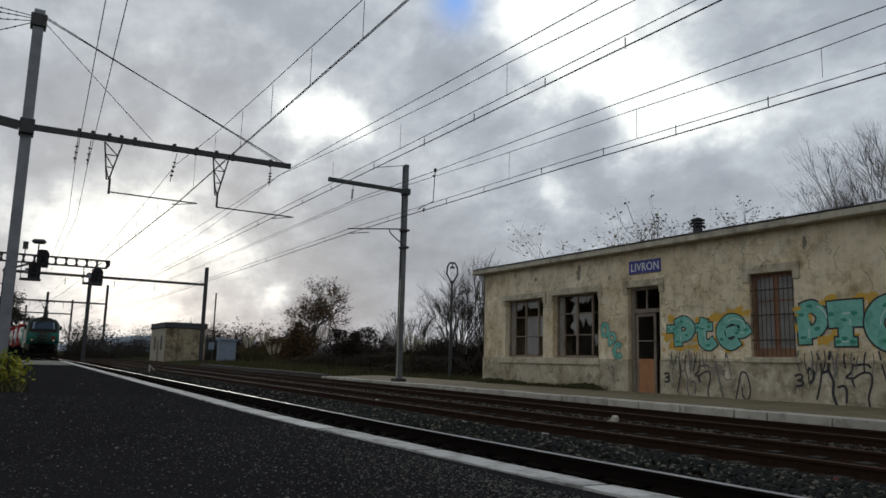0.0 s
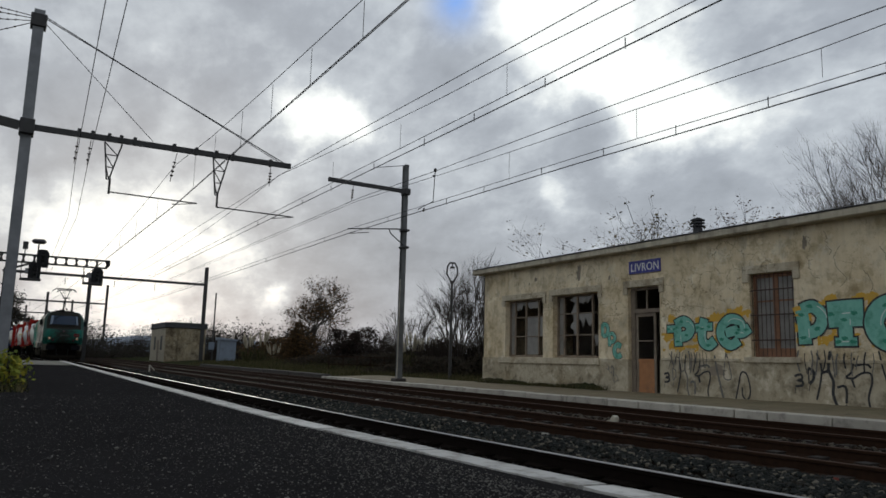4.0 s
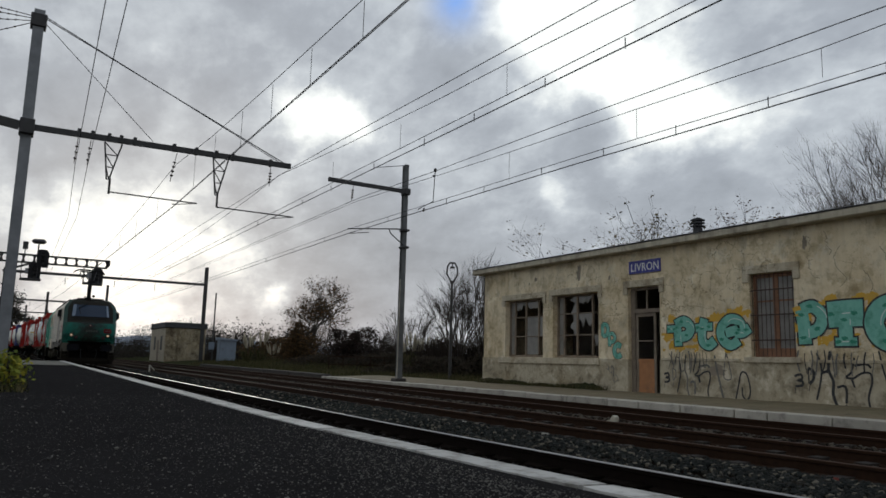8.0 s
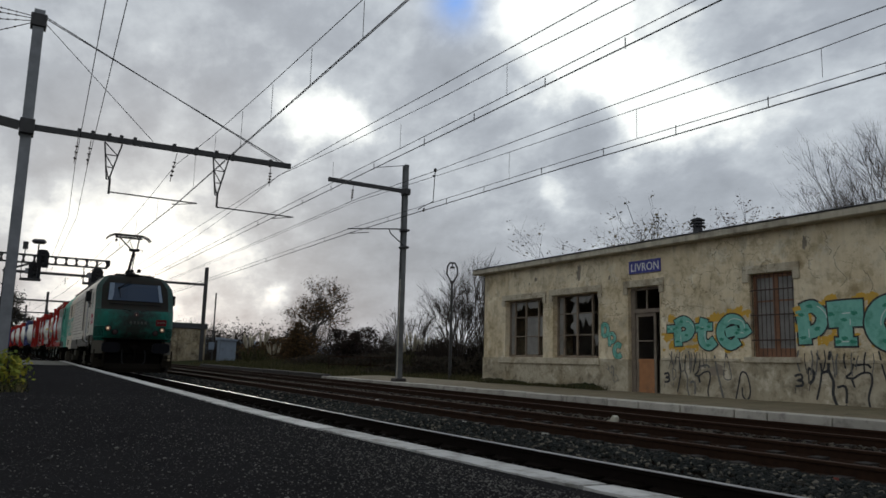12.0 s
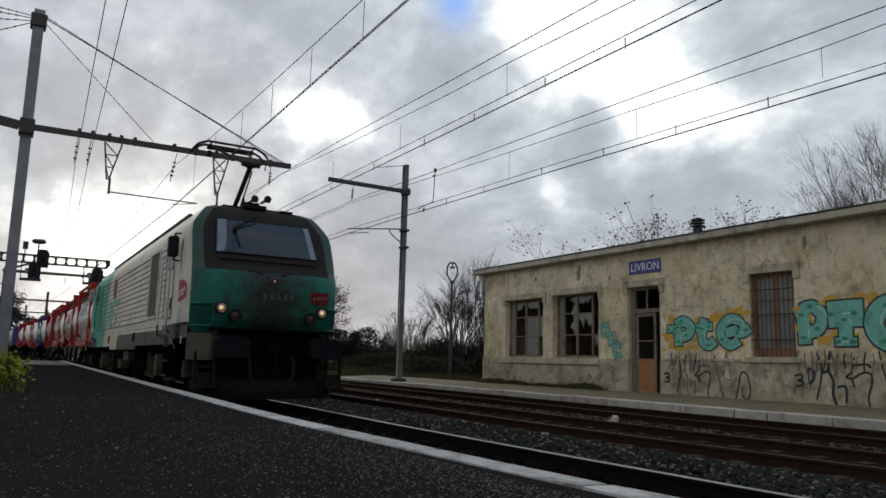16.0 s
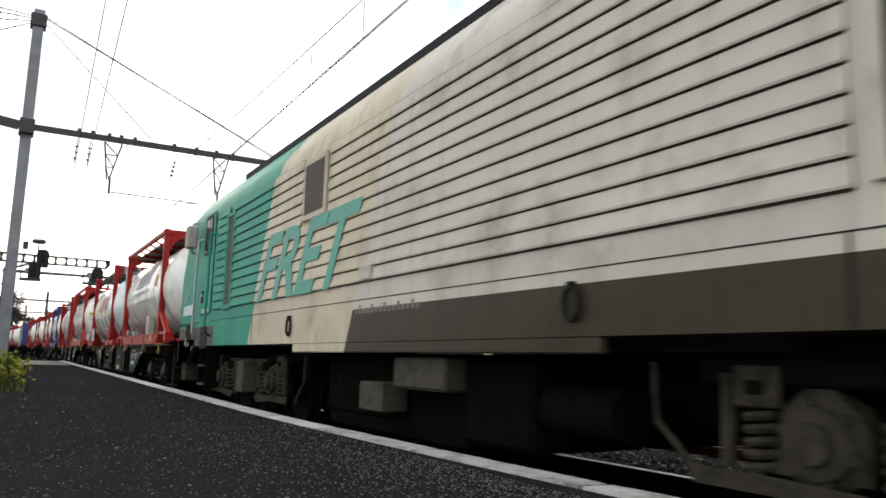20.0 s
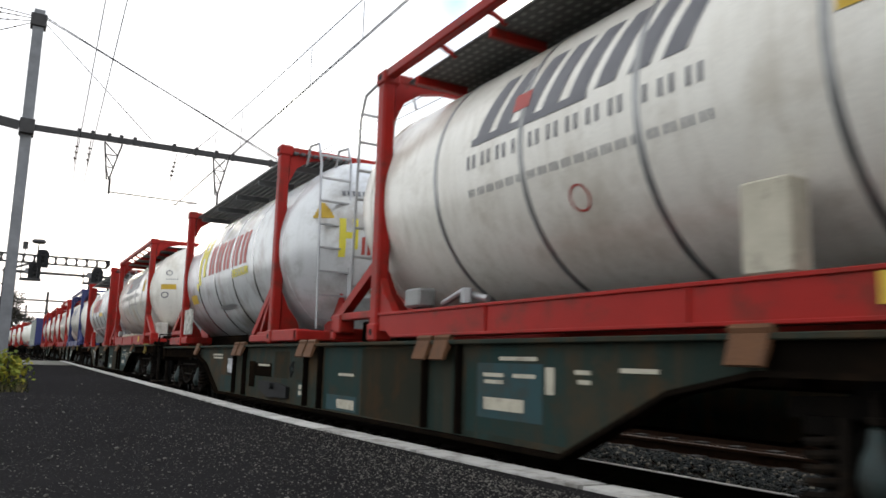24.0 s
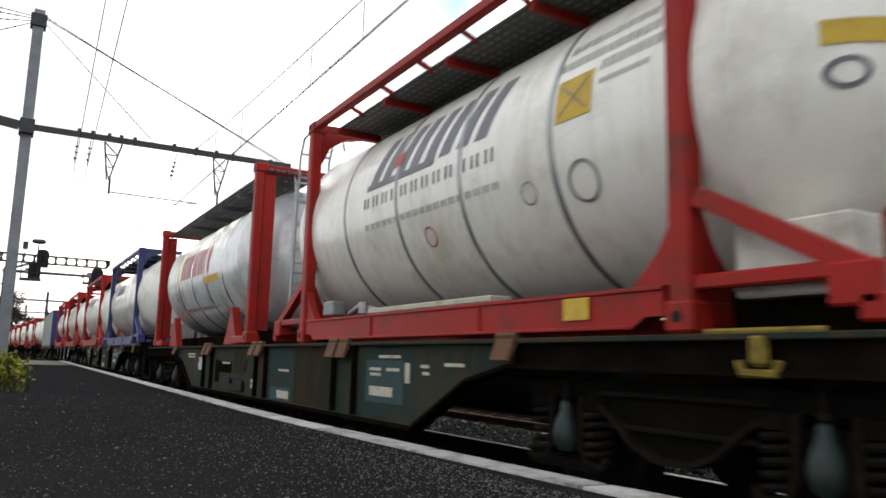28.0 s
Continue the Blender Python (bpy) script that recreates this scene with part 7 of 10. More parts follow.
    part("bow_link", Shape().tube((-0.50, 4.62, 5.88), (-0.50, 4.98, 5.88), 0.025, 6).tube((0.50, 4.62, 5.88), (0.50, 4.98, 5.88), 0.025, 6).box(-0.55, 0.55, 4.74, 4.83, 5.78, 5.86, 0.015).path([(-0.50, 4.62, 5.70), (-0.50, 4.80, 5.74), (-0.50, 4.98, 5.70)], 0.02, 6).box(-0.54, -0.46, 4.70, 4.86, 5.62, 5.74, 0.02), BLACK, pan)
    part("elbow_joint", Shape().tube((-0.2, 2.85, 5.05), (0.2, 2.85, 5.05), 0.06, 10).path([(0.15, 2.85, 5.05), (0.32, 2.80, 5.10), (0.30, 2.78, 4.95)], 0.012, 6), BLACK, pan)
    return lo, wheels


def wheelset_mesh(r):
    sh = Shape()
    for s in (-1, 1):
        sh.lathe([(s * 0.68, r + 0.03), (s * 0.71, r + 0.03), (s * 0.72, r), (s * 0.82, r - 0.004), (s * 0.82, r - 0.06), (s * 0.77, r - 0.08), (s * 0.76, 0.14), (s * 0.84, 0.12), (s * 0.84, 0.09), (s * 0.68, 0.09), (s * 0.70, r - 0.08), (s * 0.68, r - 0.06), (s * 0.68, r + 0.03)], 0, 0, 28, "x")
        for i in range(6):
            a = i * math.pi / 3
            sh.tube((s * 0.76, 0.27 * math.cos(a), 0.27 * math.sin(a)), (s * 0.785, 0.27 * math.cos(a), 0.27 * math.sin(a)), 0.04, 8)
    sh.tube((-0.95, 0, 0), (0.95, 0, 0), 0.08, 12)
    return sh.mesh("wheelset")


# ---- wagons ----
WAGON_GREEN = surf("faded_wagon_green", (0.0175, 0.031, 0.026), (0.029, 0.027, 0.018), 0.9, 0.85, bump=0.1, spec=0.08, dirt=(0.075, 0.038, 0.015), dirt_amount=0.36, dirt_scale=1.1, streak=0.5, pale=(0.020, 0.042, 0.037))
# grimy brown, darkened further to carry the shade below the wagon
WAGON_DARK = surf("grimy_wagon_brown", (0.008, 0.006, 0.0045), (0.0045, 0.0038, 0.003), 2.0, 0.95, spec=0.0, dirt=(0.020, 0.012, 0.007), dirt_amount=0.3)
RUST_PATCH = surf("rusted_panel", (0.026, 0.025, 0.017), (0.018, 0.020, 0.014), 1.6, 0.9, spec=0.05, dirt=(0.05, 0.026, 0.011), dirt_amount=0.32, dirt_scale=2.5, streak=0.6)
TEAL_PATCH = surf("teal_panel", (0.014, 0.040, 0.038), (0.022, 0.033, 0.026), 1.5, 0.8, spec=0.08, dirt=(0.045, 0.028, 0.014), dirt_amount=0.42, dirt_scale=1.8, streak=0.6)
RUST = surf("orange_rust", (0.135, 0.058, 0.022), (0.085, 0.037, 0.016), 6.0, 0.85, bump=0.4, dirt=(0.07, 0.035, 0.018), dirt_amount=0.34, dirt_scale=9)
PAPER = surf("old_paper", (0.50, 0.46, 0.36), (0.38, 0.35, 0.27), 6.0, 0.8, bump=0.0, dirt=(0.15, 0.13, 0.1), dirt_amount=0.25, dirt_scale=8)
PLATE_BLUE = surf("blue_green_plate", (0.014, 0.052, 0.058), (0.013, 0.040, 0.042), 3.0, 0.8, bump=0.0, dirt=(0.035, 0.03, 0.018), dirt_amount=0.3, dirt_scale=3)
AXLE_BLUE = surf("turquoise_axlebox", (0.026, 0.044, 0.042), (0.010, 0.016, 0.015), 7.0, 0.5, metal=0.2, spec=0.3, dirt=(0.022, 0.018, 0.013), dirt_amount=0.42, dirt_scale=9)
BOGIE = surf("dusty_bogie", (0.0105, 0.008, 0.006), (0.0055, 0.0045, 0.0035), 7.0, 0.9, bump=0.3, spec=0.06, dirt=(0.032, 0.020, 0.011), dirt_amount=0.25, dirt_scale=6)
SCRAPED = surf("scraped_patch", (0.19, 0.165, 0.11), (0.30, 0.27, 0.2), 9.0, 0.9, bump=0.3)
SPOTTED = surf("spotted_box", (0.62, 0.60, 0.53), (0.50, 0.48, 0.42), 3.0, 0.7, bump=0.2, dirt=(0.05, 0.045, 0.035), dirt_amount=0.52, dirt_scale=9)
SCUFFED = surf("scuffed_label", (0.72, 0.69, 0.61), (0.62, 0.59, 0.52), 3.0, 0.5, bump=0.05, dirt=(0.12, 0.11, 0.09), dirt_amount=0.5, dirt_scale=13)
LEVER = surf("grimy_yellow", (0.24, 0.165, 0.015), (0.15, 0.10, 0.012), 9.0, 0.8, bump=0.0, dirt=(0.05, 0.035, 0.015), dirt_amount=0.35, dirt_scale=9)
YELLOW = surf("yellow_paint", (0.62, 0.40, 0.035), (0.48, 0.31, 0.03), 5.0, 0.6, bump=0.0, dirt=(0.2, 0.14, 0.05), dirt_amount=0.2)
FRAME_RED = surf("red_frame", (0.345, 0.0145, 0.0095), (0.25, 0.0115, 0.008), 2.5, 0.5, bump=0.05, dirt=(0.08, 0.026, 0.015), dirt_amount=0.3, dirt_scale=3.0, spec=0.18)
FRAME_BLUE = surf("blue_frame", (0.022, 0.032, 0.135), (0.018, 0.024, 0.10), 2.5, 0.5, bump=0.05, dirt=(0.06, 0.05, 0.05), dirt_amount=0.25)
TANK_CREAM = surf("cream_tank", (0.84, 0.81, 0.725), (0.77, 0.74, 0.655), 0.8, 0.20, bump=0.02, dirt=(0.44, 0.39, 0.30), dirt_amount=0.27, dirt_scale=0.9, streak=0.46, spec=0.55)
TANK_SILVER = surf("silver_tank", (0.71, 0.72, 0.715), (0.58, 0.59, 0.585), 1.1, 0.27, metal=0.2, bump=0.02, dirt=(0.24, 0.205, 0.15), dirt_amount=0.36, dirt_scale=1.1, streak=0.3, spec=0.5)
BAND = surf("tank_band", (0.36, 0.36, 0.35), (0.22, 0.22, 0.21), 4.0, 0.40, metal=0.7, bump=0.0)
BAND_BRIGHT = surf("bright_band", (0.60, 0.60, 0.59), (0.45, 0.45, 0.44), 4.0, 0.22, metal=1.0, bump=0.0)
BOX_GREY = surf("valve_box_grey", (0.26, 0.26, 0.25), (0.17, 0.17, 0.16), 3.0, 0.5, metal=0.3, bump=0.05, dirt=(0.12, 0.115, 0.10), dirt_amount=0.36, dirt_scale=3)
BOX_PALE = surf("dirty_white_box", (0.60, 0.57, 0.50), (0.48, 0.45, 0.38), 3.0, 0.6, bump=0.05, dirt=(0.22, 0.20, 0.16), dirt_amount=0.3, dirt_scale=3)
MARK_GREY = surf("grey_marking", (0.16, 0.16, 0.17), (0.12, 0.12, 0.13), 5.0, 0.5, bump=0.0)
MARK_RED = surf("red_marking", (0.42, 0.06, 0.045), (0.34, 0.05, 0.04), 5.0, 0.5, bump=0.0)
MARK_YELLOW = surf("yellow_marking", (0.72, 0.62, 0.05), (0.6, 0.52, 0.05), 5.0, 0.5, bump=0.0)
WALKWAY = surf("walkway_grating", (0.12, 0.12, 0.116), (0.075, 0.075, 0.072), 9.0, 0.6, metal=0.4)


def coil(x, y, z0, z1, r, turns, wire_r):
    sp, rows = Shape(), []
    for i in range(turns * 9 + 1):
        t_ = i / (turns * 9)
        a = t_ * turns * 2 * math.pi
        ca, sa, z = math.cos(a), math.sin(a), z0 + (z1 - z0) * t_
        rows.append([(x + (r + wire_r * math.cos(f)) * ca, y + (r + wire_r * math.cos(f)) * sa, z + wire_r * math.sin(f)) for f in (k * math.pi / 3 for k in range(7))])
    sp.sheet(rows)
    return sp


def build_wagon():
    """A flat container wagon; its own y = 0 is at the first container's front posts, z = 0 at the rails."""
    w = thing("container_wagon", "faded green bogie container wagon with deep rusty side beams", "wagon", (0, 0, 0), "container wagons in the train")
    F, R = -1.75, 16.85
    for s in (-1, 1):
        x0, x1 = s * 1.14, s * 1.175
        web = Shape().prism([(F, 0.90), (F, 1.06), (R, 1.06), (R, 0.90), (13.45, 0.90), (12.9, 0.78), (12.0, 0.34), (3.1, 0.34), (2.2, 0.78), (1.65, 0.90)], "x", x0, x1)
        sb = part("side_beam", web, WAGON_GREEN, w, "deep fish bellied side beam")
        part("top_flange", Shape().box(s * 1.08, s * 1.24, F, R, 1.06, 1.095, 0.006), WAGON_GREEN, sb)
        lf = Shape()
        low = [(F, 0.90), (1.65, 0.90), (2.2, 0.78), (3.1, 0.34), (12.0, 0.34), (12.9, 0.78), (13.45, 0.90), (R, 0.90)]
        for a, b in zip(low, low[1:]):
            lf.beam((s * 1.16, a[0], a[1]), (s * 1.16, b[0], b[1]), 0.16, 0.03)
        part("bottom_flange", lf, WAGON_DARK, sb)
        for y in (4.36, 4.91, 7.35, 7.81, 10.42, 10.98):
            part("stiffener", Shape().box(s * 1.176, s * 1.235, y, y + 0.03, 0.37, 1.058), WAGON_DARK, sb)
        for y in (4.48, 4.78, 7.47, 7.76, 10.38, 10.68, 1.55, 13.3):
            part("flap", Shape().prism([(s * 1.19, 1.10), (s * 1.25, 1.09), (s * 1.30, 0.94), (s * 1.28, 0.93)], "y", y, y + 0.22).tube((s * 1.22, y - 0.01, 1.11), (s * 1.22, y + 0.23, 1.11), 0.03, 6), RUST, sb, "rusty folding container flap")
        part("lashing_box", Shape().prism([(8.45, 0.42), (8.45, 0.56), (8.9, 0.60), (9.6, 0.60), (9.62, 0.5), (9.2, 0.40)], "x", s * 1.176, s * 1.225).tube((s * 1.22, 9.0, 0.55), (s * 1.27, 9.0, 0.55), 0.04, 8), BLACK, sb)
        part("brake_lever", Shape().path([(s * 1.18, 8.32, 0.88), (s * 1.23, 8.32, 0.80), (s * 1.23, 8.26, 0.70), (s * 1.23, 8.18, 0.78), (s * 1.23, 8.24, 0.86)], 0.012, 6), BLACK, sb)
        part("document_frame", Shape().box(s * 1.176, s * 1.20, 11.0, 11.36, 0.64, 0.92, 0.008), BLACK, sb)
        fo = random.Random(6)
        part("crumpled_foil", Shape().sheet([[(s * (1.204 + 0.03 * fo.random()), 11.03 + 0.30 * i / 6, 0.67 + 0.22 * j / 5) for i in range(7)] for j in range(6)]), ALU, sb, "crumpled silver foil", smooth=0)
        for y_0, y_1, z_0, z_1 in ((3.34, 4.14, 0.52, 0.92), (7.84, 8.14, 0.46, 0.62), (6.40, 7.2, 0.38, 0.54)):
            part("data_panel", Shape().box(s * 1.1755, s * 1.178, y_0, y_1, z_0, z_1), PLATE_BLUE, sb, "blue green lettering panel")
        part("paper_label", Shape().box(s * 1.1785, s * 1.180, 6.45, 6.9, 0.405, 0.50), PAPER, sb, "off white paper label")
        part("paper_label", Shape().box(s * 1.1755, s * 1.178, 3.22, 3.31, 0.72, 0.90), PAPER, sb, "off white paper label")
        for y_0, y_1, z_0, z_1, mt in ((4.98, 6.28, 0.37, 1.03, RUST_PATCH), (6.30, 7.30, 0.37, 1.04, TEAL_PATCH), (7.86, 8.4, 0.66, 1.03, TEAL_PATCH), (8.5, 9.1, 0.66, 1.0, RUST_PATCH), (3.1, 4.3, 0.40, 1.03, TEAL_PATCH), (11.1, 11.9, 0.38, 0.62, TEAL_PATCH)):
            part("paint_patch", Shape().box(s * 1.1745, s * 1.1754, y_0, y_1, z_0, z_1), mt, sb)
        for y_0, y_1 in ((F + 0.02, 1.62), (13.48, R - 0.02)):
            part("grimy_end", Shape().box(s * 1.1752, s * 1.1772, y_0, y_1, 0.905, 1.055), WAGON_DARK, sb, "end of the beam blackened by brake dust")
        part("worn_patch", Shape().box(s * 1.1756, s * 1.1772, 9.2, 9.98, 0.66, 0.84), WAGON_DARK, sb)
        part("worn_patch", Shape().box(s * 1.1752, s * 1.1772, 9.96, 10.25, 0.5, 0.86), WAGON_DARK, sb)
        pw = Shape()
        for k, (y, z, l) in enumerate(((3.8, 0.82, 0.26), (3.8, 0.77, 0.24), (3.42, 0.82, 0.26), (3.55, 0.58, 0.5), (2.86, 0.86, 0.15), (2.86, 0.8, 0.12), (2.3, 0.88, 0.3), (3.4, 0.94, 0.45), (11.82, 0.93, 0.65), (11.82, 0.88, 0.6), (9.3, 0.8, 0.5), (6.47, 0.745, 0.4))):
            pw.box(s * 1.179, s * 1.1805, y, y + l, z, z + (0.028 if k != 3 else 0.09))
        for k in range(4):
            pw.box(s * 1.179, s * 1.1805, 7.87 + 0.14 * (k % 2), 7.97 + 0.14 * (k % 2), 0.48 + 0.07 * (k // 2), 0.53 + 0.07 * (k // 2))
        tagged(part("stencil", pw, PAPER, sb), "white unreadable stencilled lines", "", "", "stuff")
        ptap = Shape().tube((s * 1.22, -0.75, 1.10), (s * 1.22, -0.1, 1.10), 0.02, 6).box(s * 1.20, s * 1.25, -0.46, -0.36, 0.93, 1.09, 0.02).path([(s * 1.23, -0.52, 0.96), (s * 1.23, -0.5, 0.90), (s * 1.23, -0.32, 0.90), (s * 1.23, -0.3, 0.96)], 0.022, 6)
        part("anchor_lever", ptap, LEVER, sb, "yellow brake lever")
    fr = Shape().box(-0.25, 0.25, F + 0.1, R - 0.1, 0.80, 1.04, 0.02)
    for y in (-1.0, 0.25, 2.0, 4.0, 6.0, 7.5, 9, 11, 13, 14.75, 16.0):
        fr.box(-1.14, 1.14, y - 0.08, y + 0.08, 0.88, 1.05)
    part("centre_sill", fr, WAGON_DARK, w)
    for e, ye, d in ((0, F, -1), (1, R, 1)):
        hs = part("headstock", Shape().box(-1.24, 1.24, ye, ye - d * 0.14, 0.80, 1.16, 0.02), WAGON_DARK, w)
        for s in (-1, 1):
            part("buffer", Shape().tube((s * 0.875, ye, 1.04), (s * 0.875, ye + d * 0.35, 1.04), 0.11, 12).lathe([(ye + d * 0.35, 0.08), (ye + d * 0.52, 0.08), (ye + d * 0.53, 0.225), (ye + d * 0.58, 0.23), (ye + d * 0.61, 0.15), (ye + d * 0.62, 0.001)], s * 0.875, 1.04, 18), BOGIE, hs)
            part("corner_post", Shape().tube((s * 1.12, ye + d * 0.05, 0.25), (s * 1.12, ye + d * 0.05, 1.0), 0.035, 6).box(s * 0.9, s * 1.25, ye - d * 0.1, ye + d * 0.25, 0.22, 0.26, 0.01), BOGIE, hs)
            part("grab_rail", Shape().path([(s * 1.15, ye, 1.1), (s * 1.15, ye + d * 0.12, 1.32), (s * 0.7, ye + d * 0.12, 1.36), (s * 0.65, ye, 1.12)], 0.016, 6), BOGIE, hs)
            part("air_hose", Shape().path([(s * 0.4, ye, 0.95), (s * 0.42, ye + d * 0.15, 0.75), (s * 0.40, ye + d * 0.25, 0.5), (s * 0.30, ye + d * 0.45, 0.42), (s * 0.2, ye + d * 0.6, 0.6)], 0.028, 6), BLACK, hs)
        part("coupler", Shape().box(-0.08, 0.08, ye, ye + d * 0.3, 0.95, 1.1, 0.02).path([(0, ye + d * 0.3, 1.02), (0, ye + d * 0.62, 0.92)], 0.045, 7), UNDER, hs)
    for yb in (0.25, 14.75):
        bg = part("bogie", Shape().box(-0.9, 0.9, yb - 0.25, yb + 0.25, 0.50, 0.80, 0.03), UNDER, w, "cast steel freight bogie")
        for s in (-1, 1):
            x = s * 1.0
            sag = [(yb - 0.66, 0.72), (yb - 0.48, 0.62), (yb - 0.30, 0.47), (yb - 0.12, 0.40), (yb + 0.12, 0.40), (yb + 0.30, 0.47), (yb + 0.48, 0.62), (yb + 0.66, 0.72)]
            part("side_frame", Shape().prism(sag + [(yb + 1.36, 0.70), (yb + 1.34, 0.80), (yb + 0.5, 0.83), (yb - 0.5, 0.83), (yb - 1.34, 0.80), (yb - 1.36, 0.70)], "x", x - 0.05, x + 0.05), UNDER, bg)
            rim = Shape()
            for a, b in zip(sag, sag[1:]):
                rim.beam((x + s * 0.06, a[0], a[1]), (x + s * 0.06, b[0], b[1]), 0.13, 0.035)
            part("frame_rim", rim, BOGIE, bg, "curved lower rim of the casting")
            part("side_bar", Shape().box(x - 0.03, x + s * 0.09, yb - 0.6, yb + 0.6, 0.735, 0.765, 0.01), BOGIE, bg)
            part("side_bearer", Shape().box(x - 0.06, x + s * 0.08, yb - 0.16, yb + 0.16, 0.83, 0.895, 0.012), BOGIE, bg)
            part("brake_beam", Shape().tube((x + s * 0.08, yb - 0.55, 0.56), (x + s * 0.08, yb + 0.55, 0.56), 0.018, 6), BOGIE, bg)
            for a in (-0.9, 0.9):
                c = yb + a
                part("axle_box", Shape().lathe([(0.37, 0.001), (0.37, 0.05), (0.41, 0.08), (0.48, 0.088), (0.56, 0.07), (0.61, 0.045), (0.68, 0.035), (0.70, 0.001)], x + s * 0.10, c, 14, "z"), AXLE_BLUE, bg, "worn turquoise axle box cover")
                part("box_housing", Shape().box(x - 0.02, x + s * 0.07, c - 0.13, c + 0.13, 0.34, 0.66, 0.03), UNDER, bg)
                part("hold_bolt", Shape().tube((x + s * 0.10, c, 0.70), (x + s * 0.10, c, 0.84), 0.02, 8).tube((x + s * 0.10, c, 0.70), (x + s * 0.10, c, 0.73), 0.035, 6), BOGIE, bg)
                for q in (-1, 1):
                    part("horn_guide", Shape().path([(x + s * 0.09, c + q * 0.15, 0.72), (x + s * 0.10, c + q * 0.15, 0.42), (x + s * 0.10, c + q * 0.20, 0.32), (x + s * 0.10, c + q * 0.34, 0.30), (x + s * 0.10, c + q * 0.37, 0.36)], 0.028, 7), BOGIE, bg, "bent horn guide beside the axle box")
                part("keeper", Shape().prism([(c - 0.40, 0.30), (c - 0.30, 0.26), (c + 0.30, 0.26), (c + 0.40, 0.30), (c + 0.40, 0.33), (c - 0.40, 0.33)], "x", x - 0.04, x + s * 0.12), UNDER, bg)
                for q in (-0.26, 0.26):
                    part("spring", coil(x + s * 0.05, c + q, 0.34, 0.64, 0.085, 5, 0.022), BOGIE, bg)
                    part("spring_cap", Shape().tube((x + s * 0.05, c + q, 0.64), (x + s * 0.05, c + q, 0.72), 0.10, 12), UNDER, bg)
    wh = wheelset_mesh(0.46)
    for y in (-0.65, 1.15, 13.85, 15.65):
        o = part("wheelset", wh, WHEEL, w)
        o.location = (0, y, 0.46)
    return w


# ---- tank containers ----
TR, TZ, DOME = 1.18, 2.535, 0.86


def on_tank(y0, y1, a0, a1, off=0.004, skew=0.0, n=4):
    """A patch lying on the barrel facing the platform side; angles in degrees above the horizontal."""
    r = TR + off
    rows = []
    for i in range(n + 1):
        a = radians(a0 + (a1 - a0) * i / n)
        sh_ = skew * (i / n)
        rows.append([(-r * math.cos(a), y - sh_, TZ + r * math.sin(a)) for y in (y0, y1)])
    return rows


def dome_y(rr):
    """Where the dished end lies at a distance from the axis."""
    t = min(1.0, rr / TR)
    d = DOME * math.sqrt(max(0.0, 1 - t ** 2.326))
    return d


def on_dome(y_edge, d, x0, x1, z0, z1, off=0.006, n=4):
    rows = []
    for i in range(n + 1):
        row = []
        for j in range(n + 1):
            x, z = x0 + (x1 - x0) * j / n, z0 + (z1 - z0) * i / n
            row.append((x, y_edge + d * (dome_y(math.hypot(x, z - TZ)) + off), z))
        rows.append(row)
    return rows


def letter_blocks(sh, y0, y1, a0, a1, n, skew=0.0, gap=0.25, off=0.004):
    """Letter-sized plain blocks in a row, running from y0 down to y1 on the barrel."""
    w = (y0 - y1) / n
    for i in range(n):
        block(sh, y0 - i * w, y0 - i * w - w * (1 - gap), a0, a1, skew, off, FINE_BARS)


BARS = ((0.0, 0.38, 0.0, 1.0), (0.58, 0.96, 0.0, 1.0))   # two plain upright bars fill each cell of a marking
FINE_BARS = ((0.0, 0.24, 0.0, 1.0), (0.62, 0.86, 0.0, 1.0))


def block(sh, y0, y1, a0, a1, skew, off, bars=BARS):
    """One cell of an unreadable marking on the barrel, as plain bars."""
    r = TR + off
    for u0, u1, v0, v1 in bars:
        n = max(1, round((v1 - v0) * 4))
        rows = []
        for i in range(n + 1):
            v = v0 + (v1 - v0) * i / n
            a = radians(a0 + (a1 - a0) * v)
            rows.append([(-r * math.cos(a), y0 + (y1 - y0) * u - skew * v, TZ + r * math.sin(a)) for u in (u0, u1)])
        sh.sheet(rows)


def blocks_apart(zero, barrel, material, label, y0, y1, a0, a1, n, skew, gap, off=0.004):
    """The bold blocks of a marking, each a part of its own."""
    w = (y0 - y1) / n
    for i in range(n):
        sh = Shape(zero)
        block(sh, y0 - i * w, y0 - i * w - w * (1 - gap), a0, a1, skew, off)
        part("marking_block", sh, material, barrel, label, smooth=60)


def wrapped(name, body, y0, y1, a0, a1, material, barrel, zero):
    """Lettering bent round the barrel."""
    ob = words(name, body, 1.0, material, barrel, Matrix.Identity(4), 0.002, 0.012)
    co = [v.co.copy() for v in ob.data.vertices]
    xa, xb = min(c.x for c in co), max(c.x for c in co)
    ya, yb = min(c.y for c in co), max(c.y for c in co)
    for v, c in zip(ob.data.vertices, co):
        a, r = radians(a0 + (a1 - a0) * (c.y - ya) / (yb - ya)), TR + 0.007 + c.z
        v.co = (-r * math.cos(a), y0 + (y1 - y0) * (c.x - xa) / (xb - xa), TZ - zero + r * math.sin(a))
    return ob


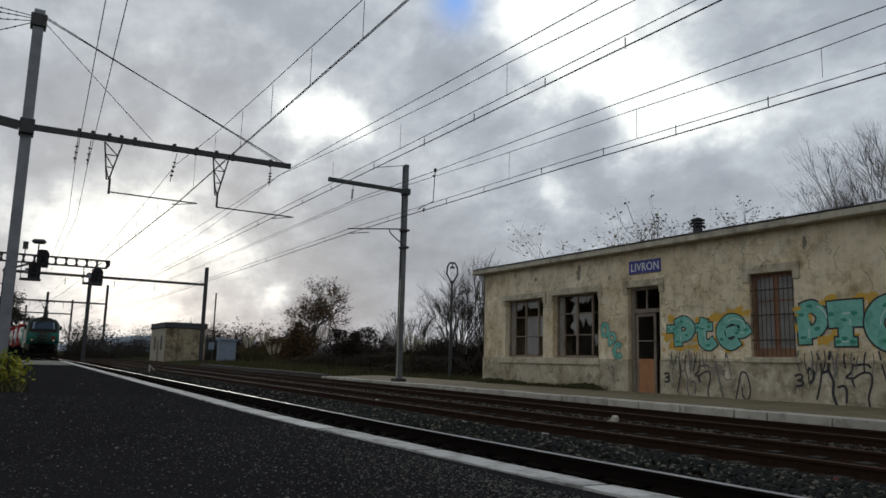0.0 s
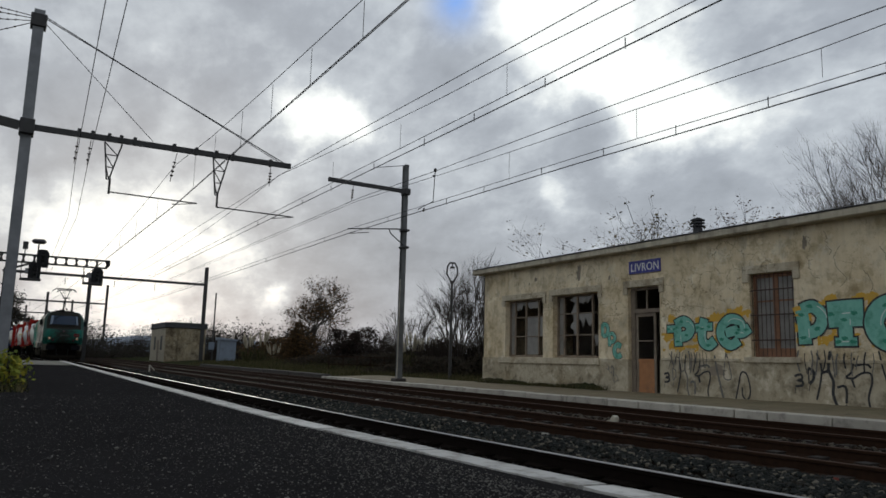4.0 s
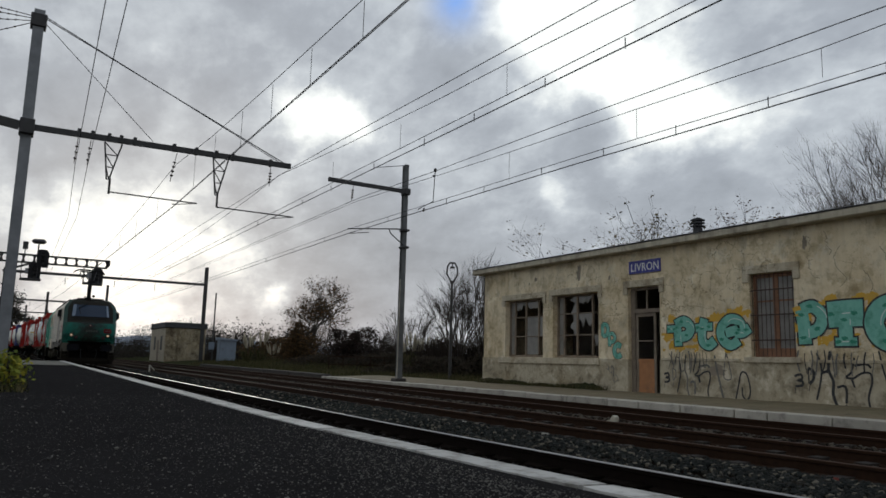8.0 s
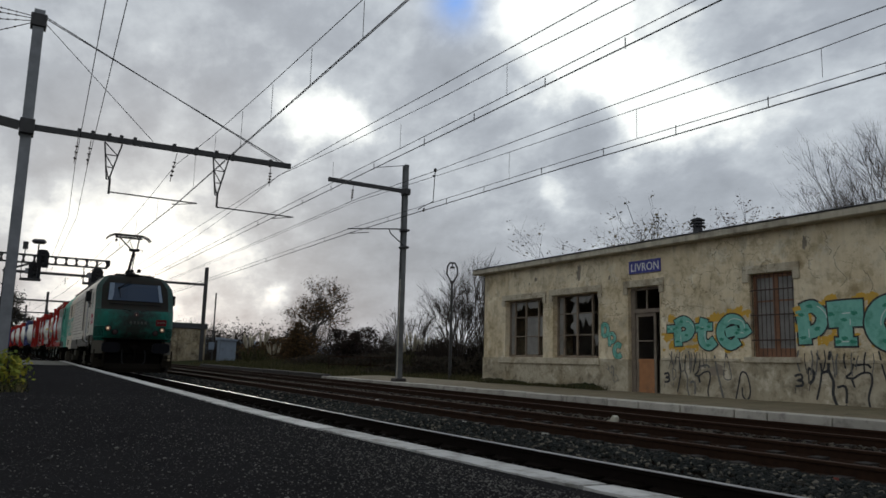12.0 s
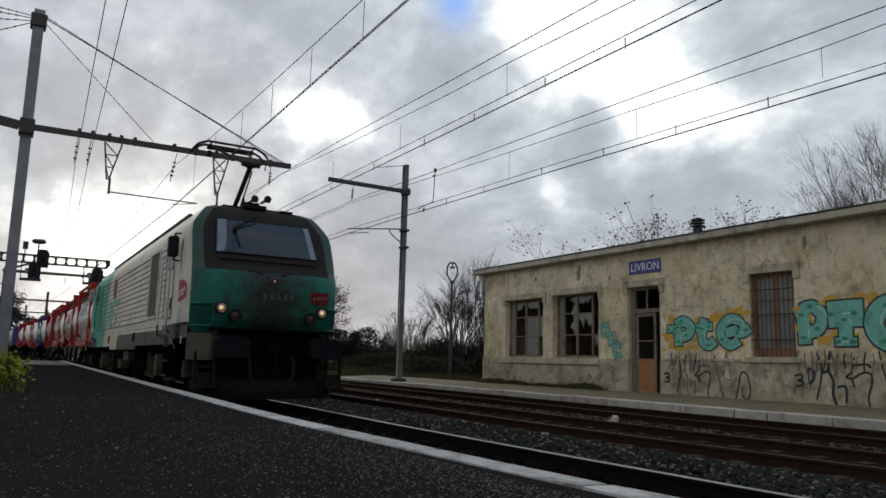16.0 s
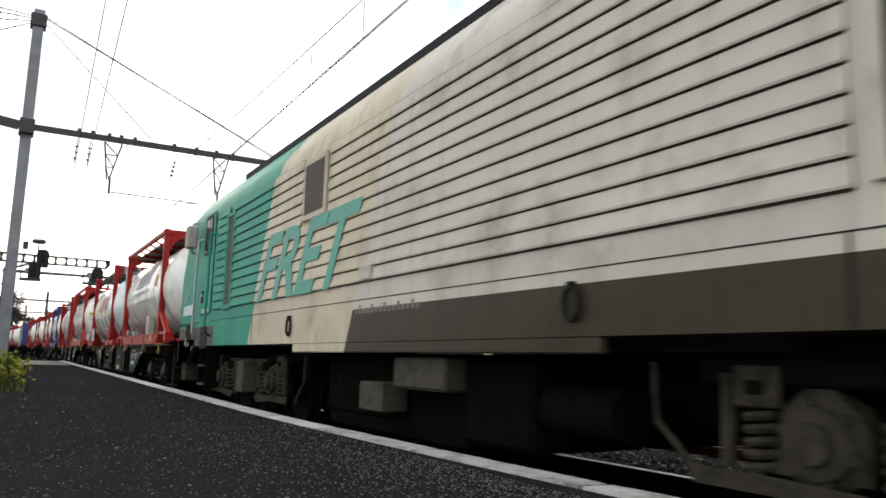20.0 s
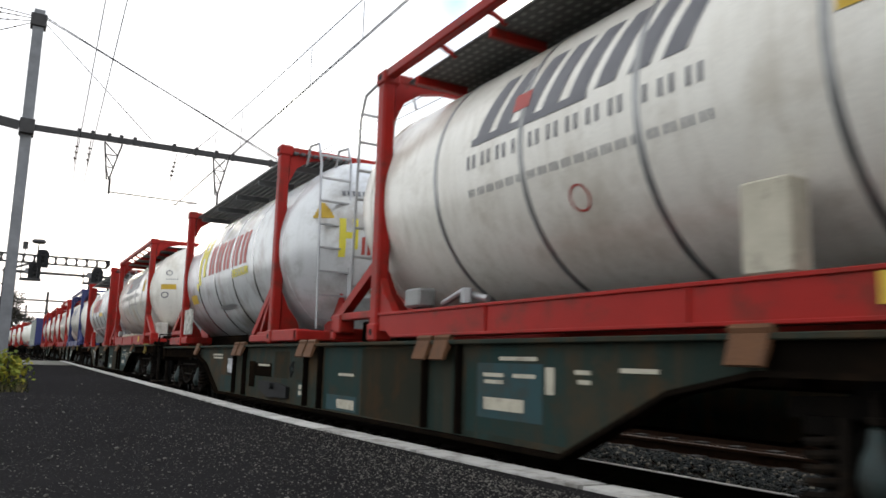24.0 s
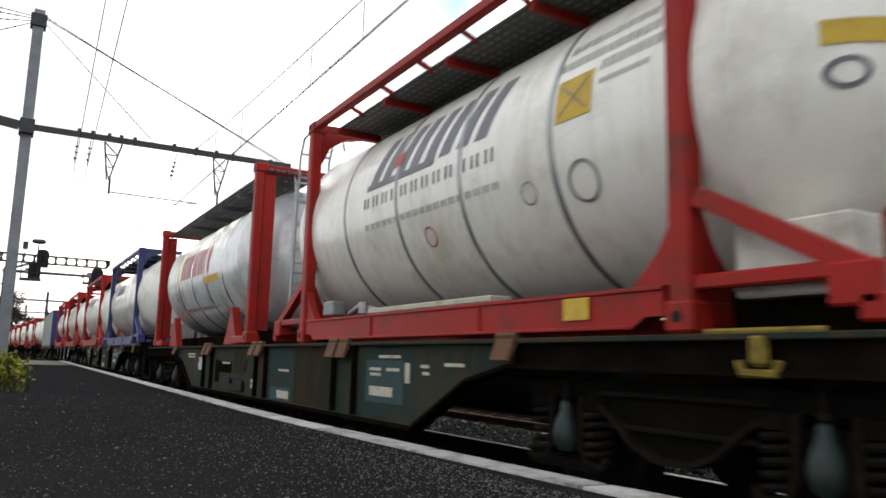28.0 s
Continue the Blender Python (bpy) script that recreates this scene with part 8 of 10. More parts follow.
def build_tank(style):
    long = style == "silverlong"
    frame = FRAME_BLUE if style == "blue" else FRAME_RED
    shell = TANK_SILVER if style.startswith("silver") else TANK_CREAM
    lab = {"cream": "cream tank container in a red steel frame", "creamplain": "cream tank container in a red frame with bare dished end", "silver": "silver tank container in a red frame with end ladder", "silverlong": "long silver tank container inside a deep red end frame", "blue": "white tank container in a dark blue frame", "plain": "plain white tank container in a red frame"}[style]
    t = thing("tank_container", lab, "tank container", (0, 0, 0), "tank containers on the wagons")
    Z0 = 1.10
    LEN = 7.80 if long else 6.06

    def S():
        return Shape(Z0)

    y0, y1 = (0.95, LEN - 0.95) if long else (-0.20, LEN + 0.20)
    pr = [(y0 - DOME * math.cos(a), max(0.001, TR * math.sin(a) ** 0.86)) for a in [radians(v) for v in (0, 5, 11, 18, 27, 37, 48, 60, 72, 82, 90)]]
    pr += [(y1 + DOME * math.cos(a), max(0.001, TR * math.sin(a) ** 0.86)) for a in [radians(v) for v in (90, 82, 72, 60, 48, 37, 27, 18, 11, 5, 0)]]
    barrel = part("tank_barrel", S().lathe(pr, 0, TZ, 56), shell, t, "smooth insulated barrel with dished ends", smooth=50)
    if style == "silver":
        barrel.scale.z, barrel.location.z = 1.07, -0.183
    for y in (y0 + 0.02, *[v + 0.75 * long for v in (1.24, 2.45, 3.62, 4.88)], y1 - 0.02):
        part("band", S().lathe([(y - 0.028, TR + 0.001), (y - 0.024, TR + 0.007), (y + 0.024, TR + 0.007), (y + 0.028, TR + 0.001)], 0, TZ, 56), (BAND_BRIGHT if style.startswith("silver") else BAND) if y not in (y0 + 0.02, y1 - 0.02) else shell, barrel)
    for yy, d in ((0.0, -1), (LEN, 1)):
        inner = yy - d * 0.155
        for s in (-1, 1):
            ps = S().box(s * 1.09, s * 1.225, min(yy, inner), max(yy, inner), 1.16, 3.80, 0.02)
            ps.box(s * 1.05, s * 1.24, min(yy, inner) - 0.02, max(yy, inner) + 0.02, 3.72, 3.87, 0.02).box(s * 1.05, s * 1.24, min(yy, inner) - 0.02, max(yy, inner) + 0.02, 1.10, 1.28, 0.02)
            p = part("corner_post", ps, frame, t)
            for zc in (3.80, 1.19):
                part("casting_hole", S().tube((s * 1.238, (yy + inner) / 2, zc), (s * 1.243, (yy + inner) / 2, zc), 0.035, 10), BLACK, p)
            if long:
                part("end_plate", S().box(s * 0.90, s * 1.088, min(yy, inner) + 0.04, max(yy, inner) - 0.04, 1.29, 3.70, 0.01), frame, t, "deep red end frame plate")
                part("saddle_leg", S().prism([(yy - d * 1.1, 1.10), (yy - d * 1.9, 1.10), (yy - d * 1.5, 1.72)], "x", s * 0.95, s * 1.08), frame, t)
                part("base_outrigger", S().box(s * 1.02, s * 1.22, min(yy, yy - d * 0.9), max(yy, yy - d * 0.9), 1.105, 1.22, 0.015), frame, t)
                continue
            if style == "silver" and d < 0:
                br = S().beam((s * 1.15, yy + 0.12, 1.86), (s * 1.15, yy + 0.95, 1.22), 0.10, 0.11, (1, 0, 0))
                br.box(s * 1.05, s * 1.23, yy + 0.1, yy + 1.0, 1.12, 1.22, 0.015)
            else:
                br = S().beam((s * 1.15, yy + d * 0.02, 1.84), (s * 1.15, yy + d * 0.95, 1.34), 0.10, 0.10, (1, 0, 0))
                br.box(s * 1.10, s * 1.20, min(yy, yy + d * 0.86), max(yy, yy + d * 0.86), 1.33, 1.41, 0.012)
            part("diagonal_brace", br, frame, t)
            if style != "silver":
                part("gusset", S().prism([(inner, 1.72), (inner - d * 0.10, 1.56), (inner - d * 0.30, 1.372), (inner, 1.372)], "x", s * 1.11, s * 1.19), frame, t)
                part("saddle_frame", S().box(s * 0.30, s * 0.90, min(yy, yy + d * 0.88), max(yy, yy + d * 0.88), 1.10, 1.34, 0.02), WAGON_DARK, t, "dark saddle frame under the dished end")
                part("base_outrigger", S().box(s * 1.04, s * 1.22, min(yy + d * 0.76, yy + d * 1.0), max(yy + d * 0.76, yy + d * 1.0), 1.20, 1.40, 0.015), frame, t)
                continue
            part("gusset", S().beam((s * 1.15, inner + d * 0.03, 1.86), (s * 1.15, inner - d * 0.42, 1.26), 0.08, 0.09, (1, 0, 0)).box(s * 1.08, s * 1.22, min(inner - d * 0.5, inner), max(inner - d * 0.5, inner), 1.14, 1.26, 0.012), frame, t)
            part("base_outrigger", S().box(s * 1.04, s * 1.22, min(yy, yy + d * 1.0), max(yy, yy + d * 1.0), 1.12, 1.27, 0.015), frame, t)
        if long:
            part("top_cross_beam", S().box(-1.07, 1.07, min(yy, inner) + 0.02, max(yy, inner) - 0.02, 3.72, 3.86, 0.015), frame, t)
            continue
        part("end_beam", S().box(-1.22, 1.22, yy + d * 0.9, yy + d * 1.02, 1.13, 1.26, 0.015), frame, t)
        part("end_cross_beam", S().box(-1.07, 1.07, min(yy, inner), max(yy, inner), 1.14, 1.28, 0.015), frame, t)
        # curved shoulder pieces between post and barrel
        for s in (-1, 1):
            sh = S()
            pts = [(s * 1.08, 3.84), (s * 0.45, 3.84), (s * 0.45, 3.77), (s * 0.78, 3.70), (s * 0.98, 3.56), (s * 1.08, 3.34)]
            sh.prism(pts, "y", min(yy, inner) + 0.03, max(yy, inner) - 0.03)
            part("shoulder", sh, frame, t)
            sh = S()
            pts = [(s * 1.08, 1.28), (s * 0.8, 1.28), (s * 0.85, 1.42), (s * 0.98, 1.58), (s * 1.08, 1.80)]
            sh.prism(pts, "y", min(yy, inner) + 0.03, max(yy, inner) - 0.03)
            part("saddle", sh, frame, t)
        part("top_cross_beam", S().box(-1.07, 1.07, min(yy, inner) + 0.02, max(yy, inner) - 0.02, 3.76, 3.86, 0.015), frame, t)
        if style == "creamplain" and d < 0:
            continue
        bx = S().box(-0.5, 0.25, yy + d * 0.80, yy + d * 1.0, 1.27, 1.72, 0.02)
        part("valve_box", bx, BOX_GREY, t, "dull metal valve cabinet")
        for s in (-0.56, 0.31):
            part("valve_bracket", S().prism([(yy + d * 0.3, 1.26), (yy + d * 1.02, 1.26), (yy + d * 1.02, 1.45), (yy + d * 0.8, 1.78), (yy + d * 0.3, 1.78)], "x", s - 0.02, s + 0.02), frame, t)
    for s in (-1, 1):
        if style.startswith("silver"):
            part("base_sill", S().box(s * 0.25, s * 0.60, -0.1, LEN + 0.1, 1.10, 1.30, 0.02), WAGON_DARK, t, "dark sill under the barrel")
        else:
            rail = part("base_rail", S().prism([(0.2, 1.20), (0.34, 1.20), (0.46, 1.13), (LEN - 0.46, 1.13), (LEN - 0.34, 1.20), (LEN - 0.2, 1.20), (LEN - 0.2, 1.37), (0.2, 1.37)], "x", s * 1.08, s * 1.205), frame, t)
            part("rail_lip", S().box(s * 1.206, s * 1.222, 0.2, LEN - 0.2, 1.345, 1.37, 0.004), frame, rail)
            part("rail_lip", S().box(s * 1.206, s * 1.222, 0.48, LEN - 0.48, 1.132, 1.155, 0.004), frame, rail)
            for y in (2.05, 4.0):
                part("rail_rib", S().box(s * 1.206, s * 1.220, y, y + 0.02, 1.156, 1.344), frame, rail)
        if not style.startswith("silver"):
            part("top_rail", S().box(s * 1.13, s * 1.225, 0.2, LEN - 0.2, 3.76, 3.86, 0.012), frame, t)
            for y in (0.9, 1.7, 2.5, 3.3, 4.1, 4.9):
                part("rail_bracket", S().beam((s * 1.18, y, 3.78), (s * 0.98, y, 3.70), 0.035, 0.04), frame, t)
        wk = S()
        n = 5 if style.startswith("silver") else 1
        if n == 1:
            wk.box(s * 0.30, s * 1.02, 0.3, LEN - 0.3, 3.70, 3.735, 0.008)
        else:
            for i in range(9):
                part("walkway_plank", S().box(s * (0.22 + 0.095 * i), s * (0.29 + 0.095 * i), -0.05, LEN + 0.1, 3.74, 3.78, 0.008), WALKWAY, t)
        wk_o = n == 1 and part("walkway", wk, WALKWAY, t, "grey grated walkway along the top")
        if n == 1:
            holes = S()
            for i in range(44):
                for j in range(8):
                    yy, xx = 0.42 + i * 0.119, s * (0.36 + j * 0.088)
                    holes.box(xx - 0.018, xx + 0.018, yy - 0.026, yy + 0.026, 3.696, 3.6985)
            tagged(part("perforation", holes, BOX_GREY, wk_o), "fine holes of the grating", "", "", "stuff")
        for y in (0.4, 1.6, 2.9, 4.2, 5.5):
            part("walkway_bracket", S().box(s * 0.48, s * 1.06, y, y + 0.05, 3.62, 3.70), frame if n == 1 else WALKWAY, t)
    # ladders
    def ladder(yl, x0, d, lean, z0_, z1_):
        ld = S()
        for x in (x0, x0 + 0.42):
            ld.path([(x, yl, z0_), (x, yl + lean, z1_ - 0.25), (x, yl + lean - d * 0.12, z1_), (x, yl + lean - d * 0.45, z1_ + 0.04), (x, yl + lean - d * 0.55, z1_ - 0.2)], 0.017, 7)
        n = 8
        for i in range(n):
            z = z0_ + 0.12 + (z1_ - z0_ - 0.3) * i / (n - 1)
            yy = yl + lean * (z - z0_) / (z1_ - 0.25 - z0_)
            ld.box(x0, x0 + 0.42, yy - 0.02, yy + 0.02, z - 0.012, z + 0.012)
        part("ladder", ld, ALU, t, "pale aluminium ladder")

    if style == "silver":
        ladder(-0.98, -0.95, -1, 0.12, 1.28, 3.74)
    elif long:
        ladder(-0.06, -0.62, -1, 0.0, 1.28, 3.80)
    elif style in ("cream", "creamplain"):
        ladder(LEN + 0.98, -1.02, 1, -0.1, 1.28, 3.9)
        if style == "cream":
            ladder(-1.0, 0.55, -1, 0.1, 1.28, 3.74)
    # markings
    if style in ("cream", "creamplain"):
        blocks_apart(Z0, barrel, MARK_GREY, "bold slanted grey block of the marking", 4.25, 1.95, 8, 33, 4, 0.22, 0.16)
        part("marking_bar", S().sheet(on_tank(2.9, 4.3, 6, 9, 0.005)), MARK_GREY, barrel, "grey bar under the marking", smooth=60)
        part("marking_accent", S().sheet(on_tank(3.55, 3.75, 13, 20, 0.007)), MARK_RED, barrel, smooth=60)
        g = S()
        letter_blocks(g, 4.35, 1.85, -3, 2.5, 12, 0, 0.35)
        letter_blocks(g, 4.35, 1.85, -14, -11, 19, 0, 0.35)
        letter_blocks(g, 1.15, 0.30, 27, 31, 8, 0, 0.3)
        letter_blocks(g, 1.20, 0.25, 20, 24, 12, 0, 0.3)
        letter_blocks(g, 0.75, 0.20, 14, 18, 7, 0, 0.3)
        letter_blocks(g, 0.75, 0.30, 9, 11, 9, 0, 0.3)
        tagged(part("stencil", g, MARK_GREY, barrel, "small grey unreadable lines", smooth=60), "small grey unreadable lines", "", "", "stuff")
        part("hazard_label", S().sheet(on_tank(0.82, 1.18, 1, 16, 0.005)), YELLOW, barrel, "square yellow label with crossed lines")
        xx = S()
        for a, b in (((1.14, 3), (0.86, 14)), ((1.14, 14), (0.86, 3))):
            n = 6
            for i in range(n):
                u0, u1 = i / n, (i + 1) / n
                def P(u, o):
                    ang = radians(a[1] + (b[1] - a[1]) * u)
                    return (-(TR + 0.008) * math.cos(ang), a[0] + (b[0] - a[0]) * u + o, TZ + (TR + 0.008) * math.sin(ang))
                xx.add([P(u0, -0.01), P(u0, 0.01), P(u1, 0.01), P(u1, -0.01)], [(0, 1, 2, 3)])
        part("label_cross", xx, MARK_GREY, barrel)
        rgm = S()
        for i in range(20):
            a, b = 2 * math.pi * i / 20, 2 * math.pi * (i + 1) / 20
            def Q(t_, rr):
                ang = radians(-25) + rr * math.sin(t_) / TR
                return (-(TR + 0.007) * math.cos(ang), 3.08 + rr * math.cos(t_), TZ + (TR + 0.007) * math.sin(ang))
            rgm.add([Q(a, 0.085), Q(b, 0.085), Q(b, 0.10), Q(a, 0.10)], [(0, 1, 2, 3)])
        part("round_label", rgm, MARK_RED, barrel, "round red prohibition label")
        part("frame_label", S().box(-1.222, -1.216, 0.80, 1.04, 1.20, 1.34), YELLOW, t, "yellow label on the base rail")
        part("valve_case", S().box(-1.18, -1.0, 5.12, 5.40, 1.40, 1.57, 0.02), BOX_GREY, t, "small white valve case")
        part("heating_pipe", S().path([(-1.05, 4.9, 1.42), (-1.05, 4.6, 1.50), (-1.05, 4.2, 1.42)], 0.03, 8).tube((-1.1, 4.45, 1.4), (-1.1, 4.45, 1.52), 0.05, 8), ALU, t, "bright pipework under the barrel")
        if style == "creamplain":
            part("document_box", S().box(-1.22, -1.06, 1.43, 1.71, 1.372, 1.84, 0.012), PAPER, t, "white document box on the base rail")
        else:
            part("drip_tray", S().box(-1.215, -1.02, 1.9, 4.1, 1.372, 1.425, 0.01), PAPER, t, "long pale tray on the base rail")
        if style == "cream":
            for yc, ang0, rr in ((0.96, -20, 0.15), (1.55, -19, 0.09)):
                rings = S()
                for i in range(20):
                    q = []
                    for tt, r_ in ((i, rr * 0.86), (i + 1, rr * 0.86), (i + 1, rr), (i, rr)):
                        th = 2 * math.pi * tt / 20
                        ang = radians(ang0) + r_ * math.sin(th) / TR
                        q.append((-(TR + 0.008) * math.cos(ang), yc + r_ * math.cos(th), TZ + (TR + 0.008) * math.sin(ang)))
                    rings.add(q, [(0, 1, 2, 3)])
                part("port_ring", rings, BOX_GREY, barrel, "grey ring round an inspection port")
        # emblem on the front dome: three discs joined by bars
        for yy, d in ((y0, -1),):
            cx, cz = -0.05, 2.68
            lobes = ((0, 0.15), (-0.13, -0.07), (0.13, -0.07))
            for ax, az in lobes:
                part("emblem_lobe", S().sheet(on_dome(yy, d, cx + ax - 0.045, cx + ax + 0.045, cz + az - 0.045, cz + az + 0.045)), MARK_GREY, barrel, "grey lobe of a three lobed emblem")
            for (ax, az), (bx, bz) in zip(lobes, lobes[1:] + lobes[:1]):
                ln = math.hypot(bx - ax, bz - az)
                ux, uz = -(bz - az) / ln * 0.022, (bx - ax) / ln * 0.022
                rows = []
                for k in range(6):
                    qx, qz = cx + ax + (bx - ax) * k / 5, cz + az + (bz - az) * k / 5
                    rows.append([(qx + m * ux, yy + d * (dome_y(math.hypot(qx + m * ux, qz + m * uz - TZ)) + 0.005), qz + m * uz) for m in (-1, 1)])
                part("emblem_bar", S().sheet(rows), MARK_GREY, barrel)
            part("emblem_centre", S().sheet(on_dome(yy, d, cx - 0.045, cx + 0.045, cz - 0.05, cz + 0.03, 0.008, 2)), MARK_RED, barrel)
            g = S()
            for i in range(11):
                if i != 4:
                    g.sheet(on_dome(yy, d, -0.48 + i * 0.05, -0.45 + i * 0.05, 3.30, 3.36, 0.006, 1))
            for i in range(4):
                g.sheet(on_dome(yy, d, -0.33 + i * 0.06, -0.29 + i * 0.06, 3.21, 3.27, 0.006, 1))
            g.sheet(on_dome(yy, d, -0.42, 0.32, 2.20, 2.212, 0.006, 4)).sheet(on_dome(yy, d, 0.32, 0.332, 2.15, 2.212, 0.006, 2)).sheet(on_dome(yy, d, -0.42, -0.408, 2.15, 2.212, 0.006, 2))
            for i in range(6):
                g.sheet(on_dome(yy, d, -0.42 + i * 0.06, -0.38 + i * 0.06, 2.24, 2.26, 0.006, 1))
                if style == "creamplain":
                    continue
                g.sheet(on_dome(yy, d, -0.40 + i % 3 * 0.22, -0.32 + i % 3 * 0.22, 3.02 + i // 3 * 0.07, 3.05 + i // 3 * 0.07, 0.006, 1))
                g.sheet(on_dome(yy, d, -0.92 + i * 0.045, -0.90 + i * 0.045, 2.74, 2.77, 0.006, 1))
            tagged(part("stencil", g, MARK_GREY, barrel, "small grey unreadable lines"), "small grey unreadable lines", "", "", "stuff")
            if style == "creamplain":
                continue
            for a, b, c, e in ((-0.40, 0.02, 2.02, 2.16), (-0.30, 0.22, 1.87, 1.96), (0.06, 0.22, 2.03, 2.10)):
                part("scuff", S().sheet(on_dome(yy, d, a, b, c, e, 0.0045)), SCUFFED, barrel, "worn remains of a pasted label")
            part("warning_plate", S().sheet(on_dome(yy, d, -1.02, -0.70, 2.50, 2.63)), YELLOW, barrel, "yellow oblong label")
            part("relay_box", S().box(-1.06, -0.80, -0.80, -0.16, 1.28, 1.66, 0.015), BOX_PALE, t, "dirty white equipment box beside the dished end")
            for cxx, czz, rr in ((-0.93, 2.36, 0.08), (-0.86, 2.92, 0.07)):
                ro = S()
                for i in range(16):
                    a, b = 2 * math.pi * i / 16, 2 * math.pi * (i + 1) / 16
                    q = []
                    for tt, r_ in ((a, rr * 0.7), (b, rr * 0.7), (b, rr), (a, rr)):
                        x, z = cxx + r_ * math.cos(tt), czz + r_ * math.sin(tt)
                        q.append((x, yy + d * (dome_y(math.hypot(x, z - TZ)) + 0.007), z))
                    ro.add(q, [(0, 1, 2, 3)])
                part("round_label", ro, MARK_GREY, barrel)
    elif style.startswith("silver"):
        m = 1.35 if long else 0.0
        blocks_apart(Z0, barrel, MARK_RED, "bold red block of the marking", 4.06 + m, 1.48 + m, -4, 20, 5, 0.04, 0.22, 0.005)
        if long:
            part("yellow_plate", S().sheet(on_tank(2.3, 3.4, -14, -8, 0.006)), YELLOW, barrel, "yellow oblong label", smooth=60)
            part("marking_block", S().sheet(on_tank(5.62, 5.82, -8, 30, 0.006)), MARK_YELLOW, barrel, "tall yellow block of the marking", smooth=60)
            part("tape_strip", S().sheet(on_tank(3.0, 6.0, -38, -35, 0.008)), ALU, barrel, "bright strip of tape")
            return t
        g = S()
        g.sheet(on_tank(4.68, 4.88, -10, 34, 0.006)).sheet(on_tank(4.31, 4.49, -4, 33, 0.006)).sheet(on_tank(4.49, 4.68, 13, 20, 0.006))
        part("marking_block", g, MARK_YELLOW, barrel, "tall yellow block of the marking", smooth=60)
        part("marking_block", S().sheet(on_tank(4.88, 5.02, -14, -8, 0.006)), MARK_YELLOW, barrel, smooth=60)
        wrapped("lettering", "BELGIUM", 2.42, 1.54, -12, -6, MARK_YELLOW, barrel, Z0)
        part("frame_label", S().sheet(on_tank(5.1, 5.6, -25, -17, 0.012)), YELLOW, barrel, "yellow oblong label")
        part("paper_plate", S().box(-1.24, -1.20, 4.98, 5.60, 1.47, 1.92, 0.005), SPOTTED, barrel, "pale plate spotted black with grime")
        part("tape_strip", S().sheet(on_tank(2.7, 3.75, -35, -31, 0.008)), ALU, barrel, "bright strip of tape")
        h, k = S(), S()
        for i in range(5):
            a = -0.40 + i * 0.165
            for b in (0.0, 0.075):
                part("marking_block", S().sheet(on_dome(y0, -1, a + b, a + b + 0.045, 2.36, 2.58, 0.006, 3)), MARK_RED, barrel, "red block on the dished end")
        h.sheet(on_dome(y0, -1, -0.68, -0.60, 2.32, 2.80, 0.006)).sheet(on_dome(y0, -1, -0.52, -0.45, 2.42, 2.80, 0.006)).sheet(on_dome(y0, -1, -0.60, -0.52, 2.55, 2.63, 0.006, 2))
        part("yellow_strip", S().sheet(on_dome(y0, -1, 0.12, 0.40, 2.25, 2.30, 0.006)), MARK_YELLOW, barrel)
        tri = S()
        for i in range(5):
            f = i / 5
            tri.sheet(on_dome(y0, -1, -0.96 + 0.10 * f, -0.74 - 0.10 * f, 2.80 + 0.04 * i, 2.84 + 0.04 * i, 0.006, 2))
        part("warning_label", tri, YELLOW, barrel, "small yellow triangular warning label")
        for i in range(9):
            k.sheet(on_dome(y0, -1, -0.62 + i * 0.062, -0.58 + i * 0.062, 3.10, 3.17, 0.006, 1))
        part("marking_block", h, MARK_YELLOW, barrel, "tall yellow block on the dished end")
        tagged(part("stencil", k, MARK_GREY, barrel), "small grey unreadable lines", "", "", "stuff")
        sp = S()
        for a, b, c, d in ((-0.36, 0.02, 1.96, 2.10), (-0.30, -0.02, 2.10, 2.20), (-0.24, 0.04, 1.90, 1.96)):
            sp.sheet(on_dome(y0, -1, a, b, c, d, 0.005))
        part("stain_patch", sp, SCRAPED, barrel, "scraped brown patch on the dished end")
    else:
        blocks_apart(Z0, barrel, MARK_GREY if style == "plain" else FRAME_BLUE, "plain dark block of the marking", 4.6, 3.0, 10, 24, 4, 0, 0.25)
        g = S()
        letter_blocks(g, 1.9, 1.0, 22, 26, 8, 0, 0.3)
        tagged(part("stencil", g, MARK_GREY, barrel, smooth=60), "small grey unreadable lines", "", "", "stuff")
    return t


BOX_SIDE = surf("pale_green_tarpaulin", (0.36, 0.40, 0.33), (0.29, 0.33, 0.27), 1.0, 0.7, dirt=(0.18, 0.18, 0.15), dirt_amount=0.3, streak=0.3)


def build_swap_body():
    t = thing("swap_body", "pale green curtain sided container with a dark blue end", "container", (0, 0, 0))
    z0 = 1.10
    part("base_frame", Shape(z0).box(-1.22, 1.22, 0, 13.4, 1.10, 1.26, 0.02), FRAME_BLUE, t)
    part("curtain", Shape(z0).box(-1.24, 1.24, 0.15, 13.3, 1.265, 3.75, 0.03), BOX_SIDE, t)
    for i in range(12):
        part("curtain_strap", Shape(z0).box(-1.252, -1.242, 0.9 + i * 1.02, 0.96 + i * 1.02, 1.2, 3.7), BAND, t)
    part("end_wall", Shape(z0).box(-1.23, 1.23, 0.0, 0.148, 1.265, 3.78, 0.02), FRAME_BLUE, t, "dark blue front wall")
    part("roof_edge", Shape(z0).box(-1.25, 1.25, 0.15, 13.32, 3.755, 3.82, 0.015), FRAME_BLUE, t)
    return t


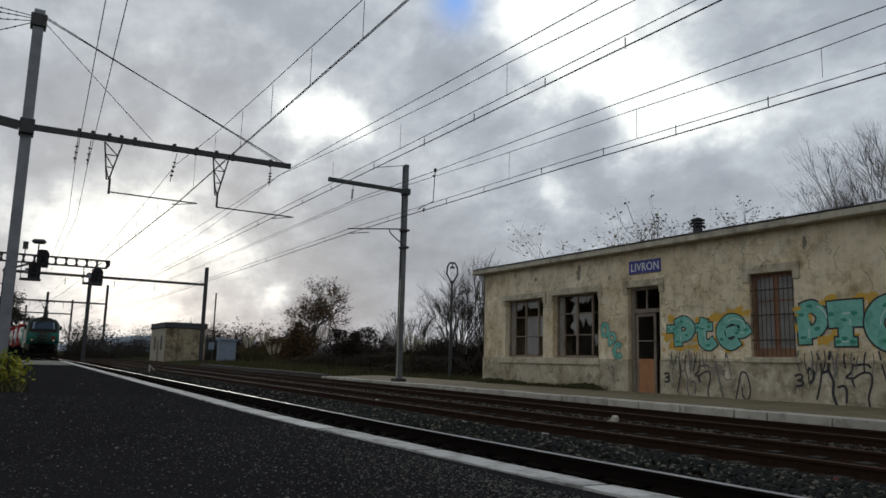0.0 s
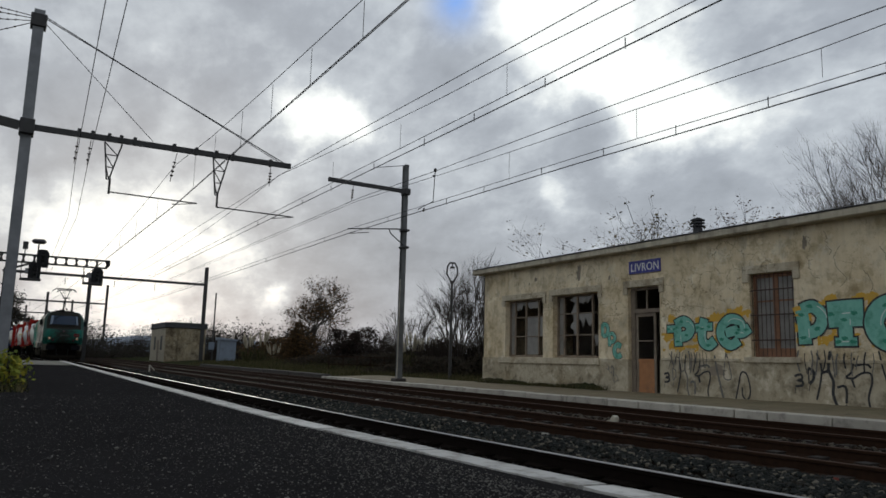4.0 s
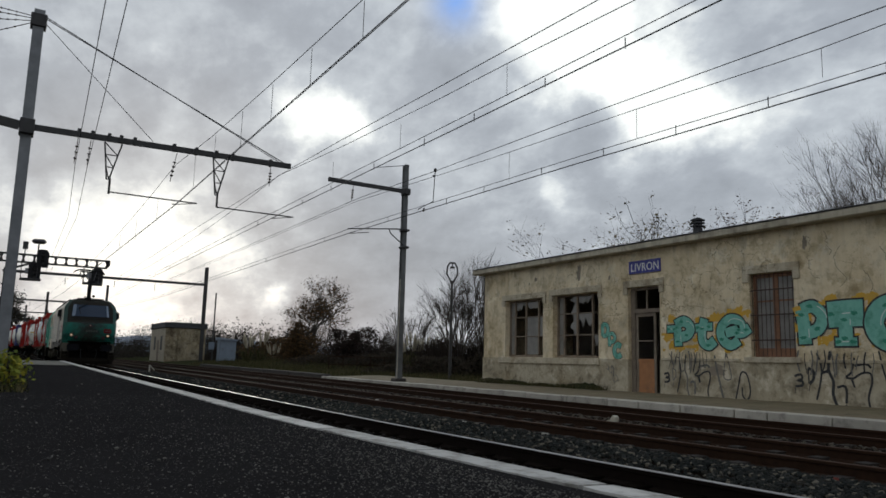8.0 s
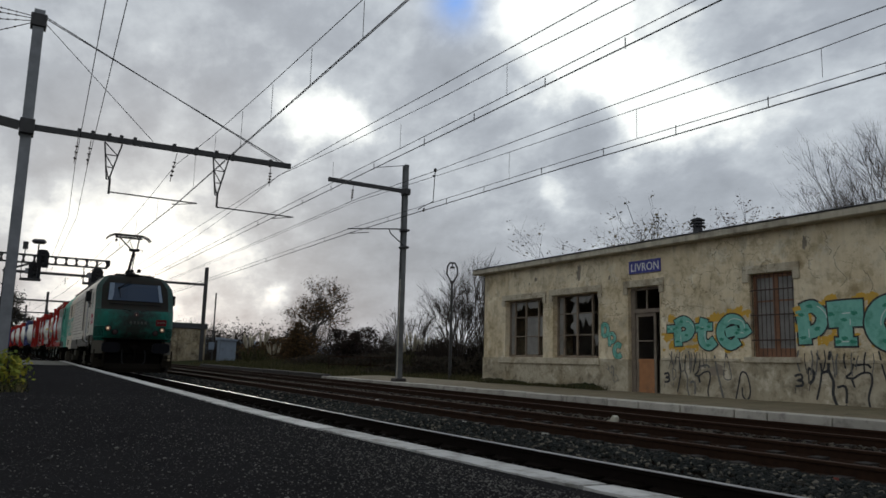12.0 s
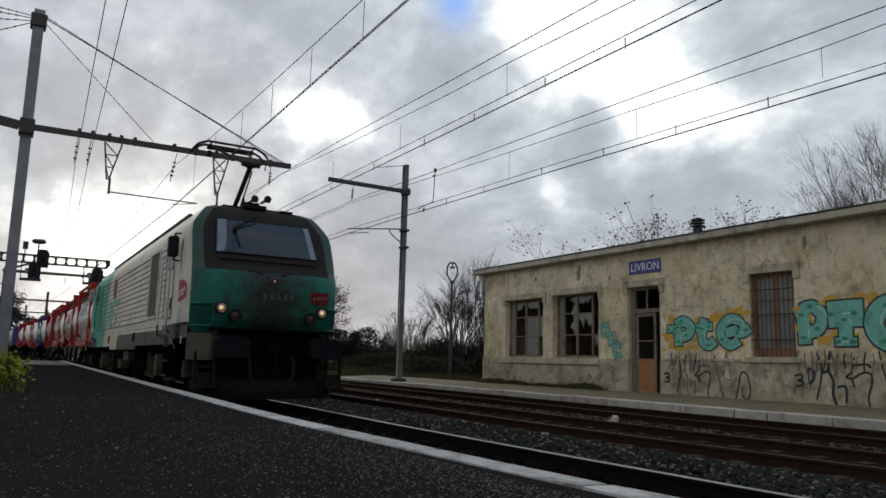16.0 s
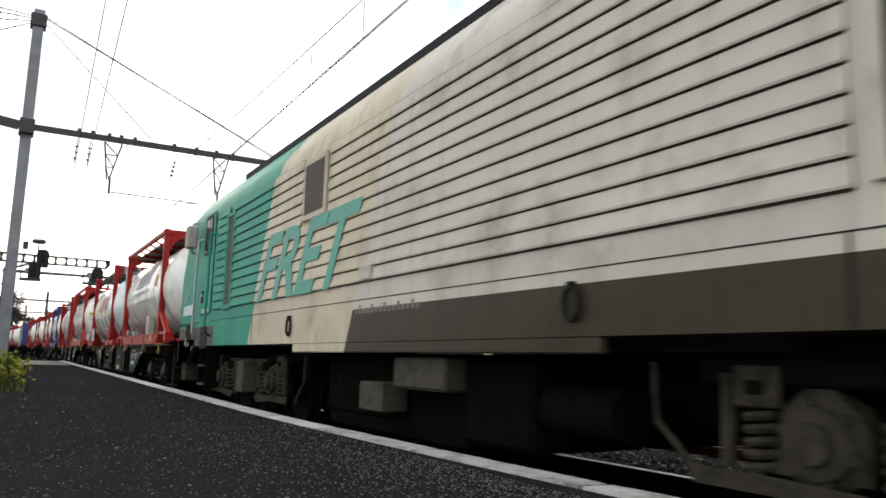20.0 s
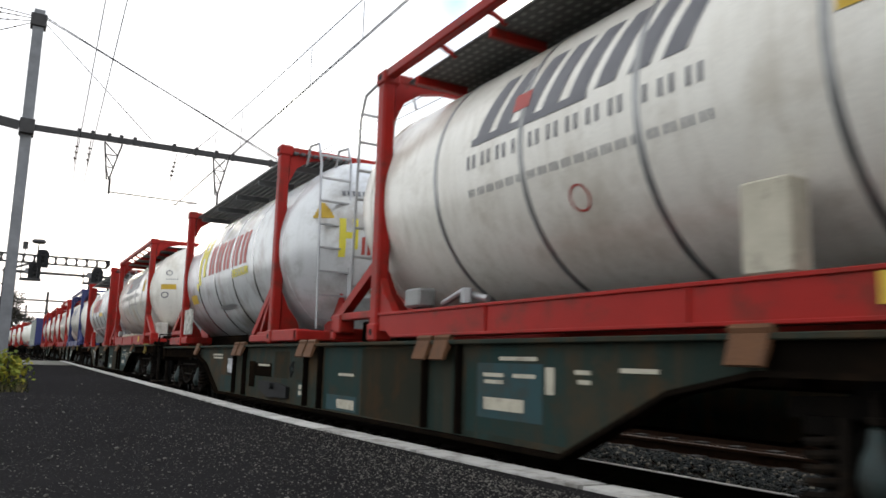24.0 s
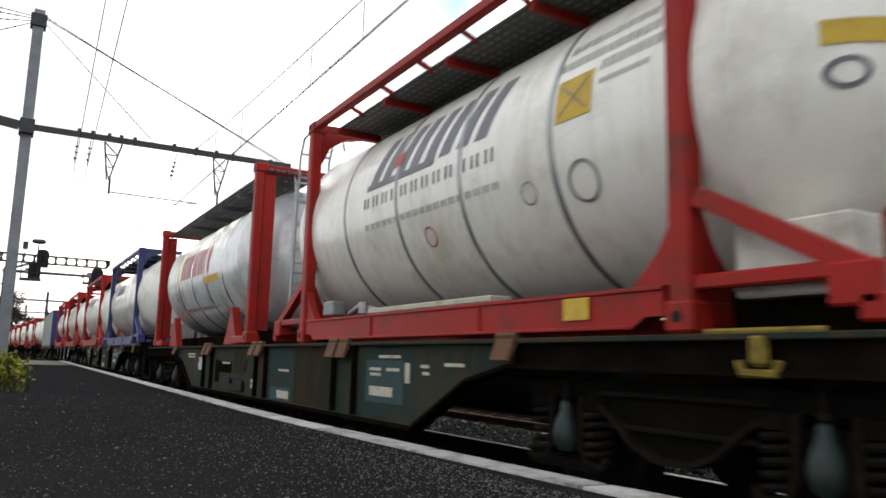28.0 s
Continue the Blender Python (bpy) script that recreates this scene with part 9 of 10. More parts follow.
LOCO, LOCO_WHEELS = build_locomotive()
C1 = 22.67                                          # first container's front posts behind the locomotive's datum
PITCH = 19.74
WAGONS, LOADS = [], []
w0 = build_wagon()
MASTERS = {k: build_tank(k) for k in ("creamplain", "cream", "silver", "silverlong", "blue", "plain")}
USED = set()
PLAN = [("creamplain", "silver"), ("cream", "silverlong"), ("blue", "plain"), ("plain", "plain"), ("box",), ("plain", "plain"), ("cream", "plain"), ("plain", "plain")]
for i, loads in enumerate(PLAN):
    at = C1 + PITCH * i
    wg = w0 if i == 0 else copy_thing(w0, pose(0, 0, 0))
    WAGONS.append((wg, at))
    for j, kind in enumerate(loads):
        off = at + ((8.32 if kind == "silverlong" else 9.2) if j else 0.0)
        if kind == "box":
            ob, off = build_swap_body(), at + 0.9
        elif kind in USED:
            ob = copy_thing(MASTERS[kind], pose(0, 0, 0))
        else:
            ob = MASTERS[kind]
            USED.add(kind)
        LOADS.append((ob, off))
# ---- plants ----
BARK = surf("bark", (0.055, 0.045, 0.036), (0.035, 0.03, 0.025), 8.0, 0.95)
TWIG = surf("twig", (0.075, 0.06, 0.05), (0.05, 0.042, 0.036), 8.0, 0.95, bump=0.0)
LEAF_BRAMBLE = island_stone("brown_bramble_leaf", [(0.050, 0.038, 0.026), (0.036, 0.028, 0.019), (0.062, 0.045, 0.028), (0.030, 0.028, 0.016)], 0.9)
LEAF_PURPLE = island_stone("dark_purple_leaf", [(0.030, 0.018, 0.015), (0.022, 0.016, 0.012), (0.040, 0.024, 0.018), (0.024, 0.020, 0.012)], 0.8)
LEAF_RUST = island_stone("russet_leaf", [(0.10, 0.055, 0.022), (0.15, 0.08, 0.03), (0.06, 0.042, 0.018), (0.05, 0.034, 0.017)], 0.8)
LEAF_YELLOW = island_stone("yellow_green_leaf", [(0.29, 0.28, 0.032), (0.20, 0.22, 0.03), (0.36, 0.31, 0.036), (0.11, 0.14, 0.025)], 0.7)
GRASS_MAT = island_stone("winter_grass", [(0.066, 0.066, 0.024), (0.10, 0.086, 0.036), (0.044, 0.050, 0.017), (0.13, 0.108, 0.052)], 0.9)
LEAF_PALE = island_stone("pale_last_leaf", [(0.16, 0.12, 0.06), (0.10, 0.085, 0.05), (0.07, 0.06, 0.03), (0.2, 0.16, 0.09)], 0.8)
PLUME = island_stone("pampas_plume", [(0.42, 0.36, 0.26), (0.34, 0.29, 0.2), (0.5, 0.44, 0.33)], 0.9)
FAR_GREEN = island_stone("far_woods", [(0.035, 0.032, 0.023), (0.045, 0.037, 0.028), (0.028, 0.03, 0.02), (0.05, 0.042, 0.032)], 0.95)


def leaf_quads(sh, c, size, n, rng, spread):
    for _ in range(n):
        p = Vector(c) + Vector((rng.gauss(0, spread), rng.gauss(0, spread), rng.gauss(0, spread * 0.8)))
        a = Vector((rng.uniform(-1, 1), rng.uniform(-1, 1), rng.uniform(-1, 1))).normalized()
        b = a.orthogonal().normalized()
        s = size * rng.uniform(0.5, 1.3)
        sh.add([p - a * s, p + b * s * 0.6, p + a * s, p - b * s * 0.6], [(0, 1, 2, 3)])


def grow(tr, tips, p, d, ln, r, depth, rng, up=0.15, split=3, spread=0.55):
    q = p + d * ln
    tr.tube(p, q, r, 5 if depth > 2 else 3, r * 0.68, cap=False)
    if depth == 0:
        tips.append((q, d))
        return
    for i in range(split if depth > 1 else split + 1):
        v = Vector((rng.gauss(0, spread), rng.gauss(0, spread), rng.gauss(0, spread * 0.7) + up))
        nd = (d + v).normalized()
        s = p.lerp(q, rng.uniform(0.45, 1.0)) if i else q
        grow(tr, tips, s, nd, ln * rng.uniform(0.58, 0.85), r * rng.uniform(0.5, 0.68), depth - 1, rng, up, split, spread)


def tree(name, at, height, seed, label, depth=4, leaf=None, leaves=6, leaf_size=0.09, stems=1, lean=0.25, split=3, spread=0.55, category="tree", r0=None, twigs=0):
    rng = random.Random(seed)
    t = thing(name, label, category, at)
    tr, tips = Shape(), []
    base = height * 0.30
    for s in range(stems):
        d = Vector((rng.gauss(0, lean), rng.gauss(0, lean), 1)).normalized()
        o = Vector((rng.gauss(0, 0.25) * (stems > 1), rng.gauss(0, 0.25) * (stems > 1), -0.15))
        grow(tr, tips, o, d, base * rng.uniform(0.85, 1.15), r0 or height * 0.018, depth, rng, 0.18, split, spread)
    k = height / max(p[2] for p in tr.v)
    tr.v = [(p[0] * k, p[1] * k, p[2] * k) for p in tr.v]
    tips = [(q * k, d) for q, d in tips]
    part("trunk", tr, BARK if height > 5 else TWIG, t, smooth=60)
    if twigs:
        fine = Shape()
        for q, d in tips:
            for _ in range(twigs):
                o = q + Vector((rng.gauss(0, 0.08), rng.gauss(0, 0.08), rng.gauss(-0.12, 0.12)))
                v = (d + Vector((rng.gauss(0, 0.33), rng.gauss(0, 0.33), rng.uniform(0.0, 0.5)))).normalized() * rng.uniform(0.3, 0.8) * height / 8
                w = v.orthogonal().normalized() * 0.0085
                fine.add([o - w, o + w, o + v], [(0, 1, 2)])
        tagged(part("twigs", fine, TWIG, t, smooth=0), "fine bare twigs", kind="stuff")
    if leaf:
        lf = Shape()
        for q, d in tips:
            if rng.random() < 0.85:
                leaf_quads(lf, q, leaf_size, leaves, rng, leaf_size * 2.2)
        part("crown", lf, leaf, t, smooth=0)
    return t


def bush(name, at, rx, ry, h, n, seed, label, mat, size=0.12, category="bush"):
    """A mass of small leaves over twigs, thicker below, with a ragged top."""
    rng = random.Random(seed)
    t = thing(name, label, category, at)
    tw, lf = Shape(), Shape()
    lobes = [(rng.uniform(-0.75, 0.75) * rx, rng.uniform(-0.7, 0.7) * ry, rng.uniform(0.45, 1.0) * h, rng.uniform(0.25, 0.5)) for _ in range(max(5, int(rx * 2.2)))]
    for lx, ly, lh, lw in lobes:
        for k in range(7):
            tip = Vector((lx + rng.gauss(0, rx * 0.12), ly + rng.gauss(0, ry * 0.15), lh * rng.uniform(0.8, 1.1)))
            tw.tube((lx * 0.8, ly * 0.8, -0.1), tip, 0.03, 3, 0.008, cap=False)
    for i in range(n):
        lx, ly, lh, lw = rng.choice(lobes)
        z = lh * math.sqrt(rng.random())
        w = (1 - (z / lh) ** 2) ** 0.5 * 0.5 + 0.12
        p = (lx + rng.gauss(0, w) * rx * lw * 1.4, ly + rng.gauss(0, w) * ry * 0.6, z)
        leaf_quads(lf, p, size, 1, rng, size)
    part("stem_mass", tw, TWIG, t, smooth=60)
    part("foliage", lf, mat, t, smooth=0)
    return t


BRUSH = island_stone("brushwood", [(0.040, 0.032, 0.026), (0.058, 0.046, 0.037), (0.028, 0.022, 0.018), (0.048, 0.035, 0.026)], 0.95)


def brushwood(at, rx, ry, h, n, seed, label):
    """A stand of fine bare shoots, thick below and frayed above."""
    rng = np.random.default_rng(seed)
    t = thing("brushwood", label, "thicket", at)
    x, y = rng.uniform(-rx, rx, n), rng.uniform(-ry, ry, n)
    top = h * (0.62 + 0.38 * np.sin(x * 1.7 + seed) * np.cos(x * 0.8)) * rng.uniform(0.35, 1.05, n)
    z0 = np.where(rng.random(n) < 0.45, -0.1, top * rng.uniform(0.2, 0.8, n))
    a, lean = rng.uniform(0, 6.283, n), rng.normal(0, 0.28, n) * (top - z0)
    w = rng.uniform(0.006, 0.016, n)
    v = np.empty((n, 3, 3))
    v[:, 0] = np.stack([x - np.sin(a) * w, y + np.cos(a) * w, z0], 1)
    v[:, 1] = np.stack([x + np.sin(a) * w, y - np.cos(a) * w, z0], 1)
    v[:, 2] = np.stack([x + lean, y + np.cos(a) * lean, top], 1)
    me = bpy.data.meshes.new("shoots")
    me.from_pydata(v.reshape(-1, 3).tolist(), [], np.arange(3 * n).reshape(n, 3).tolist())
    me.materials.append(BRUSH)
    tagged(part("shoots", me, BRUSH, t), "fine bare shoots", kind="stuff")
    return t


def build_plants():
    for i, (x, y, rx, ry, h, n, lbl) in enumerate(((23.6, 38.2, 2.4, 1.4, 3.7, 9000, "dense bare winter brush behind the lamp post"), (26.2, 40.5, 3.0, 1.4, 4.6, 8000, "dense bare winter brush beside the building"),
                                                   (23.6, 50, 3.6, 1.2, 2.0, 5000, "grey tangle of bare shoots behind the fence"), (27.5, 55, 4.5, 1.2, 4.2, 7000, "grey tangle of bare shoots behind the fence"),
                                                   (22.5, 80, 5.0, 2.0, 4.6, 6000, "brown bare brush behind the pampas grass"), (31.5, 84, 6.0, 2.0, 5.2, 6000, "brown bare brush far behind the hedge"),
                                                   (12.0, 108, 5.0, 3.0, 4.4, 5000, "brown bare brush far down the line"))):
        brushwood((x, y, 0.1), rx, ry, h, n, 300 + i, lbl)
    bush("yellow_shrub", (-0.08, 14.0, plat_z(14) - 0.02), 0.5, 0.4, 0.72, 1500, 1, "yellow green weedy shrub growing on the platform edge", LEAF_YELLOW, 0.05)
    # the hedge and the half bare tree beyond the far platform
    tree("half_bare_tree", (21.6, 60, 0.3), 7.6, 21, "half bare tree with a few russet leaves", 5, LEAF_RUST, 5, 0.10, 2, 0.22, 3, 0.5, twigs=4)
    bush("russet_thicket", (21.4, 58, 0.2), 2.0, 1.2, 3.6, 6000, 31, "dark russet thicket under the half bare tree", LEAF_RUST, 0.09, "thicket")
    bush("garden_hedge", (22.9, 52, 0.2), 1.9, 1.0, 3.2, 7000, 32, "dense dark reddish hedge", LEAF_PURPLE, 0.085, "hedge")
    bush("bramble_thicket", (23.0, 72, 0.4), 4.2, 1.5, 2.6, 3600, 33, "brown tangle behind the pampas grass", LEAF_RUST, 0.12, "thicket")
    # bare shrubs by the end of the building
    for i, (x, y, h) in enumerate(((23.2, 37.4, 5.6), (23.0, 38, 6.3), (24.3, 37, 7.3), (24.0, 46, 4.6))):
        tree("bare_shrub_tree", (x, y, 0.1), h, 40 + i, "grey bare shrubby tree with dense twigs", 5 if h > 5 else 4, None, 0, 0.1, 3, 0.24, 3, 0.33, r0=0.065, twigs=2)
    bush("bramble_thicket", (20.8, 35.5, 0.0), 2.6, 1.0, 1.2, 5000, 51, "brown tangled bramble thicket", LEAF_BRAMBLE, 0.07, "thicket")
    bush("bramble_thicket", (24.8, 36, 0.0), 2.0, 1.0, 2.5, 6500, 52, "brown tangled bramble thicket", LEAF_BRAMBLE, 0.07, "thicket")
    bush("bramble_thicket", (22.4, 46, 0.1), 4.4, 1.0, 1.9, 8000, 53, "low brown tangle behind the fence", LEAF_BRAMBLE, 0.07, "thicket")
    bush("bramble_thicket", (18.6, 47, 0.1), 2.2, 0.9, 1.1, 3600, 54, "low brown tangle beside the fence", LEAF_BRAMBLE, 0.07, "thicket")
    bush("bramble_thicket", (19.0, 37.5, 0.0), 1.8, 0.8, 0.8, 3000, 55, "brown tangled bramble thicket", LEAF_BRAMBLE, 0.07, "thicket")
    # trees behind the roof
    for i, (x, y, z) in enumerate(((24.2, 25.3, 8.0), (24.6, 23.2, 7.8))):
        tree("sparse_tree", (x, y, 0.2), z, 60 + i, "thin sparse tree with last leaves at its tips", 4, LEAF_PALE, 2, 0.085, 2, 0.2, 3, 0.46, r0=0.035, twigs=2)
    for i, (x, y, h) in enumerate(((24.3, 19.0, 6.7), (24.5, 17.8, 7.0), (24.2, 13.0, 8.1), (25.0, 11.6, 8.7), (26.0, 15.7, 7.4), (25.4, 14.4, 7.6))):
        tree("bare_tree", (x, y, 0.2), h, 70 + i, "tall bare tree with fine grey twigs" if h > 7.2 else "bare tree with dense reddish twigs", 5, LEAF_RUST if h < 7.2 else None, 7, 0.06, 2, 0.1, 3, 0.24 if h < 7.2 else 0.27, r0=0.06, twigs=3)
    # pampas grass
    for i, (x, y, h) in enumerate(((17.6, 62, 2.5), (18.7, 62, 2.7), (19.6, 61, 1.6), (23.0, 43.4, 2.3), (24.0, 43.4, 2.1))):
        rng = random.Random(80 + i)
        t = thing("pampas_grass", "clump of pampas grass with pale plumes", "grass clump", (x, y, 0.1))
        bl, pl = Shape(), Shape()
        for k in range(70):
            a, r = rng.uniform(0, 6.28), rng.uniform(0.4, 1.1)
            q = Vector((math.cos(a) * r, math.sin(a) * r, h * rng.uniform(0.3, 0.6)))
            e = Vector((q.x * 1.5, q.y * 1.5, q.z * 0.7))
            s = Vector((-math.sin(a), math.cos(a), 0)) * 0.02
            bl.add([-s, s, q + s, q - s, e], [(0, 1, 2, 3), (3, 2, 4)])
        for k in range(9):
            a, r = rng.uniform(0, 6.28), rng.uniform(0.1, 0.7)
            q = Vector((math.cos(a) * r, math.sin(a) * r, h * rng.uniform(0.75, 1.0)))
            pl.tube(q * 0.8, q + Vector((0, 0, 0.1)), 0.05, 6, 0.09, cap=False).tube(q + Vector((0, 0, 0.1)), q + Vector((math.cos(a) * 0.15, 0, 0.5)), 0.09, 6, 0.01)
            bl.tube((0, 0, 0), q * 0.85, 0.012, 3, cap=False)
        part("blade_tuft", bl, GRASS_MAT, t, smooth=0)
        part("plume_head", pl, PLUME, t, smooth=60)


build_plants()


def blades(name, area, n, h, mat, seed, label, zf):
    """Tufts of grass over a stretch of ground, as one mass."""
    rng = np.random.default_rng(seed)
    x0, x1, y0, y1 = area
    x, y = rng.uniform(x0, x1, n), rng.uniform(y0, y1, n)
    a, hh = rng.uniform(0, 6.283, n), h * rng.uniform(0.4, 1.2, n)
    z = np.array([zf(u, v) for u, v in zip(x, y)])
    w = 0.010 + 0.012 * rng.random(n)
    lean = rng.uniform(0.1, 0.7, n) * hh
    v = np.empty((n, 3, 3))
    v[:, 0] = np.stack([x - np.sin(a) * w, y + np.cos(a) * w, z], 1)
    v[:, 1] = np.stack([x + np.sin(a) * w, y - np.cos(a) * w, z], 1)
    v[:, 2] = np.stack([x + np.cos(a) * lean, y + np.sin(a) * lean, z + hh], 1)
    me = bpy.data.meshes.new(name)
    me.from_pydata(v.reshape(-1, 3).tolist(), [], np.arange(3 * n).reshape(n, 3).tolist())
    me.materials.append(mat)
    tagged(new(name, me), label, "grass", "", "stuff")


def bank(x, y):
    return -0.06 + 0.10 * min(1.0, max(0.0, (x - 13.5) / 8.0)) + zg(y) + (0.25 if y > 45 else 0) * min(1, (x - 13.3) / 4) - 0.02


blades("bank_grass", (13.8, 27, 34.5, 66), 30000, 0.36, GRASS_MAT, 2, "rough winter grass on the bank past the platform", bank)
blades("bank_grass", (16.5, 20, 25.2, 34.5), 5000, 0.28, GRASS_MAT, 3, "rough winter grass beside the building", bank)
def soil_drift():
    """Dark soil and moss heaped unevenly against the foot of the wall."""
    rows = []
    for k in range(90):
        y = 17.7 + 7.4 * k / 89
        end = min(1.0, (y - 17.7) / 0.5, (25.1 - y) / 0.3)
        h = end * max(0.03, 0.12 + 0.05 * math.sin(1.1 * y + 0.6) + 0.09 * noise.noise(Vector((y * 1.7, 4.1, 0))) + 0.07 * noise.noise(Vector((y * 8.0, 1.7, 0))))
        d = 0.10 + 1.2 * h
        rows.append([(XB - d, y, 0.15), (XB - d * 0.7, y, 0.20 + 0.25 * h), (XB - d * 0.35, y, 0.20 + 0.7 * h), (XB - 0.012, y, 0.20 + h)])
    single("soil_drift", Shape().sheet(rows), EARTH, "dark mossy soil heaped along the foot of the wall", "soil", "structure", 60)


soil_drift()
blades("wall_weeds", (16.0, 16.27, 17.6, 24.7), 1500, 0.16, GRASS_MAT, 4, "dry weeds along the foot of the wall", lambda x, y: 0.17)
blades("platform_weeds", (-1.2, 0.4, 12.6, 15.2), 900, 0.16, GRASS_MAT, 5, "weeds round the shrub on the platform", lambda x, y: plat_z(y) - 0.01)


def build_distance():
    rng = random.Random(90)
    sh = Shape()
    for i in range(17000):
        x, y = rng.uniform(8, 60), rng.uniform(92, 118)
        z = 0.5 + 4.5 * rng.random() ** 0.85 * (0.75 + 0.4 * math.sin(x * 0.55) * math.cos(x * 0.21))
        leaf_quads(sh, (x + bend(y), y, z), 0.105, 2, rng, 0.40)
    tagged(part("far_thicket", sh, FAR_GREEN, None, "", 0), "brown winter thicket far along the line", "woods", "", "stuff")
    sh = Shape()
    for i in range(9000):
        y = rng.uniform(150, 280)
        x = rng.uniform(-60, 90)
        if -6 < x - bend(y) < 18:
            continue
        z = 6.5 * rng.random() ** 0.8 * (0.8 + 0.5 * math.sin(x * 0.13 + 1.0)) + zg(y)
        leaf_quads(sh, (x, y, z), 0.30, 2, rng, 0.9)
    tagged(part("far_thicket", sh, FAR_GREEN, None, "", 0), "dark line of woods in the distance", "woods", "", "stuff")
    for i, (x, y, h) in enumerate(((-2.5, 128, 11.5), (-7.5, 120, 10), (8.0, 215, 16), (-1.0, 190, 12))):
        tree("far_tree", (x + bend(y), y, 0.4), h, 95 + i, "bare tree far along the line", 5, FAR_GREEN, 4, 0.3, 2, 0.2, 3, 0.4)
    for i in range(11):
        tree("bare_shrub_tree", (17.5 + i * 3.1 + rng.uniform(-1, 1), 96 + rng.uniform(-6, 12), 0.4), rng.uniform(4.4, 6.4), 120 + i, "bare brown shrub far along the line", 5, None, 0, 0.1, 3, 0.22, 3, 0.42, r0=0.07)
    hill = surf("far_hill_haze", (0.30, 0.34, 0.40), (0.24, 0.28, 0.33), 0.01, 1.0, bump=0.0, grain=0.05)
    rows = []
    for j in range(5):
        rows.append([(-900 + i * 90, 2300 + j * 150, -5 + (60 * math.exp(-((i - 16) / 5.0) ** 2) + 36 * math.exp(-((i - 22) / 3.0) ** 2) + 20 * noise.noise(Vector((i * 0.4, j * 0.2, 0)))) * math.sin(math.pi * j / 4)) for i in range(40)])
    single("far_hill", Shape().sheet(rows), hill, "hazy blue hill on the horizon", "hill", "structure", smooth=60)


build_distance()
# ---- small loose pieces ----


def stones(name, area, n, size, mat, seed, label, zf, keep=None, category="ballast", flat=0.7):
    """Loose angular stones over a stretch, as one mass."""
    rng = np.random.default_rng(seed)
    t = (1 + 5 ** 0.5) / 2
    base = np.array([(-1, t, 0), (1, t, 0), (-1, -t, 0), (1, -t, 0), (0, -1, t), (0, 1, t), (0, -1, -t), (0, 1, -t), (t, 0, -1), (t, 0, 1), (-t, 0, -1), (-t, 0, 1)]) / 1.9
    face = np.array([(0, 11, 5), (0, 5, 1), (0, 1, 7), (0, 7, 10), (0, 10, 11), (1, 5, 9), (5, 11, 4), (11, 10, 2), (10, 7, 6), (7, 1, 8), (3, 9, 4), (3, 4, 2), (3, 2, 6), (3, 6, 8), (3, 8, 9), (4, 9, 5), (2, 4, 11), (6, 2, 10), (8, 6, 7), (9, 8, 1)])
    x0, x1, y0, y1 = area
    x = rng.uniform(x0, x1, n)
    y = y0 + (y1 - y0) * rng.random(n) ** 1.6
    if keep is not None:
        k = keep(x, y)
        x, y = x[k], y[k]
    n = len(x)
    z = np.array([zf(a, b) for a, b in zip(x, y)])
    s = size * rng.uniform(0.45, 1.25, n)
    v = base[None] * (1 + 0.35 * rng.uniform(-1, 1, (n, 12, 3)))
    a = rng.uniform(0, 6.283, n)
    ca, sa = np.cos(a)[:, None], np.sin(a)[:, None]
    vx, vy, vz = v[:, :, 0], v[:, :, 1] * rng.uniform(0.6, 1.0, n)[:, None], v[:, :, 2] * flat
    q = np.stack([x[:, None] + (vx * ca - vy * sa) * s[:, None], y[:, None] + (vx * sa + vy * ca) * s[:, None], z[:, None] + vz * s[:, None]], 2)
    f = (face[None] + 12 * np.arange(n)[:, None, None]).reshape(-1, 3)
    me = bpy.data.meshes.new(name)
    me.from_pydata(q.reshape(-1, 3).tolist(), [], f.tolist())
    me.materials.append(mat)
    return tagged(new(name, me), label, category, "", "stuff")


def bed_z(x, y):
    return -0.175 + zg(y)


def off_rails(x, y):
    k = np.ones(len(x), bool)
    for c in (D1, D2, D3):
        for s in (-0.754, 0.754):
            k &= np.abs(x - c - s) > 0.085
    return k


stones("ballast_stones", (5.15, 7.45, 2.5, 16), 9000, 0.036, STONE_MAT, 1, "blue grey crushed ballast between the tracks", lambda x, y: -0.155 + 0.045 * math.sin((x - 5.1) * 1.3) + zg(y), off_rails)
stones("ballast_stones", (5.15, 7.45, 12, 48), 5000, 0.045, STONE_MAT, 2, "blue grey crushed ballast between the tracks", lambda x, y: -0.155 + 0.03 * math.sin((x - 5.1) * 1.3) + zg(y), off_rails)
stones("ballast_stones", (3.0, 5.05, 1.5, 30), 3600, 0.045, STONE_SHADED, 3, "ballast inside the near track, its colour darkened as shade", bed_z, off_rails)
stones("ballast_stones", (7.5, 9.0, 3.0, 34), 3600, 0.042, STONE_RUST, 4, "brown stained ballast inside the middle track", bed_z, off_rails)
stones("ballast_stones", (9.05, 10.9, 3.0, 40), 4200, 0.048, STONE_RUST, 5, "rust tinted ballast between the farther tracks", lambda x, y: -0.14 + zg(y), off_rails)
stones("ballast_stones", (10.9, 13.1, 4.0, 40), 2200, 0.045, STONE_RUST, 6, "dark ballast below the far platform", bed_z, off_rails)
stones("platform_grit", (-4.5, 2.45, 1.6, 12), 7000, 0.0055, PEBBLE, 7, "pale grit scattered over the asphalt", lambda x, y: plat_z(y) + 0.004, None, "grit", 0.6)
stones("platform_grit", (-3.5, 2.4, 2.0, 16), 260, 0.014, PEBBLE, 8, "a few white pebbles on the asphalt", lambda x, y: plat_z(y) + 0.008, None, "pebbles", 0.6)

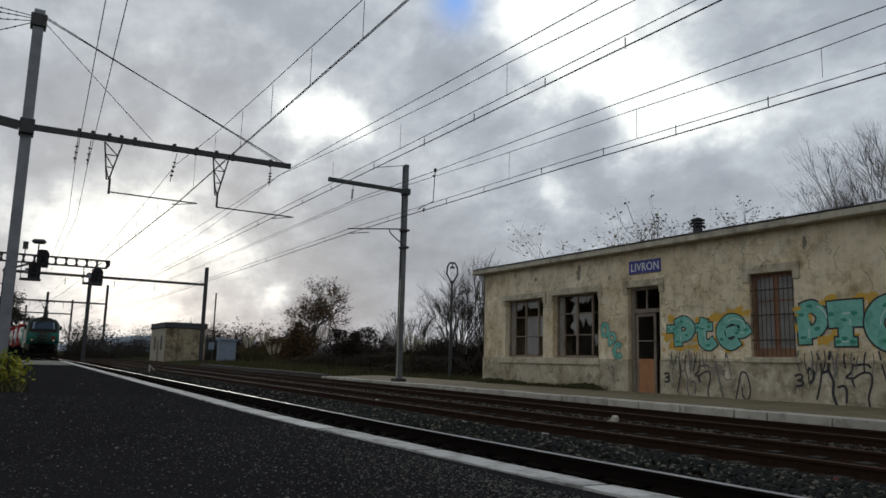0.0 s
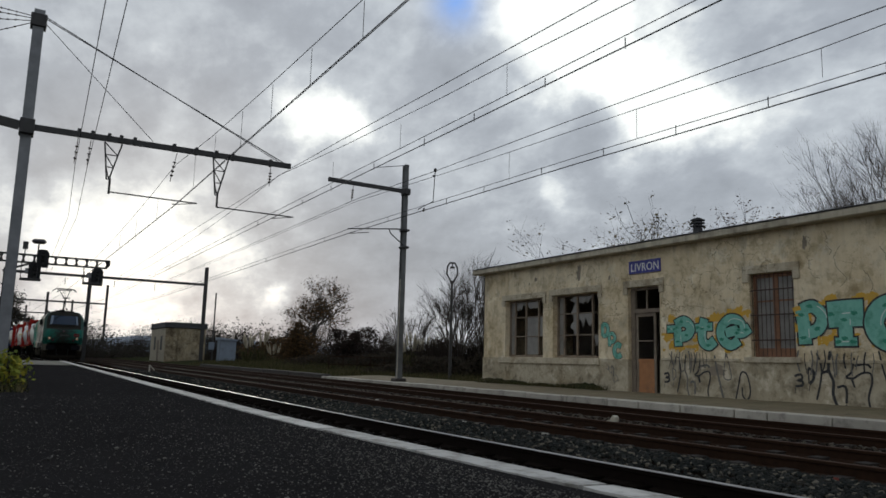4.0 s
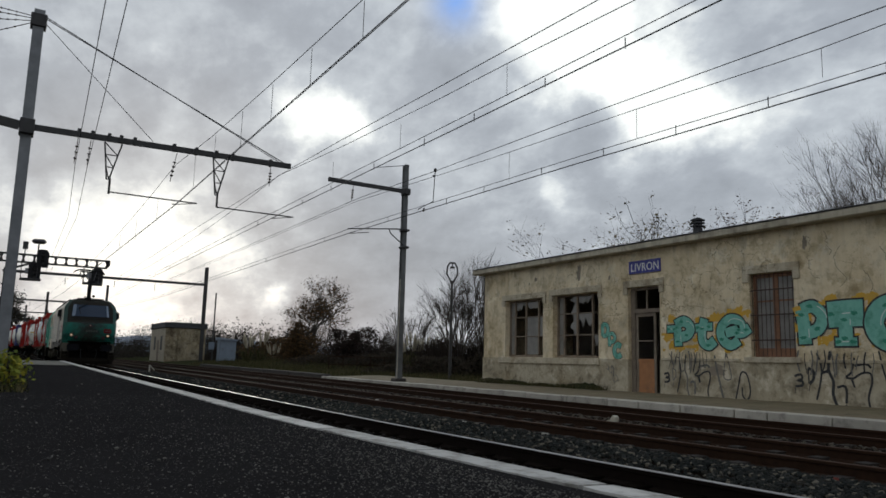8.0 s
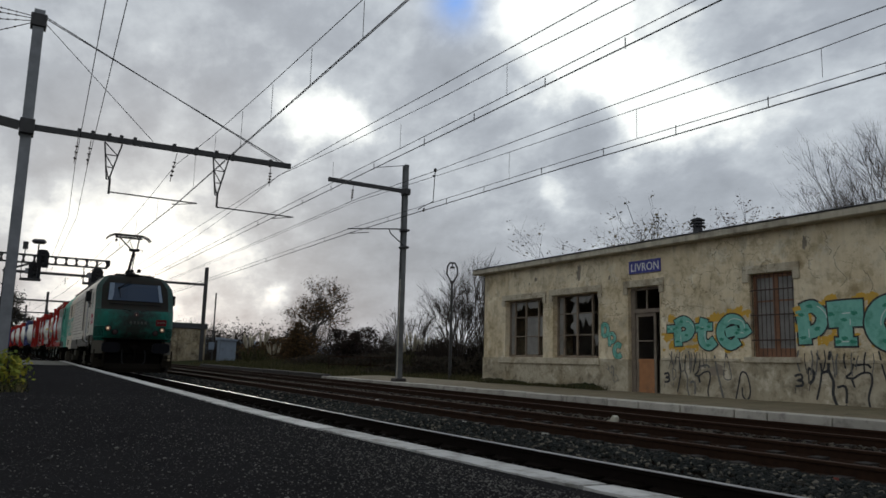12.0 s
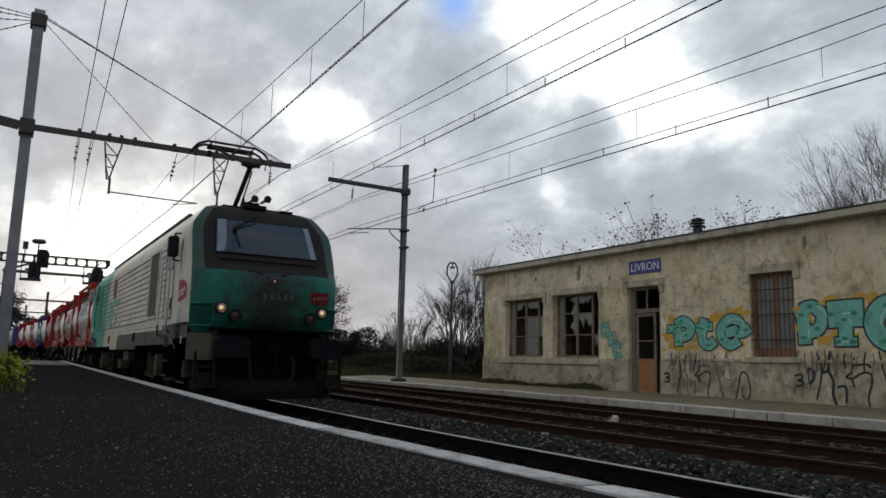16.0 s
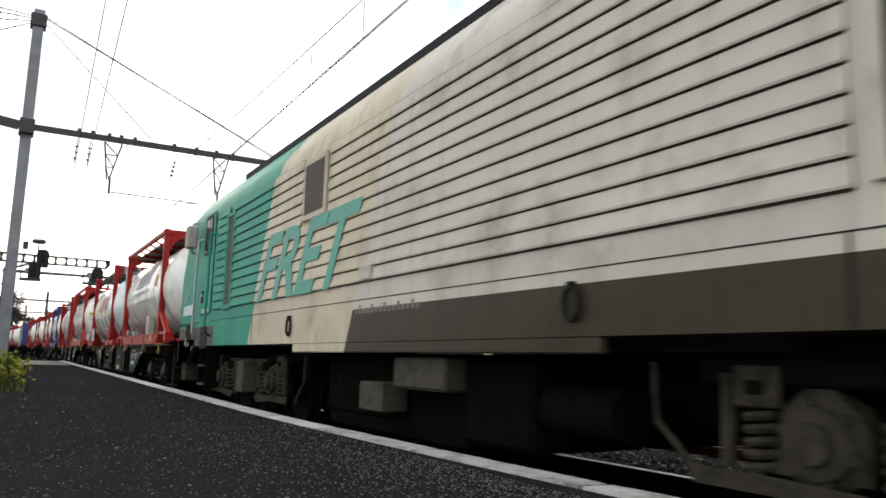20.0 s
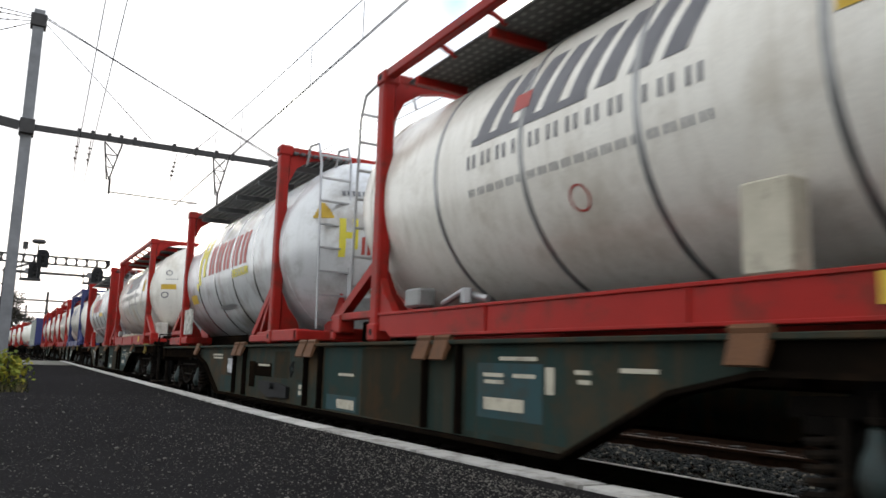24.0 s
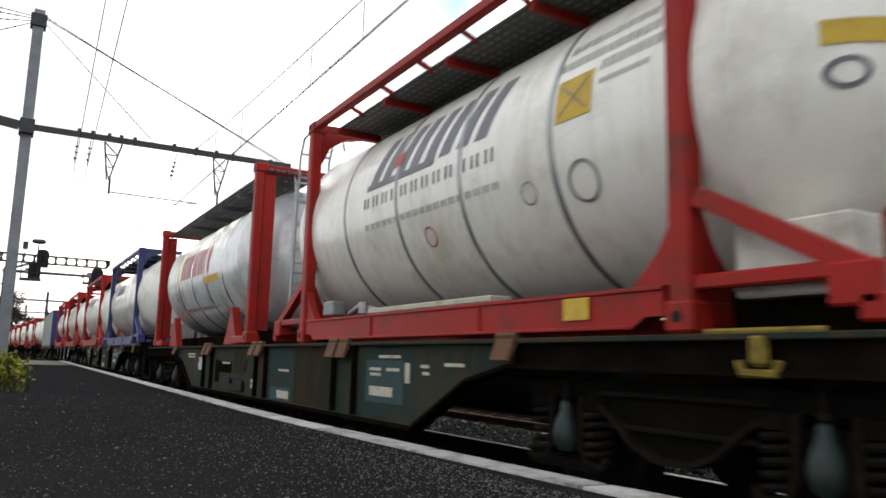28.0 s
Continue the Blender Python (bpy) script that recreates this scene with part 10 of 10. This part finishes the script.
stones("platform_grit", (0.2, 2.45, 1.6, 7.6), 30000, 0.0063, PEBBLE, 9, "worn strip of loose pale grit near the platform edge", lambda x, y: plat_z(y) + 0.003, lambda x, y: np.random.default_rng(3).random(len(x)) < np.clip((x - 0.4) / 2.0, 0, 1) ** 2 * np.clip(1.25 - (y - 1.6) / 5.0, 0, 1), "grit", 0.6)


DULL_RED = surf("dull_red", (0.16, 0.03, 0.018), (0.1, 0.02, 0.014), 9.0, 0.8)


def build_litter():
    l = thing("crumpled_litter", "crumpled white litter lying between the rails", "litter", (9.75, 10.5, -0.12))
    part("litter_piece", Shape().prism([(0.16, -0.03), (-0.14, -0.03), (-0.17, 0.13), (-0.11, 0.16), (-0.04, 0.08), (0.12, 0.03)], "x", -0.06, 0.05), PAPER, l)
    r = thing("red_post", "small red painted peg beside the rail", "peg", (7.15, 4.55, -0.15))
    part("peg", Shape().tube((0, 0, -0.05), (0.02, 0.01, 0.05), 0.025, 8), DULL_RED, r)
    for i, (x, y) in enumerate(((7.3, 9.3), (7.2, 11.5), (8.2, 7.9), (6.4, 16), (7.0, 13.2), (8.6, 18))):
        o = thing("pale_chip", "flat pale concrete chip lying on the sleepers", "chip", (x, y, -0.09 + zg(y)), "pale chips between the rails")
        part("chip", Shape().box(-0.03, 0.035, -0.07, 0.07, -0.05, -0.025, 0.01), KERB, o)


build_litter()


def build_sleepers(track, xc, y0, y1, material):
    sh = Shape().box(-1.25, 1.25, -0.12, 0.12, -0.16, -0.03, 0.012).box(-0.92, -0.6, -0.09, 0.09, -0.03, 0.0, 0.005).box(0.6, 0.92, -0.09, 0.09, -0.03, 0.0, 0.005)
    me = sh.mesh("sleeper", 30)
    me.materials.append(material)
    y = y0
    while y < y1:
        o = new("sleeper", me)
        o.parent = track
        o.location = (xc + bend(y), y, -0.125 + zg(y))
        y += 0.6


build_sleepers(TRACK_1, D1, 0.3, 60, SLEEPER_SHADED)
build_sleepers(TRACK_2, D2, 0.5, 60, SLEEPER)
build_sleepers(TRACK_3, D3, 0.7, 60, SLEEPER)
# ---- motion ----
def place(t):
    """Where the locomotive's datum is, t seconds on: it rolls in at a steady walking-train pace."""
    return SPEED(t)


KNOT_T = [-3, 0, 3, 6, 9, 12, 14.5, 16, 18, 20, 22.5, 25, 27, 28, 29]
KNOT_S = [97.0, 83.3, 69.8, 56.3, 42.8, 30.0, 19.6, 13.1, 4.56, -4.1, -15.35, -26.35, -35.14, -39.67, -44.2]


def SPEED(t):
    """A smooth curve through the knots."""
    i = max(1, min(len(KNOT_T) - 3, int(np.searchsorted(KNOT_T, t, "right")) - 1))
    t0, t1 = KNOT_T[i], KNOT_T[i + 1]
    h, u = t1 - t0, (t - t0) / (t1 - t0)
    m0 = (KNOT_S[i + 1] - KNOT_S[i - 1]) / (t1 - KNOT_T[i - 1])
    m1 = (KNOT_S[i + 2] - KNOT_S[i]) / (KNOT_T[i + 2] - t0)
    return (2 * u ** 3 - 3 * u ** 2 + 1) * KNOT_S[i] + (u ** 3 - 2 * u ** 2 + u) * h * m0 + (3 * u ** 2 - 2 * u ** 3) * KNOT_S[i + 1] + (u ** 3 - u ** 2) * h * m1


def motions():
    times = [0.5 * i for i in range(57)]

    def rows(off, half, z):
        out = []
        for t in times:
            y = place(t) + off
            m = y + half
            out.append((t, pose(D1 + bend(m), y, z + zg(m))))
        return out
    walk(LOCO, rows(0.0, 10.0, 0.0))
    for wg, at in WAGONS:
        walk(wg, rows(at, 7.5, 0.0))
    for ob, at in LOADS:
        walk(ob, rows(at, 3.0, 1.10))
    turn = [4 * i / 30 for i in range(211)]
    spin = [(o, y, r) for o, y, r in LOCO_WHEELS]
    for wg, at in WAGONS[:4]:
        for o in wg.children:
            if o.name.split(".")[0] == "wheelset":
                spin.append((o, o.location.y, 0.46))
    for o, y, r in spin:
        walk(o, [(t, pose(0, y, r, math.degrees((place(0) - place(t)) / r))) for t in turn])


motions()
